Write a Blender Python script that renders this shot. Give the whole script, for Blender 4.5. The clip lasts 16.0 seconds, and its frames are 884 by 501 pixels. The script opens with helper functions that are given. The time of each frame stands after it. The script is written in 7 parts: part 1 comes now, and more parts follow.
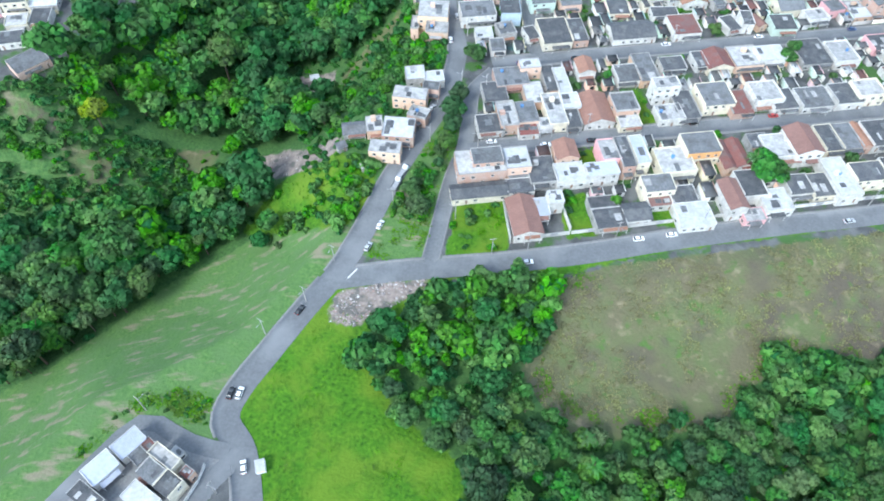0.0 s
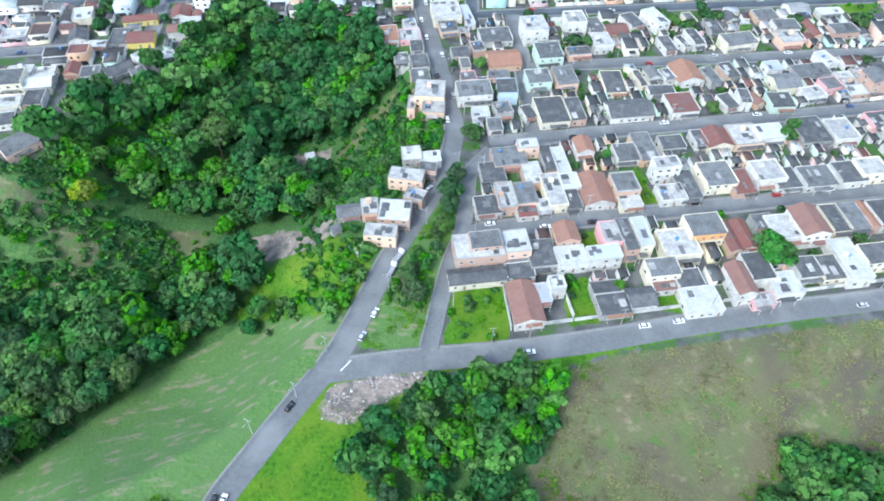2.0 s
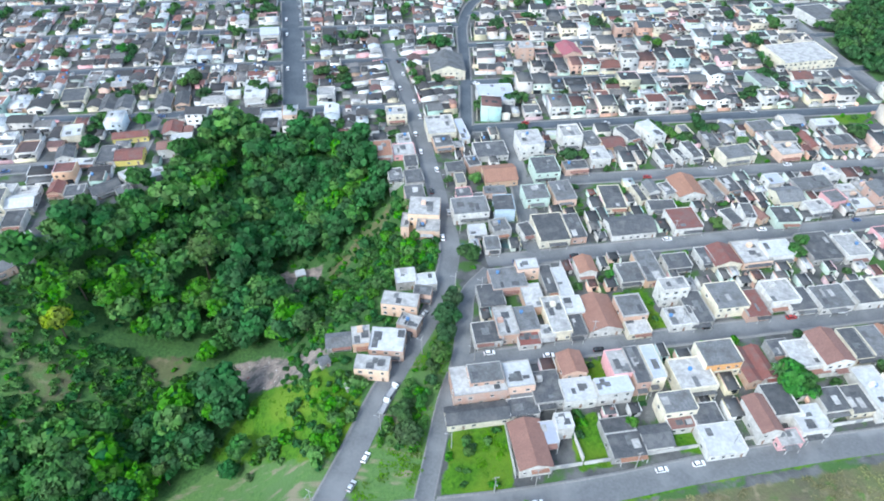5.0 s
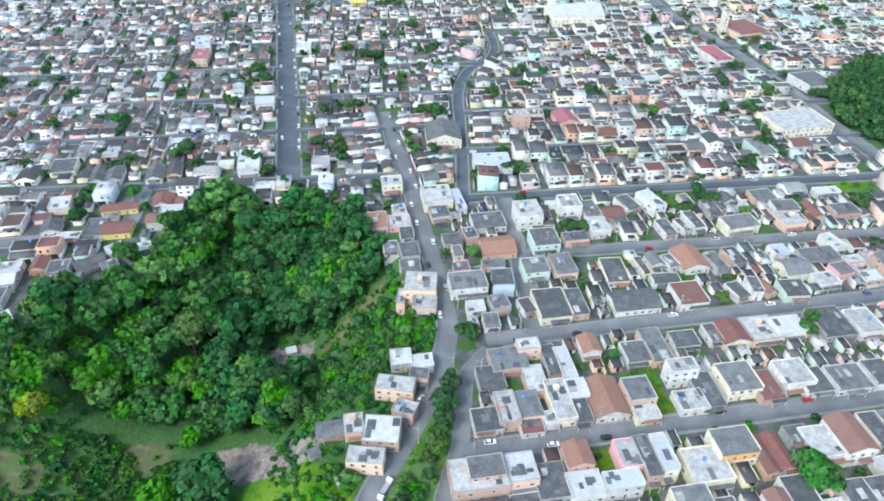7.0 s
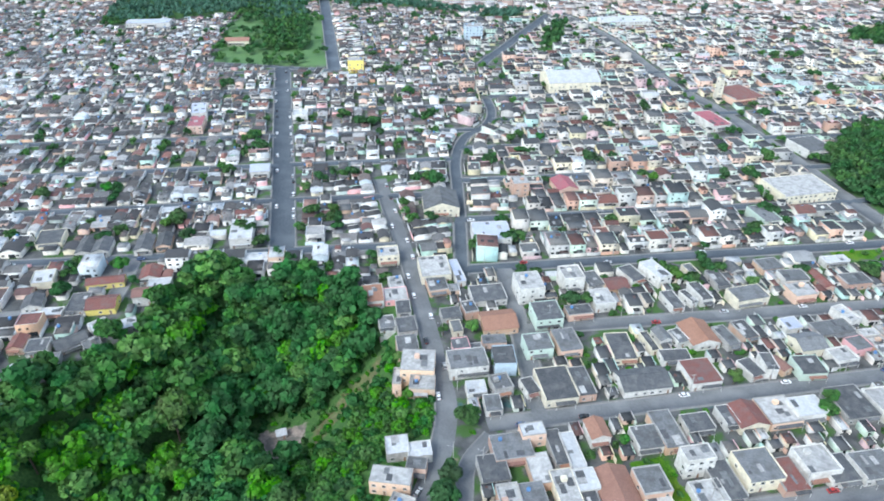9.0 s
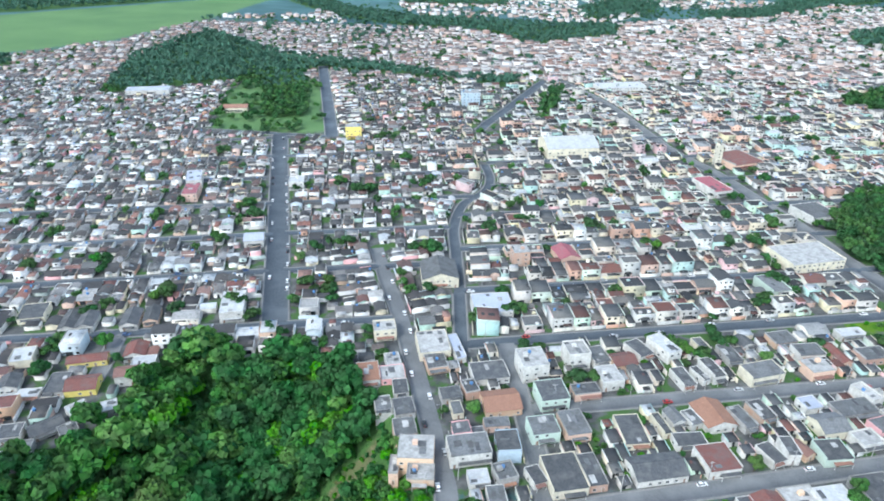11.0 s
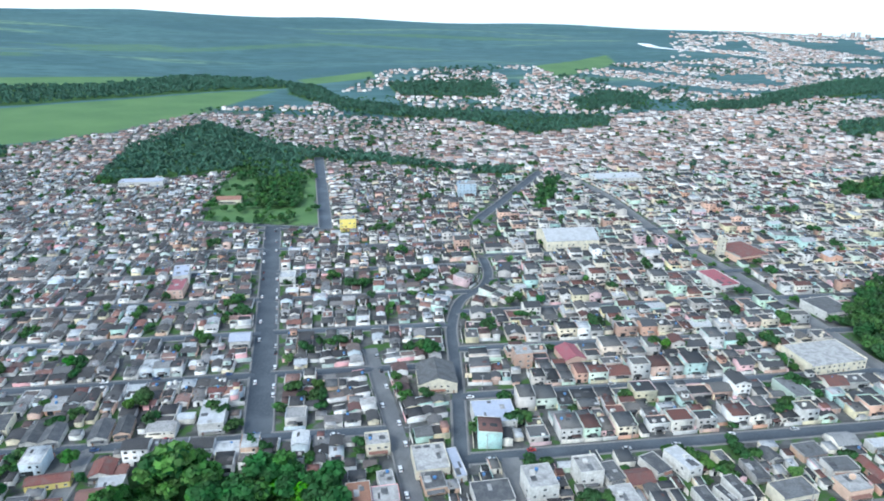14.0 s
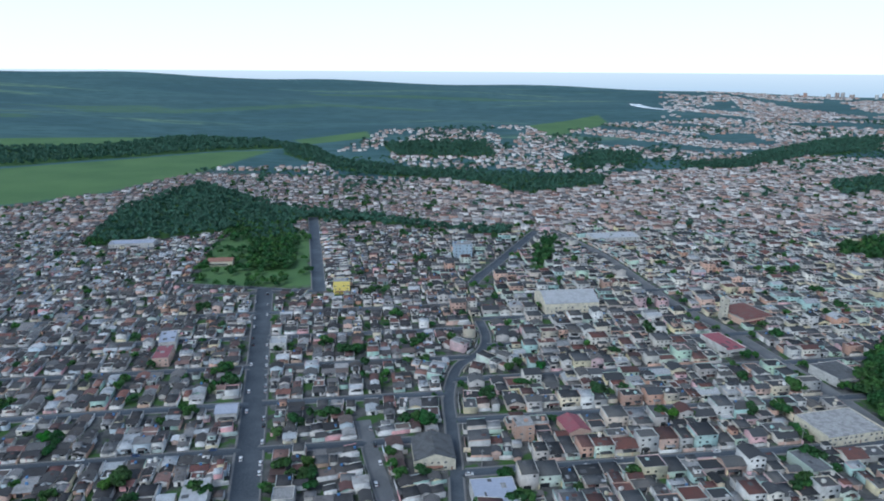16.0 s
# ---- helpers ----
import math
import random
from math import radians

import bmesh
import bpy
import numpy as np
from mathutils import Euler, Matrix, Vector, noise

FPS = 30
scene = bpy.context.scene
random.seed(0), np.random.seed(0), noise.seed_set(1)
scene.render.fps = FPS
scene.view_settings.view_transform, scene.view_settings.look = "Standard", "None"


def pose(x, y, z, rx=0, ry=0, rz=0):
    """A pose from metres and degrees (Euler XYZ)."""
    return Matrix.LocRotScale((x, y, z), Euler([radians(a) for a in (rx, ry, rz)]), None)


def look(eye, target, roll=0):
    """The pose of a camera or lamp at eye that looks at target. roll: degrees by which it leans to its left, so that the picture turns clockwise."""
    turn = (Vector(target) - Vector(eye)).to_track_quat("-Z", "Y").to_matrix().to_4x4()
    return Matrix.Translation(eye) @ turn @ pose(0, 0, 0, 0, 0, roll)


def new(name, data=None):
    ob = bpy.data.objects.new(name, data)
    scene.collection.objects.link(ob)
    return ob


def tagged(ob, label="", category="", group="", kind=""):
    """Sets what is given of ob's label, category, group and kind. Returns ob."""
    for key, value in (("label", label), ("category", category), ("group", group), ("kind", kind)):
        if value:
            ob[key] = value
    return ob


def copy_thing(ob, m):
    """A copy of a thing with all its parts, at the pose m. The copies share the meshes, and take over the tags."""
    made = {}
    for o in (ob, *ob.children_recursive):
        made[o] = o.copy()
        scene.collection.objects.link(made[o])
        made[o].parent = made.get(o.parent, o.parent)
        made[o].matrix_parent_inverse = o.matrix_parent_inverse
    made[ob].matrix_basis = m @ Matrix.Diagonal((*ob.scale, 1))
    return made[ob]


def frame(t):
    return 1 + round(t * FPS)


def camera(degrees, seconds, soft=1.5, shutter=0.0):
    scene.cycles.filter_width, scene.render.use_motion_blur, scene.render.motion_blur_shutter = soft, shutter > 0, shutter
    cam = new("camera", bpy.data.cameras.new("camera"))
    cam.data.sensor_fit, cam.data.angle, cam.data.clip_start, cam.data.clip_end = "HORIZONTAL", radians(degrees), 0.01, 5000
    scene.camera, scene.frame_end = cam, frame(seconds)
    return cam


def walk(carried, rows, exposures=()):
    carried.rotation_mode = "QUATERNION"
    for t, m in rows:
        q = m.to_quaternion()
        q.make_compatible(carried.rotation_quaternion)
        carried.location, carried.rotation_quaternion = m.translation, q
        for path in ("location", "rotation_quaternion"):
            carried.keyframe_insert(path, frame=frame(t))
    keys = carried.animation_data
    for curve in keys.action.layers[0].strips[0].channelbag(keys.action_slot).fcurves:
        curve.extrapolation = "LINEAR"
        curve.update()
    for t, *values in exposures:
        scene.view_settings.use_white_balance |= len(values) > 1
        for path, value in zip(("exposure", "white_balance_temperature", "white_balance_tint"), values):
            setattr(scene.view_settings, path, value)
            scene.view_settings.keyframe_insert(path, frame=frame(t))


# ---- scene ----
cam = camera(66.56, 16.0, soft=1.9)
# seconds, place, degrees to the right, up and of leaning to the right
PATH = [
    (0.0, 0.00, -0.00, 190.00, 0.00, -53.92, -1.36),
    (0.5, -0.10, 3.49, 189.81, 0.05, -52.64, -1.30),
    (1.0, -0.13, 6.62, 189.42, 0.09, -51.40, -1.26),
    (1.5, -0.22, 10.06, 189.25, 0.12, -50.12, -1.20),
    (2.0, -0.21, 13.41, 188.81, 0.16, -48.89, -1.15),
    (2.5, -0.22, 17.18, 188.78, 0.19, -47.56, -1.10),
    (3.0, -0.28, 20.37, 188.46, 0.24, -46.34, -1.04),
    (3.5, -0.33, 23.58, 188.30, 0.30, -45.14, -1.02),
    (4.0, -0.44, 27.11, 188.40, 0.38, -43.90, -0.99),
    (6.5, -0.79, 44.69, 188.74, 0.77, -37.92, -0.83),
    (7.0, -0.86, 48.05, 188.81, 0.85, -36.77, -0.82),
    (7.5, -0.89, 51.57, 188.98, 0.92, -35.56, -0.78),
    (8.0, -0.99, 55.04, 188.89, 0.98, -34.40, -0.73),
    (8.5, -1.08, 58.71, 188.92, 1.02, -33.15, -0.71),
    (9.0, -1.17, 62.04, 188.74, 1.07, -31.98, -0.69),
    (9.5, -1.25, 65.59, 188.83, 1.12, -30.76, -0.66),
    (10.0, -1.32, 69.20, 188.77, 1.16, -29.49, -0.64),
    (12.5, -1.87, 86.56, 188.63, 1.37, -23.43, -0.50),
    (13.0, -1.92, 90.09, 188.48, 1.43, -22.25, -0.50),
    (13.5, -2.02, 93.72, 188.42, 1.51, -21.00, -0.48),
    (14.0, -2.11, 97.21, 188.27, 1.59, -19.83, -0.48),
    (14.5, -2.17, 100.59, 188.46, 1.67, -18.63, -0.46),
    (15.0, -2.19, 103.76, 188.61, 1.75, -17.48, -0.45),
    (15.5, -2.32, 107.11, 188.68, 1.86, -16.32, -0.42),
    (16.0, -2.61, 110.71, 188.96, 2.01, -15.02, -0.38),
]


def way(yaw, pitch):
    return Vector((math.sin(radians(yaw)) * math.cos(radians(pitch)), math.cos(radians(yaw)) * math.cos(radians(pitch)), math.sin(radians(pitch))))


EXPOSURES = [(0.0, 1.18, 5600, 1), (4.0, 1.07, 5600, 2), (8.0, 0.92, 5800, 2), (13.0, 0.84, 5720, 0), (14.5, 0.44, 5560, 1), (15.0, 0.28, 5520, 2), (15.5, 0.08, 5460, 2), (16.0, -0.38, 5380, 3)]
walk(cam, [(t, look((x, y, z), Vector((x, y, z)) + way(yaw, pitch), -roll)) for t, x, y, z, yaw, pitch, roll in PATH], EXPOSURES)

# ---- light ----
world = bpy.data.worlds.new("sky")
scene.world = world
world.use_nodes = True
wn = world.node_tree
sky = wn.nodes.new("ShaderNodeTexSky")
sky.sky_type = "NISHITA"
sky.sun_disc = False
sky.sun_elevation = radians(45)
sky.sun_rotation = radians(218)
sky.air_density = 1.0
sky.dust_density = 2.0
sky.ozone_density = 1.0
# a hazy bright horizon under the blue
lift = wn.nodes.new("ShaderNodeSeparateXYZ")
wn.links.new(wn.nodes.new("ShaderNodeTexCoord").outputs["Generated"], lift.inputs[0])
veil = wn.nodes.new("ShaderNodeMapRange")
veil.inputs[1].default_value, veil.inputs[2].default_value = 0.0, 0.35
veil.inputs[3].default_value, veil.inputs[4].default_value = 0.95, 0.12
wn.links.new(lift.outputs[2], veil.inputs[0])
blend = wn.nodes.new("ShaderNodeMix")
blend.data_type = "RGBA"
wn.links.new(veil.outputs[0], blend.inputs[0])
wn.links.new(sky.outputs[0], blend.inputs[6])
blend.inputs[7].default_value = (11.0, 11.6, 12.6, 1)
background = wn.nodes["Background"]
background.inputs["Strength"].default_value = 0.15
wn.links.new(blend.outputs[2], background.inputs[0])

sun = new("sun", bpy.data.lights.new("sun", "SUN"))
sun.data.energy = 1.6
sun.data.angle = radians(18)
sun.data.color = (1.0, 0.97, 0.92)
SUN_FROM = Vector((math.sin(radians(218)) * math.cos(radians(45)), math.cos(radians(218)) * math.cos(radians(45)), math.sin(radians(45))))
sun.matrix_world = look(SUN_FROM * 900, (0, 0, 0))

# ---- materials ----
def nodes_of(name, rough=0.9, metal=0.0):
    m = bpy.data.materials.new(name)
    m.use_nodes = True
    n = m.node_tree.nodes
    b = n["Principled BSDF"]
    b.inputs["Roughness"].default_value = rough
    b.inputs["Metallic"].default_value = metal
    b.inputs["Specular IOR Level"].default_value = 0.25
    return m, n, m.node_tree.links, b


def noise_tex(n, links, scale, detail=4.0, stretch=None, local=False, turn=0.0):
    tex = n.new("ShaderNodeTexNoise")
    tex.inputs["Scale"].default_value = scale
    tex.inputs["Detail"].default_value = detail
    if local:
        src = n.new("ShaderNodeTexCoord").outputs["Object"]
    else:
        src = n.new("ShaderNodeNewGeometry").outputs["Position"]
    if stretch:
        mp = n.new("ShaderNodeMapping")
        mp.inputs["Scale"].default_value = stretch
        mp.inputs["Rotation"].default_value = (0, 0, radians(turn))
        links.new(src, mp.inputs["Vector"])
        src = mp.outputs[0]
    links.new(src, tex.inputs["Vector"])
    return tex.outputs["Fac"]


def mix(n, links, fac, a, b, how="MIX"):
    x = n.new("ShaderNodeMix")
    x.data_type = "RGBA"
    x.blend_type = how
    for sock, val in ((x.inputs[0], fac), (x.inputs[6], a), (x.inputs[7], b)):
        if isinstance(val, (int, float)):
            sock.default_value = val
        elif isinstance(val, tuple):
            sock.default_value = (*val[:3], 1)
        else:
            links.new(val, sock)
    return x.outputs[2]


def span(n, links, val, lo, hi):
    r = n.new("ShaderNodeMapRange")
    r.inputs[1].default_value, r.inputs[2].default_value = lo, hi
    links.new(val, r.inputs[0])
    return r.outputs[0]


def vary(n, links, colour, rnd, hue=0.0, val=0.3, sat=0.2):
    """Shifts a colour by a random number between 0 and 1."""
    h = n.new("ShaderNodeHueSaturation")
    for sock, amount, mid in ((h.inputs["Hue"], hue, 0.5), (h.inputs["Saturation"], sat, 1.0), (h.inputs["Value"], val, 1.0)):
        r = n.new("ShaderNodeMapRange")
        r.inputs[3].default_value, r.inputs[4].default_value = mid - amount, mid + amount
        links.new(rnd, r.inputs[0])
        links.new(r.outputs[0], sock)
    links.new(colour, h.inputs["Color"])
    return h.outputs[0]


def bump(n, links, b, height, strength, distance):
    x = n.new("ShaderNodeBump")
    x.inputs["Strength"].default_value = strength
    x.inputs["Distance"].default_value = distance
    links.new(height, x.inputs["Height"])
    links.new(x.outputs[0], b.inputs["Normal"])


def surface(name, light, dark, fine=2.0, coarse=0.25, rough=0.9, metal=0.0, relief=0.3, stain=None, wobble=0.12, hue=0.0, ribs=0.0):
    """A weathered surface: two scales of mottling, a stain colour and fine relief."""
    m, n, links, b = nodes_of(name, rough, metal)
    small = noise_tex(n, links, fine, 6)
    large = noise_tex(n, links, coarse, 3)
    col = mix(n, links, span(n, links, small, 0.3, 0.7), dark, light)
    col = mix(n, links, span(n, links, large, 0.45, 0.75), col, stain or dark)
    rnd = n.new("ShaderNodeObjectInfo").outputs["Random"]
    col = vary(n, links, col, rnd, hue, wobble, wobble * 0.6)
    links.new(col, b.inputs["Base Color"])
    height = small
    if ribs:
        w = n.new("ShaderNodeTexWave")
        w.inputs["Scale"].default_value = ribs
        w.inputs["Distortion"].default_value = 0.4
        links.new(n.new("ShaderNodeTexCoord").outputs["Object"], w.inputs["Vector"])
        height = w.outputs["Fac"]
    bump(n, links, b, height, relief, 0.06)
    return m


def islands(name, colours, rough=0.9, fine=1.5, wobble=0.14, dirt=(0.1, 0.09, 0.08), soil=0.5):
    """For the joined far things: each island takes one of the colours."""
    m, n, links, b = nodes_of(name, rough)
    rnd = n.new("ShaderNodeNewGeometry").outputs["Random Per Island"]
    ramp = n.new("ShaderNodeValToRGB")
    ramp.color_ramp.interpolation = "CONSTANT"
    el = ramp.color_ramp.elements
    el[0].position, el[0].color = 0, (*colours[0], 1)
    el[1].position, el[1].color = 1 / len(colours), (*colours[1], 1)
    for i, c in enumerate(colours[2:], 2):
        el.new(i / len(colours)).color = (*c, 1)
    links.new(rnd, ramp.inputs[0])
    small = noise_tex(n, links, fine, 5)
    large = noise_tex(n, links, 0.2, 3)
    col = mix(n, links, span(n, links, small, soil, soil + 0.4), ramp.outputs[0], dirt)
    col = mix(n, links, span(n, links, large, 0.5, 1.0), col, dirt)
    mul = n.new("ShaderNodeMath")
    mul.operation = "MULTIPLY_ADD"
    mul.inputs[1].default_value, mul.inputs[2].default_value = 37.7, 0.3
    links.new(rnd, mul.inputs[0])
    fr = n.new("ShaderNodeMath")
    fr.operation = "FRACT"
    links.new(mul.outputs[0], fr.inputs[0])
    col = vary(n, links, col, fr.outputs[0], 0.0, wobble, wobble)
    links.new(col, b.inputs["Base Color"])
    bump(n, links, b, small, 0.2, 0.05)
    return m


def foliage(name, light, dark, hue=0.025, per_object=True, val=0.3):
    m, n, links, b = nodes_of(name, 0.75)
    geo = n.new("ShaderNodeNewGeometry").outputs["Random Per Island"]
    col = mix(n, links, geo, dark, light)
    large = noise_tex(n, links, 0.13, 2)
    col = vary(n, links, col, span(n, links, large, 0.3, 0.7), hue * 0.8, val * 0.9, 0.1)
    if per_object:
        col = vary(n, links, col, n.new("ShaderNodeObjectInfo").outputs["Random"], hue, val, 0.15)
    links.new(col, b.inputs["Base Color"])
    b.inputs["Specular IOR Level"].default_value = 0.2
    t = n.new("ShaderNodeBsdfTranslucent")
    links.new(col, t.inputs[0])
    ms = n.new("ShaderNodeMixShader")
    ms.inputs[0].default_value = 0.25
    links.new(b.outputs[0], ms.inputs[1])
    links.new(t.outputs[0], ms.inputs[2])
    links.new(ms.outputs[0], n["Material Output"].inputs[0])
    return m


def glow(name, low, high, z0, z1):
    """A self-lit backdrop of far sea, with haze painted in paler towards its top."""
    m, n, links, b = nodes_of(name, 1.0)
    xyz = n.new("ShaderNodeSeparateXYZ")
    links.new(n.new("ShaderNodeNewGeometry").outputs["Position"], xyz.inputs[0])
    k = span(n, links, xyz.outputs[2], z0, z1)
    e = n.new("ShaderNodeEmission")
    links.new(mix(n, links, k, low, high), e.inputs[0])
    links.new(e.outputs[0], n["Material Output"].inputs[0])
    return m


def glassy(name, colour, rough=0.15):
    m, n, links, b = nodes_of(name, rough)
    b.inputs["Base Color"].default_value = (*colour, 1)
    b.inputs["Specular IOR Level"].default_value = 0.5
    return m


def ground_material():
    """The ground's cover comes in weights: bright meadow, grazed slope, dry weeds and bare earth over yard ground; woods floor, far fields."""
    m, n, links, b = nodes_of("ground_cover", 0.95)
    w1 = n.new("ShaderNodeVertexColor")
    w1.layer_name = "cover"
    w2 = n.new("ShaderNodeVertexColor")
    w2.layer_name = "cover_far"
    s1, s2 = n.new("ShaderNodeSeparateColor"), n.new("ShaderNodeSeparateColor")
    links.new(w1.outputs[0], s1.inputs[0])
    links.new(w2.outputs[0], s2.inputs[0])
    fine = span(n, links, noise_tex(n, links, 0.9, 8), 0.3, 0.7)
    mid = span(n, links, noise_tex(n, links, 0.16, 6), 0.35, 0.65)
    big = span(n, links, noise_tex(n, links, 0.035, 4), 0.3, 0.7)
    streak = span(n, links, noise_tex(n, links, 0.17, 6, (0.55, 1.7, 1), False, -38), 0.54, 0.66)
    edge = noise_tex(n, links, 0.3, 6)

    def weight(sock):
        a = n.new("ShaderNodeMath")
        a.operation = "ADD"
        links.new(sock, a.inputs[0])
        links.new(edge, a.inputs[1])
        return span(n, links, a.outputs[0], 0.88, 1.12)

    yard = mix(n, links, mid, (0.055, 0.056, 0.057), (0.13, 0.13, 0.127))
    yard = mix(n, links, span(n, links, noise_tex(n, links, 0.09, 5), 0.5, 0.58), yard, (0.055, 0.11, 0.03))
    blades = span(n, links, noise_tex(n, links, 0.45, 10), 0.35, 0.65)
    meadow = mix(n, links, fine, (0.022, 0.08, 0.004), (0.1, 0.22, 0.01))
    meadow = mix(n, links, span(n, links, noise_tex(n, links, 0.45, 10), 0.45, 0.75), meadow, (0.05, 0.14, 0.006))
    meadow = mix(n, links, span(n, links, noise_tex(n, links, 0.06, 5), 0.45, 0.6), meadow, (0.105, 0.18, 0.012))
    graze = mix(n, links, fine, (0.062, 0.128, 0.032), (0.112, 0.2, 0.052))
    graze = mix(n, links, mid, graze, (0.092, 0.16, 0.052))
    graze = mix(n, links, streak, graze, (0.205, 0.185, 0.12))
    dry = mix(n, links, fine, (0.08, 0.088, 0.038), (0.178, 0.162, 0.085))
    dry = mix(n, links, blades, dry, (0.105, 0.112, 0.05))
    dry = mix(n, links, big, dry, (0.12, 0.104, 0.064))
    dry = mix(n, links, span(n, links, noise_tex(n, links, 0.08, 8), 0.42, 0.66), dry, (0.105, 0.132, 0.05))
    dry = mix(n, links, span(n, links, noise_tex(n, links, 0.11, 7), 0.62, 0.72), dry, (0.21, 0.18, 0.11))
    dry = mix(n, links, span(n, links, noise_tex(n, links, 0.05, 6), 0.52, 0.66), dry, (0.092, 0.078, 0.056))
    dry = mix(n, links, span(n, links, noise_tex(n, links, 0.26, 10, (0.8, 1.0, 1)), 0.58, 0.78), dry, (0.24, 0.2, 0.125))
    dry = mix(n, links, span(n, links, noise_tex(n, links, 0.21, 9), 0.6, 0.7), dry, (0.075, 0.13, 0.03))
    earth = mix(n, links, fine, (0.19, 0.155, 0.13), (0.33, 0.27, 0.235))
    earth = mix(n, links, span(n, links, noise_tex(n, links, 0.22, 5), 0.5, 0.6), earth, (0.13, 0.12, 0.105))
    woods = mix(n, links, fine, (0.034, 0.082, 0.024), (0.075, 0.155, 0.04))
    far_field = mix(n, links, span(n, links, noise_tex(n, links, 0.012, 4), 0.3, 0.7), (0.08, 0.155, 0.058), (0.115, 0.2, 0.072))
    # far plain: distance haze painted in by shifting its greens to pale teal
    hazed_plain = mix(n, links, span(n, links, noise_tex(n, links, 0.004, 6, (0.3, 1, 1)), 0.38, 0.6), (0.05, 0.11, 0.12), (0.08, 0.155, 0.155))
    hazed_plain = mix(n, links, span(n, links, noise_tex(n, links, 0.0026, 4, (0.3, 1.5, 1)), 0.6, 0.66), hazed_plain, (0.15, 0.235, 0.15))
    hazed_plain = mix(n, links, span(n, links, noise_tex(n, links, 0.03, 8, (0.5, 1, 1)), 0.4, 0.65), hazed_plain, (0.045, 0.1, 0.1))
    col = yard
    for sock, c in ((s2.outputs[2], hazed_plain), (s2.outputs[1], far_field), (s2.outputs[0], woods), (s1.outputs[2], dry), (s1.outputs[1], graze), (s1.outputs[0], meadow), (w1.outputs["Alpha"], earth)):
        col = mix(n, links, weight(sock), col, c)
    links.new(col, b.inputs["Base Color"])
    bump(n, links, b, fine, 0.6, 0.25)
    return m


ASPHALT = surface("asphalt", (0.16, 0.163, 0.168), (0.125, 0.128, 0.132), 1.2, 0.08, 0.9, relief=0.15, stain=(0.21, 0.212, 0.215), wobble=0.02)
TOWN_ASPHALT = surface("town_asphalt", (0.096, 0.11, 0.128), (0.066, 0.077, 0.092), 0.9, 0.06, 0.9, relief=0.15, stain=(0.12, 0.136, 0.155), wobble=0.1)
for m in (ASPHALT, TOWN_ASPHALT):
    m.node_tree.nodes["Principled BSDF"].inputs["Specular IOR Level"].default_value = 0.1
CONCRETE = surface("concrete", (0.4, 0.39, 0.37), (0.27, 0.26, 0.25), 1.5, 0.2, 0.9, relief=0.2)
PAVING = surface("paving", (0.24, 0.235, 0.23), (0.16, 0.158, 0.155), 1.4, 0.12, 0.9, relief=0.2, wobble=0.03)
PAINT = surface("road_paint", (0.75, 0.75, 0.73), (0.55, 0.55, 0.53), 3, 0.6, 0.7)
WALLS = {
    "white": surface("white_render", (0.66, 0.645, 0.61), (0.46, 0.44, 0.41), 1.1, 0.3, stain=(0.38, 0.36, 0.33)),
    "cream": surface("cream_render", (0.72, 0.66, 0.52), (0.58, 0.52, 0.4), 1.1, 0.3, stain=(0.46, 0.42, 0.34)),
    "grey": surface("bare_render", (0.42, 0.41, 0.39), (0.3, 0.29, 0.28), 1.1, 0.3, stain=(0.22, 0.21, 0.2)),
    "brick": surface("hollow_brick", (0.53, 0.35, 0.26), (0.41, 0.26, 0.19), 2.5, 0.3, stain=(0.46, 0.38, 0.32), hue=0.01),
    "peach": surface("peach_render", (0.7, 0.5, 0.38), (0.56, 0.39, 0.3), 1.1, 0.3, hue=0.012),
    "green": surface("mint_render", (0.52, 0.61, 0.53), (0.42, 0.5, 0.43), 1.1, 0.3, hue=0.02),
    "orange": surface("orange_render", (0.7, 0.38, 0.16), (0.56, 0.3, 0.13), 1.1, 0.3, hue=0.01),
    "pink": surface("pink_render", (0.75, 0.42, 0.42), (0.6, 0.33, 0.33), 1.1, 0.3),
    "yellow": surface("yellow_render", (0.78, 0.64, 0.2), (0.64, 0.52, 0.16), 1.1, 0.3),
    "blue": surface("blue_render", (0.48, 0.57, 0.64), (0.38, 0.46, 0.53), 1.1, 0.3),
}
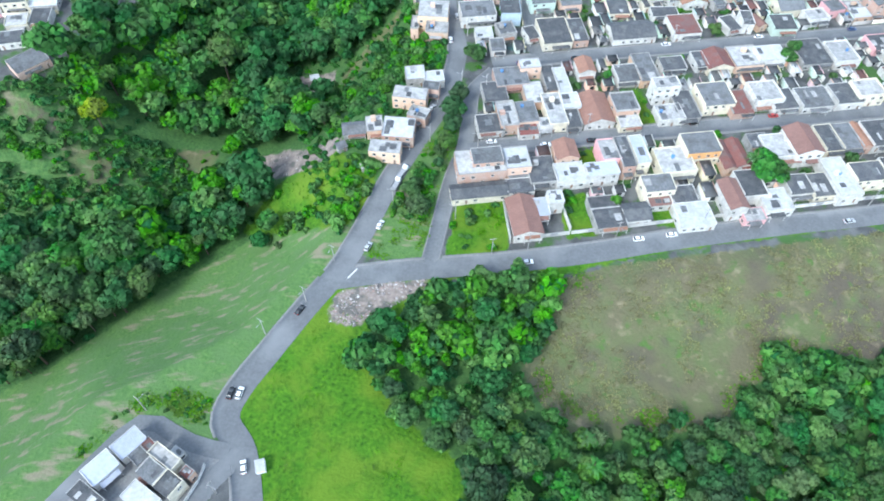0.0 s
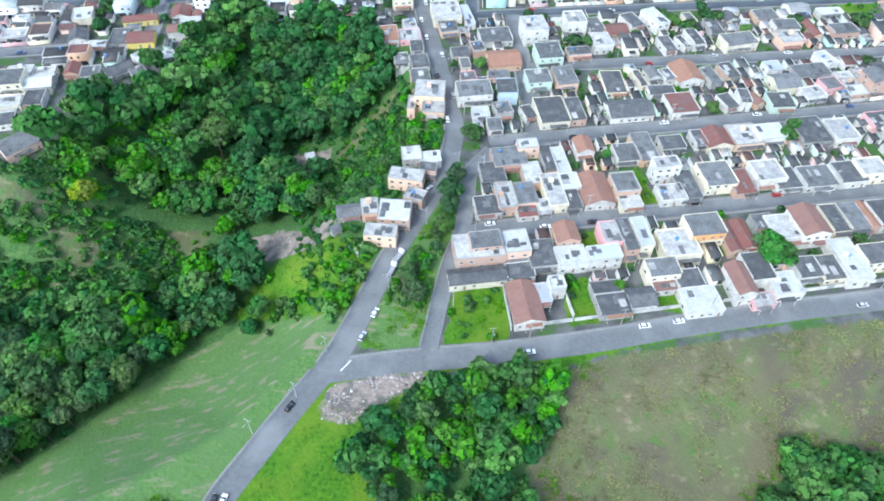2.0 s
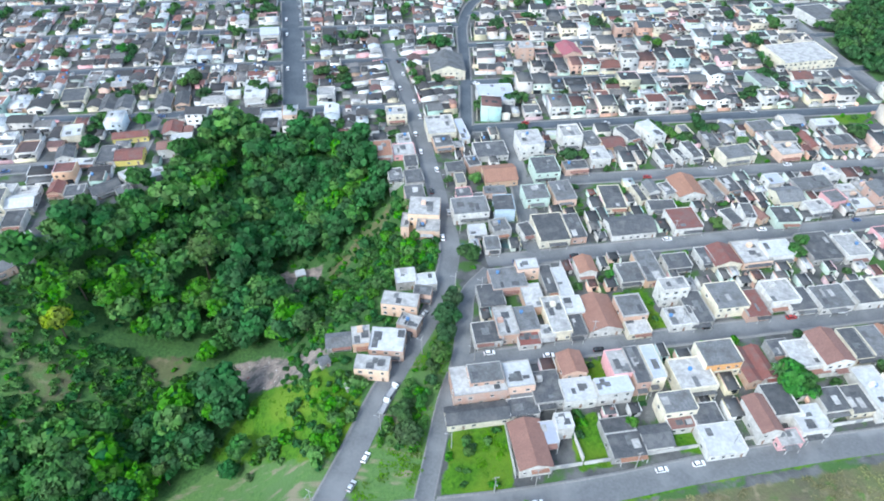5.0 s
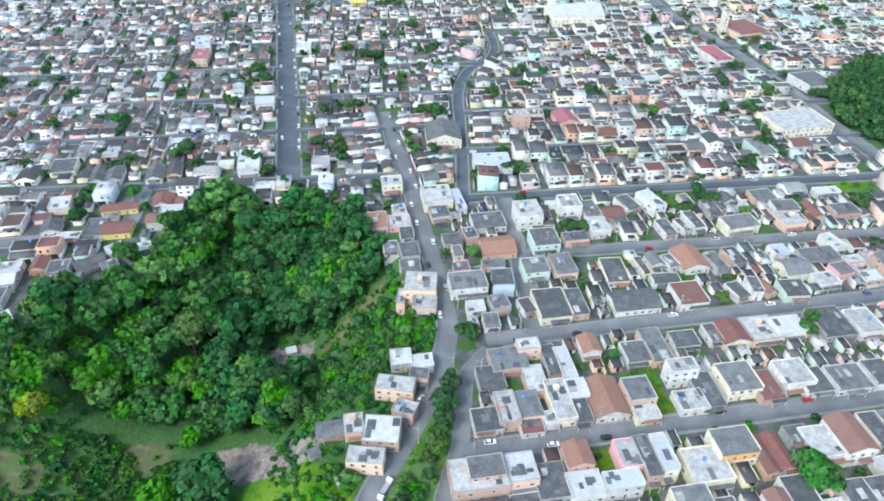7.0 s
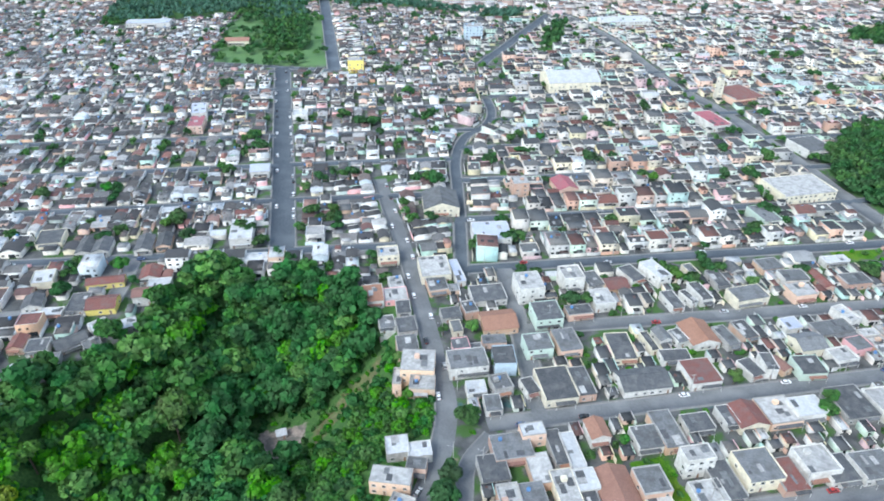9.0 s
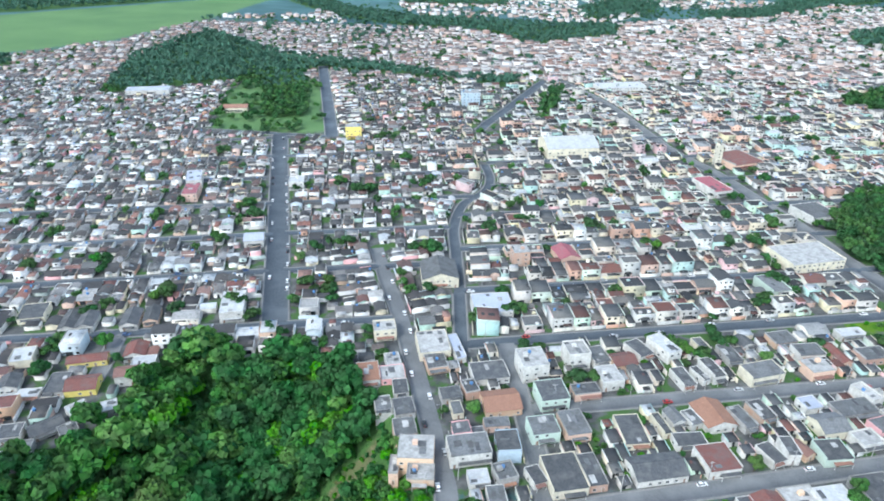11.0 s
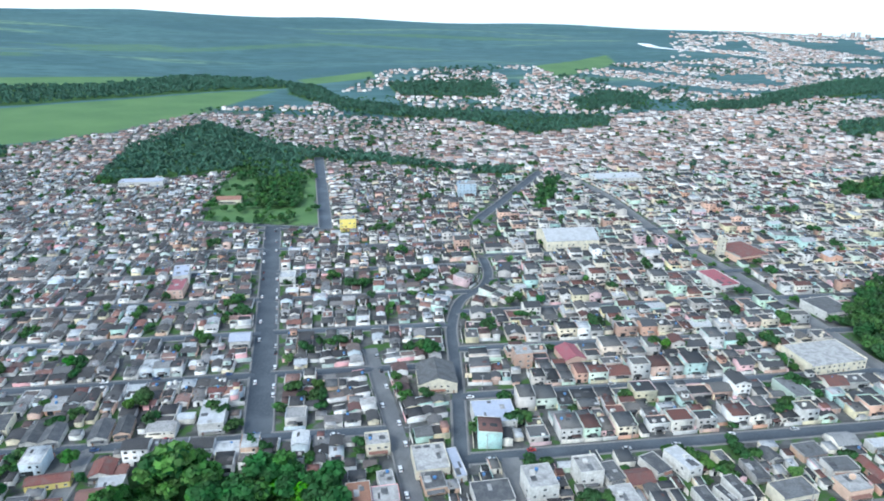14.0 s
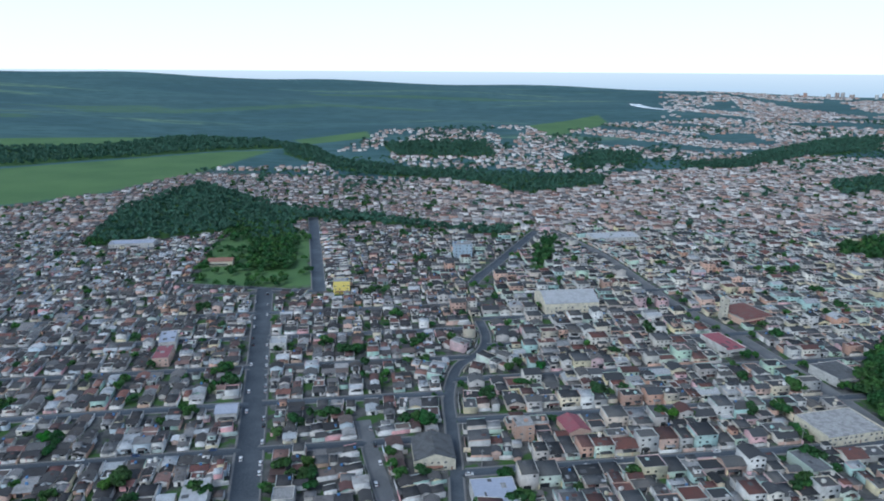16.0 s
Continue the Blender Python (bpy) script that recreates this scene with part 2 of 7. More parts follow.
ROOFS = {
    "dark": surface("weathered_fibre_cement", (0.105, 0.107, 0.113), (0.065, 0.067, 0.072), 1.3, 0.3, stain=(0.145, 0.142, 0.14), ribs=5.0, relief=0.5, wobble=0.2),
    "grey": surface("fibre_cement", (0.19, 0.192, 0.196), (0.12, 0.122, 0.126), 1.3, 0.3, stain=(0.1, 0.098, 0.096), ribs=5.0, relief=0.5, wobble=0.18),
    "white": surface("white_sheet_metal", (0.53, 0.53, 0.535), (0.38, 0.38, 0.385), 0.9, 0.25, 0.5, stain=(0.36, 0.355, 0.35), ribs=4.0, relief=0.3, wobble=0.08),
    "red": surface("clay_tile", (0.33, 0.18, 0.135), (0.22, 0.125, 0.1), 2.2, 0.3, stain=(0.24, 0.13, 0.1), ribs=4.0, relief=0.6, wobble=0.18, hue=0.01),
    "maroon": surface("dark_clay_tile", (0.24, 0.1, 0.085), (0.15, 0.07, 0.06), 2.2, 0.3, stain=(0.17, 0.12, 0.11), ribs=4.0, relief=0.6, wobble=0.15),
    "rose": surface("painted_clay_tile", (0.34, 0.12, 0.14), (0.25, 0.09, 0.105), 2.2, 0.3, stain=(0.26, 0.13, 0.135), ribs=4.0, relief=0.5, wobble=0.1),
    "slab": surface("roof_slab", (0.45, 0.435, 0.42), (0.3, 0.29, 0.275), 0.9, 0.3, stain=(0.22, 0.215, 0.21), relief=0.2, wobble=0.15),
    "blue": surface("blue_sheet_metal", (0.42, 0.44, 0.51), (0.34, 0.36, 0.43), 0.9, 0.2, 0.5, ribs=4.0, relief=0.3),
}
FAR_WALLS = islands("town_walls", [(0.7, 0.68, 0.64), (0.66, 0.62, 0.58), (0.46, 0.27, 0.19), (0.68, 0.62, 0.52), (0.74, 0.72, 0.7), (0.4, 0.39, 0.38), (0.66, 0.63, 0.58), (0.66, 0.46, 0.37), (0.72, 0.7, 0.67), (0.42, 0.58, 0.5), (0.44, 0.5, 0.46), (0.74, 0.73, 0.71), (0.68, 0.66, 0.63), (0.5, 0.47, 0.45), (0.68, 0.6, 0.42), (0.72, 0.68, 0.6), (0.66, 0.38, 0.38), (0.55, 0.51, 0.47), (0.5, 0.56, 0.6), (0.74, 0.69, 0.62), (0.68, 0.65, 0.6), (0.56, 0.38, 0.27), (0.7, 0.68, 0.66), (0.76, 0.75, 0.73), (0.72, 0.7, 0.67)], dirt=(0.2, 0.19, 0.18), soil=0.52)
FAR_ROOFS = islands("town_roofs", [(0.061, 0.059, 0.061), (0.095, 0.092, 0.092), (0.062, 0.059, 0.058), (0.149, 0.146, 0.144), (0.216, 0.115, 0.097), (0.074, 0.072, 0.072), (0.051, 0.049, 0.050), (0.108, 0.103, 0.100), (0.588, 0.588, 0.588), (0.176, 0.165, 0.159), (0.155, 0.081, 0.073), (0.203, 0.200, 0.200), (0.054, 0.051, 0.053), (0.081, 0.077, 0.076), (0.068, 0.066, 0.068), (0.270, 0.162, 0.135), (0.095, 0.086, 0.081), (0.441, 0.452, 0.462), (0.243, 0.232, 0.227), (0.068, 0.063, 0.062), (0.149, 0.121, 0.108), (0.115, 0.076, 0.070), (0.084, 0.081, 0.081), (0.365, 0.351, 0.338)], dirt=(0.032, 0.031, 0.03))
EAST_WALLS = islands("eastern_walls", [(0.6, 0.57, 0.5), (0.66, 0.58, 0.44), (0.5, 0.62, 0.5), (0.62, 0.42, 0.33), (0.7, 0.69, 0.66), (0.45, 0.44, 0.42), (0.58, 0.5, 0.42), (0.64, 0.62, 0.58), (0.5, 0.31, 0.23), (0.4, 0.56, 0.52), (0.66, 0.59, 0.38), (0.62, 0.42, 0.42), (0.56, 0.54, 0.51), (0.7, 0.66, 0.58), (0.48, 0.44, 0.4), (0.6, 0.59, 0.56), (0.55, 0.61, 0.52), (0.5, 0.47, 0.44)], dirt=(0.22, 0.21, 0.2), soil=0.5)
EAST_ROOFS = islands("eastern_roofs", [(0.062, 0.063, 0.067), (0.093, 0.094, 0.097), (0.118, 0.118, 0.119), (0.046, 0.047, 0.050), (0.081, 0.082, 0.086), (0.136, 0.130, 0.124), (0.124, 0.062, 0.053), (0.056, 0.056, 0.058), (0.105, 0.102, 0.099), (0.306, 0.302, 0.297), (0.074, 0.076, 0.079), (0.093, 0.050, 0.043), (0.037, 0.038, 0.040), (0.149, 0.136, 0.124), (0.450, 0.450, 0.450), (0.068, 0.069, 0.072), (0.161, 0.081, 0.068), (0.112, 0.110, 0.112)], dirt=(0.06, 0.06, 0.06))
HILL_WALLS = islands("hillside_walls", [(0.66, 0.6, 0.56), (0.5, 0.4, 0.35), (0.72, 0.69, 0.66), (0.46, 0.3, 0.24), (0.6, 0.54, 0.5), (0.56, 0.44, 0.38), (0.74, 0.71, 0.68), (0.48, 0.45, 0.43)], dirt=(0.2, 0.18, 0.17))
HILL_ROOFS = islands("hillside_roofs", [(0.16, 0.13, 0.12), (0.24, 0.14, 0.115), (0.11, 0.1, 0.098), (0.3, 0.28, 0.27), (0.19, 0.155, 0.14), (0.28, 0.18, 0.15), (0.14, 0.13, 0.128), (0.46, 0.45, 0.44)], dirt=(0.09, 0.08, 0.075))
# window panes, and the dark sheets that stand for shade in porch openings
GLASS_AND_SHADE = glassy("window_glass_and_porch_shade", (0.03, 0.035, 0.04))
FRAME = surface("window_frame_paint", (0.6, 0.6, 0.58), (0.45, 0.45, 0.44), 4, 1)
DOOR = surface("door_paint", (0.3, 0.2, 0.14), (0.2, 0.13, 0.1), 3, 1)
GATE = surface("gate_metal", (0.4, 0.4, 0.41), (0.26, 0.26, 0.27), 3, 1, 0.5)
TANK = surface("water_tank_plastic", (0.12, 0.25, 0.46), (0.09, 0.18, 0.35), 2, 0.5, 0.5)
BARK = surface("bark", (0.16, 0.12, 0.085), (0.08, 0.06, 0.045), 5, 1)
GREENS = [
    foliage("leaves_deep", (0.064, 0.155, 0.054), (0.034, 0.088, 0.031), 0.012, True, 0.22),
    foliage("leaves_mid", (0.09, 0.205, 0.052), (0.05, 0.124, 0.033), 0.014, True, 0.22),
    foliage("leaves_bright", (0.118, 0.25, 0.042), (0.066, 0.158, 0.027), 0.012, True, 0.2),
    foliage("leaves_pale", (0.15, 0.25, 0.085), (0.088, 0.16, 0.052), 0.01, True, 0.2),
    foliage("leaves_golden", (0.3, 0.38, 0.03), (0.15, 0.22, 0.016), 0.004),
]
# darker than the leaves: shade deep inside a crown, put into the colour
SHADE_CORE = foliage("crown_shade", (0.034, 0.088, 0.028), (0.02, 0.058, 0.018))
WEEDS = foliage("weed_leaves", (0.11, 0.23, 0.012), (0.065, 0.15, 0.008), 0.015, False)
DRY_WEEDS = foliage("dry_weed_leaves", (0.24, 0.225, 0.11), (0.145, 0.15, 0.062), 0.02, False)
# distance haze put into the colour: paler and bluer than the near leaves
HAZED_LEAVES = foliage("hazed_leaves", (0.08, 0.165, 0.112), (0.06, 0.128, 0.088), 0.012, False)
HAZED_CORE = foliage("hazed_crown_core", (0.06, 0.13, 0.084), (0.05, 0.108, 0.07), 0.01, False)
CAR_PAINTS = {
    "white": glassy("car_paint_white", (0.75, 0.75, 0.75), 0.3),
    "black": glassy("car_paint_black", (0.02, 0.02, 0.022), 0.25),
    "silver": glassy("car_paint_silver", (0.42, 0.43, 0.44), 0.3),
    "red": glassy("car_paint_red", (0.35, 0.03, 0.03), 0.3),
    "blue": glassy("car_paint_blue", (0.05, 0.09, 0.2), 0.3),
}
RUBBER = surface("rubber", (0.03, 0.03, 0.03), (0.02, 0.02, 0.02), 5, 1)
HUB = glassy("wheel_metal", (0.35, 0.35, 0.36), 0.4)
LAMP_GLASS = glassy("lamp_glass", (0.7, 0.7, 0.66), 0.2)
TAIL_GLASS = glassy("tail_lamp_glass", (0.4, 0.02, 0.02), 0.2)
WATER = glassy("water", (0.5, 0.54, 0.56), 0.2)
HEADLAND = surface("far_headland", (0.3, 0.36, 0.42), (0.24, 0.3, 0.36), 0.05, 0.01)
SEA = glow("far_sea_glow", (0.76, 0.87, 0.98), (0.98, 1.04, 1.1), 60, 172)

# ---- the lie of the land ----
VALLEY = [(-126, 48), (-104, 82), (-84, 93), (-63, 108), (-51, 127), (-42, 142), (-37, 160), (-42, 182), (-36, 205), (-24, 222), (-13, 236), (-8, 255), (-13, 290), (-30, 318), (-58, 341), (-128, 339), (-130, 300), (-146, 275), (-162, 257), (-167, 233), (-177, 216), (-230, 206), (-520, 180), (-520, 20), (-200, 20)]
HOLLOW = [(24, 112), (60, 127), (160, 146), (520, 200), (520, -40), (-40, -40), (8, 40)]


def inside(poly, x, y):
    """How far inside a polygon points lie (outside: minus)."""
    x, y = np.asarray(x, float), np.asarray(y, float)
    d = np.full(x.shape, 1e18)
    odd = np.zeros(x.shape, bool)
    for (ax, ay), (bx, by) in zip(poly, poly[1:] + poly[:1]):
        ex, ey = bx - ax, by - ay
        k = np.clip(((x - ax) * ex + (y - ay) * ey) / (ex * ex + ey * ey), 0, 1)
        d = np.minimum(d, (x - ax - k * ex) ** 2 + (y - ay - k * ey) ** 2)
        if ey:
            odd ^= ((ay > y) != (by > y)) & (x < ex * (y - ay) / ey + ax)
    return np.where(odd, 1, -1) * np.sqrt(d)


def smooth(a, b, x):
    k = np.clip((np.asarray(x, float) - a) / (b - a), 0, 1)
    return k * k * (3 - 2 * k)


def height(x, y):
    """The ground's height: a wooded valley, a hollow with scrub, a town nearly flat, far land that rises slowly."""
    x, y = np.asarray(x, float), np.asarray(y, float)
    z = -3.0 * (1 - smooth(140, 185, y - 0.17 * x)) * smooth(40, 90, y)
    d = np.clip(inside(VALLEY, x, y) / 56, 0, 1)
    z = z - 36 * (1 - (1 - d) ** 1.6)
    d = np.clip(inside(HOLLOW, x, y) / 45, 0, 1)
    z = z - 13 * (1 - (1 - d) ** 1.6)
    r = np.hypot(x, y)
    rim = np.interp(x / np.maximum(r, 1), (-0.55, -0.37, -0.2, 0, 0.3, 0.55), (172, 168, 122, 104, 72, 50))
    return z + rim * np.clip((r - 1400) / 3500, 0, 1) ** 1.6 + 9 * smooth(520, 900, y) * np.sin(x * 0.0042 + 1) * np.sin(y * 0.0035)


def hz(x, y):
    if 345 < y < 520 and math.hypot(x, y) < 1300:
        return 0.0
    return float(height(x, y))


# ---- ways ----
MAIN_ROAD = [(-46, 25), (-51, 50), (-56, 66), (-63, 76), (-61, 86), (-54, 99), (-45, 115), (-36, 130), (-29, 146), (-19, 173), (-10, 194), (-2, 212), (3, 231), (5, 251), (2, 272), (-3, 302), (-11, 345), (-19, 383), (-26, 412), (-34, 450)]
FRONT_ROAD = [(-38, 127), (-16, 131), (0, 133), (24, 136), (53, 141), (85, 148), (128, 156), (165, 162), (300, 186), (420, 206)]
BRANCH = [(-5, 131), (-2, 147), (3, 172), (8, 189), (10, 209), (12, 223), (21, 236)]
CURVE = [(14, 340), (15, 394), (15, 440), (15, 480), (23, 519), (40, 543), (46, 569), (44, 600)]
CROSS_STREET = [(41, 246), (40, 275), (38, 305), (36, 347)]
AVENUE = [(-80, 366), (-96, 455), (-113, 544), (-139, 682)]
FAR_AVENUE = [(-90, 672), (-119, 847), (-143, 990)]
BOULEVARD = [(258, 395), (251, 440), (248, 475), (241, 517), (228, 581), (207, 645), (188, 785), (160, 905)]
FAR_STREET = [(46, 690), (54, 711), (74, 752), (107, 828), (139, 904)]
CORNER_STREET = [(-60, 66), (-68, 67.5), (-75, 70), (-81.5, 73.8), (-87, 75), (-91.5, 71), (-96.5, 63), (-102, 54), (-110, 40)]
CORNER_LANE = [(-56, 66), (-64, 56), (-70, 44)]
LEFT_LANE = [(-150, 312), (-151, 330), (-154, 356)]
# streets across: where each crosses x = 0, its slope, and its ends
STREETS = [
    (186.5, 0.162, 9, 330), (237.5, 0.165, 20, 330), (294, 0.106, 38, 400), (344.5, 0.112, 12, 330), (396, 0.1, 14, 380),
    (338, 0.165, -330, -148), (371, 0.096, -480, -20), (431, 0.12, -520, -94), (482, 0.12, -560, -102), (533, 0.11, -620, -112),
]
for k in range(5):
    STREETS.append((447 + 51 * k, 0.095, 18 if k < 2 else 46 if k < 4 else 64, 420 + 30 * k))
    STREETS.append((429 + 51 * k, 0.098, -86 - 9 * k, 12 if k < 2 else 16 + 8 * k))
STREETS.append((654, -0.2, -214, -92))
for k in range(3):
    STREETS.append((584 + 51 * k, 0.11, -640, -128))


def line_y(s, x):
    return s[0] + s[1] * x


WAYS = [(MAIN_ROAD, 4.0), (FRONT_ROAD, 4.2), (BRANCH, 2.7), (CURVE, 3.0), (CROSS_STREET, 3.8), (AVENUE, 6.5), (FAR_AVENUE, 5.5), (BOULEVARD, 5.0), (FAR_STREET, 4.5), (CORNER_STREET, 2.6), (CORNER_LANE, 3.0), (LEFT_LANE, 3.2)]
WAYS += [([(s[2], line_y(s, s[2])), (s[3], line_y(s, s[3]))], 3.4 if s[0] < 345 else 2.9) for s in STREETS]


def along(points, step):
    """A smooth line through the points, with a place every step metres."""
    pts = [Vector(p) for p in points]
    if len(pts) > 2:
        ext = [pts[0] * 2 - pts[1]] + pts + [pts[-1] * 2 - pts[-2]]
        fine = []
        for a, b, c, d in zip(ext, ext[1:], ext[2:], ext[3:]):
            for k in range(12):
                t = k / 12
                fine.append(0.5 * (2 * b + (c - a) * t + (2 * a - 5 * b + 4 * c - d) * t * t + (3 * b - a - 3 * c + d) * t ** 3))
        fine.append(pts[-1])
    else:
        fine = pts
    out, left = [fine[0]], step
    for a, b in zip(fine, fine[1:]):
        run = (b - a).length
        pos = 0.0
        while run - pos >= left:
            pos += left
            out.append(a.lerp(b, pos / run))
            left = step
        left -= run - pos
    if (out[-1] - fine[-1]).length > step * 0.3:
        out.append(fine[-1])
    return out


SEGS = []
for k, (pts, half) in enumerate(WAYS):
    line = along(pts, 8)
    for a, b in zip(line, line[1:]):
        SEGS.append((a.x, a.y, b.x, b.y, half, k))
SEGS = np.array(SEGS)


def off_road(x, y, but=-1):
    """The distance from a place to the nearest kerb, but for one way's."""
    ex, ey = SEGS[:, 2] - SEGS[:, 0], SEGS[:, 3] - SEGS[:, 1]
    k = np.clip(((x - SEGS[:, 0]) * ex + (y - SEGS[:, 1]) * ey) / (ex * ex + ey * ey + 1e-9), 0, 1)
    d = np.hypot(x - SEGS[:, 0] - k * ex, y - SEGS[:, 1] - k * ey) - SEGS[:, 4]
    return float(np.where(SEGS[:, 5] == but, 1e9, d).min())


def off_ways(x, y):
    """The distance to the nearest kerb for many places at once."""
    d = np.full(len(x), 1e9)
    for ax, ay, bx, by, half, _ in SEGS[(SEGS[:, 1] < 380) & (np.abs(SEGS[:, 0]) < 260)]:
        ex, ey = bx - ax, by - ay
        k = np.clip(((x - ax) * ex + (y - ay) * ey) / (ex * ex + ey * ey + 1e-9), 0, 1)
        d = np.minimum(d, np.hypot(x - ax - k * ex, y - ay - k * ey) - half)
    return d


# ---- cover of the ground ----
MEADOW = [(-40, -120), (-46, 25), (-52, 52), (-57, 67), (-62, 76), (-60, 86), (-53, 99), (-44, 115), (-37, 129), (0, 133), (24, 136), (60, 142), (62, 138), (40, 130), (12, 130), (-4, 125), (-12, 115), (-24, 106), (-22, 94), (-12, 80), (7, 64), (9, 25), (14, -120)]
DRY_EDGE = [(26, 94), (32, 126), (60, 137), (62, 133), (40, 122), (33, 104), (36, 92), (52, 84), (92, 92), (112, 112), (144, 114), (144, 107), (113, 104), (92, 84), (70, 79), (42, 73)]
VERGE = [(40, 139), (400, 201), (400, 199), (110, 148), (80, 142.5), (48, 134)]
ROADSIDE = [(-42, 146), (-34, 148), (-22, 172), (-13, 196), (-5, 213), (0, 232), (1, 255), (-3, 285), (-10, 330), (-22, 330), (-26, 290), (-36, 262), (-48, 240), (-60, 224), (-60, 190)]
GROVE = [(-29, 98), (-24, 108), (-12, 114), (-4, 124), (12, 129), (28, 130), (40, 124), (38, 112), (28, 99), (27, 92), (42, 76), (70, 82), (92, 85), (106, 98), (114, 108), (146, 106), (260, 122), (260, 20), (0, 20), (8, 62), (-10, 76), (-20, 88)]
LOT_GREEN = [(1, 138), (24, 140), (25, 166), (6, 166)]
LOT_B = [(45, 147), (57, 149), (54, 168), (43, 166)]
LOT_C = [(74, 199), (87, 201), (82, 226), (69, 223)]
LOT_D = [(52, 181), (66, 183), (65, 191), (52, 189)]
ROADSIDE_GREEN = [(-24, 233), (0, 233), (2, 252), (-20, 252)]
LOT_F = [(208, 352), (212, 365), (244, 371), (236, 353)]
LOT_E = [(78, 153), (87, 154), (85, 163), (77, 162)]
ISLAND = [(-33, 138), (-7, 136), (6, 186), (9, 226), (4, 228), (-8, 205), (-20, 178)]
GRAZED = [(-200, 40), (-108, 40), (-98, 62), (-90, 75), (-80, 73), (-66, 68), (-62, 78), (-60, 86), (-53, 99), (-44, 116), (-36, 131), (-33, 150), (-52, 160), (-80, 164), (-108, 146), (-122, 130), (-140, 110), (-160, 98), (-200, 90)]
CORNER_BANK = [(-92, 77), (-86, 79.5), (-80, 78), (-74, 75), (-67, 73.5), (-66, 80), (-72, 84), (-80, 86), (-92, 83), (-104, 66), (-101, 62)]
SCRUB_BANK = [(-36, 148), (-60, 160), (-84, 168), (-70, 188), (-52, 200), (-40, 184), (-28, 180), (-24, 165)]
DRY_FIELD = [(32, 126), (60, 136), (140, 150), (420, 200), (420, 120), (144, 108), (113, 106), (92, 84), (70, 80), (42, 74), (26, 94)]
SLOPE_SCRUB = [(-86, 252), (-70, 244), (-45, 232), (-22, 262), (-26, 302), (-52, 298), (-80, 284)]
BARE_SLOPE = [(-49, 259), (-41, 270), (-25, 281), (-22, 291), (-40, 282), (-53, 267)]
SCRUB_SLOPE = [(-212, 196), (-192, 219), (-178, 224), (-166, 231), (-150, 215), (-130, 216), (-100, 208), (-92, 194), (-110, 187), (-140, 180), (-170, 166), (-215, 170)]
CLEARING_C = [(-186, 216), (-165, 212), (-163, 205), (-182, 207)]
DUMP = [(-90, 203), (-87, 215), (-72, 213), (-55, 204), (-43, 199), (-39, 189), (-46, 186), (-56, 188), (-72, 194)]
SHED_YARD = [(-77, 271), (-55, 274), (-56, 263), (-71, 250)]
CLEARING = [(-164, 206), (-146, 205), (-140, 193), (-152, 187), (-161, 193)]
CLEARING_B = [(-123, 217), (-105, 219), (-103, 205), (-119, 201)]
RUBBLE_PATCH = [(-37, 111), (-36, 122), (-20, 126.5), (-6, 128), (-4, 125.5), (-12, 120), (-20, 114), (-28, 109)]
PARK = [(-206, 690), (-140, 684), (-92, 676), (-114, 760), (-124, 850), (-170, 960), (-230, 940), (-224, 820)]
WOOD_FAR = [(-366, 831), (-405, 1010), (-360, 1225), (-212, 1060), (-70, 1000), (38, 915), (120, 915), (90, 872), (-72, 955), (-143, 970), (-238, 892), (-321, 854)]
WOOD_FAR_B = [(-335, 1790), (-275, 1800), (-185, 1590), (-53, 1490), (129, 1430), (350, 1370), (318, 1275), (226, 1215), (150, 1195), (125, 1300), (43, 1340), (-87, 1395), (-199, 1475), (-305, 1640)]
WOOD_FAR_C = [(-97, 1850), (178, 1900), (173, 1638), (-58, 1642)]
WOOD_BAND = [(538, 1500), (666, 1520), (1081, 1940), (1332, 2015), (1140, 1745), (854, 1560), (638, 1396), (524, 1415)]
PARK_WOOD = [(-188, 830), (-165, 736), (-126, 732), (-131, 805), (-160, 930), (-200, 890)]
WOOD_RIGHT = [(264, 482), (258, 458), (257, 428), (266, 404), (340, 392), (420, 420), (460, 520), (400, 590), (340, 545), (300, 524), (284, 506)]
WOOD_HILL = [(317, 1589), (424, 1714), (514, 1655), (465, 1540), (360, 1464), (301, 1458)]
WOOD_HILL_B = [(655, 1115), (692, 1222), (827, 1280), (900, 1240), (717, 1118)]
WOOD_CLUMP = [(122, 800), (146, 880), (152, 846), (138, 790), (118, 735), (108, 742)]
WOOD_RIGHT_B = [(440, 780), (470, 825), (571, 865), (640, 850), (483, 765)]
PLAIN_WOOD = [(-1300, 1330), (-771, 1400), (-616, 1510), (-443, 1690), (-343, 1740), (-300, 1800), (-420, 1930), (-640, 1990), (-760, 1730), (-975, 1680), (-1400, 1540)]
WOOD_LEFT_FAR = [(-760, 1080), (-560, 1010), (-540, 960), (-700, 900), (-900, 1000)]
FIELD_FAR = [(-900, 895), (-566, 1050), (-480, 1132), (-404, 1330), (-343, 1700), (-443, 1664), (-616, 1481), (-771, 1369), (-1500, 1180), (-1400, 950)]
FIELD_FAR_B = [(-1400, 1560), (-975, 1690), (-760, 1735), (-642, 2000), (-768, 1960), (-1100, 1850), (-1500, 1720)]
FIELD_FAR_C = [(-340, 1945), (-158, 2133), (-131, 1984), (-291, 1830)]
FIELD_FAR_D = [(336, 2293), (702, 2794), (667, 2499), (369, 1989)]
STRIP_A = [(-1700, 2800), (-1352, 2790), (-1029, 2870), (-900, 2760), (-407, 3159), (88, 3107), (81, 2940), (-381, 2960), (-880, 2560), (-1180, 2480), (-1350, 2640)]
STRIP_B = [(-1900, 2300), (-1364, 2388), (-1230, 2420), (-1163, 2280), (-1290, 2240), (-1900, 2150)]
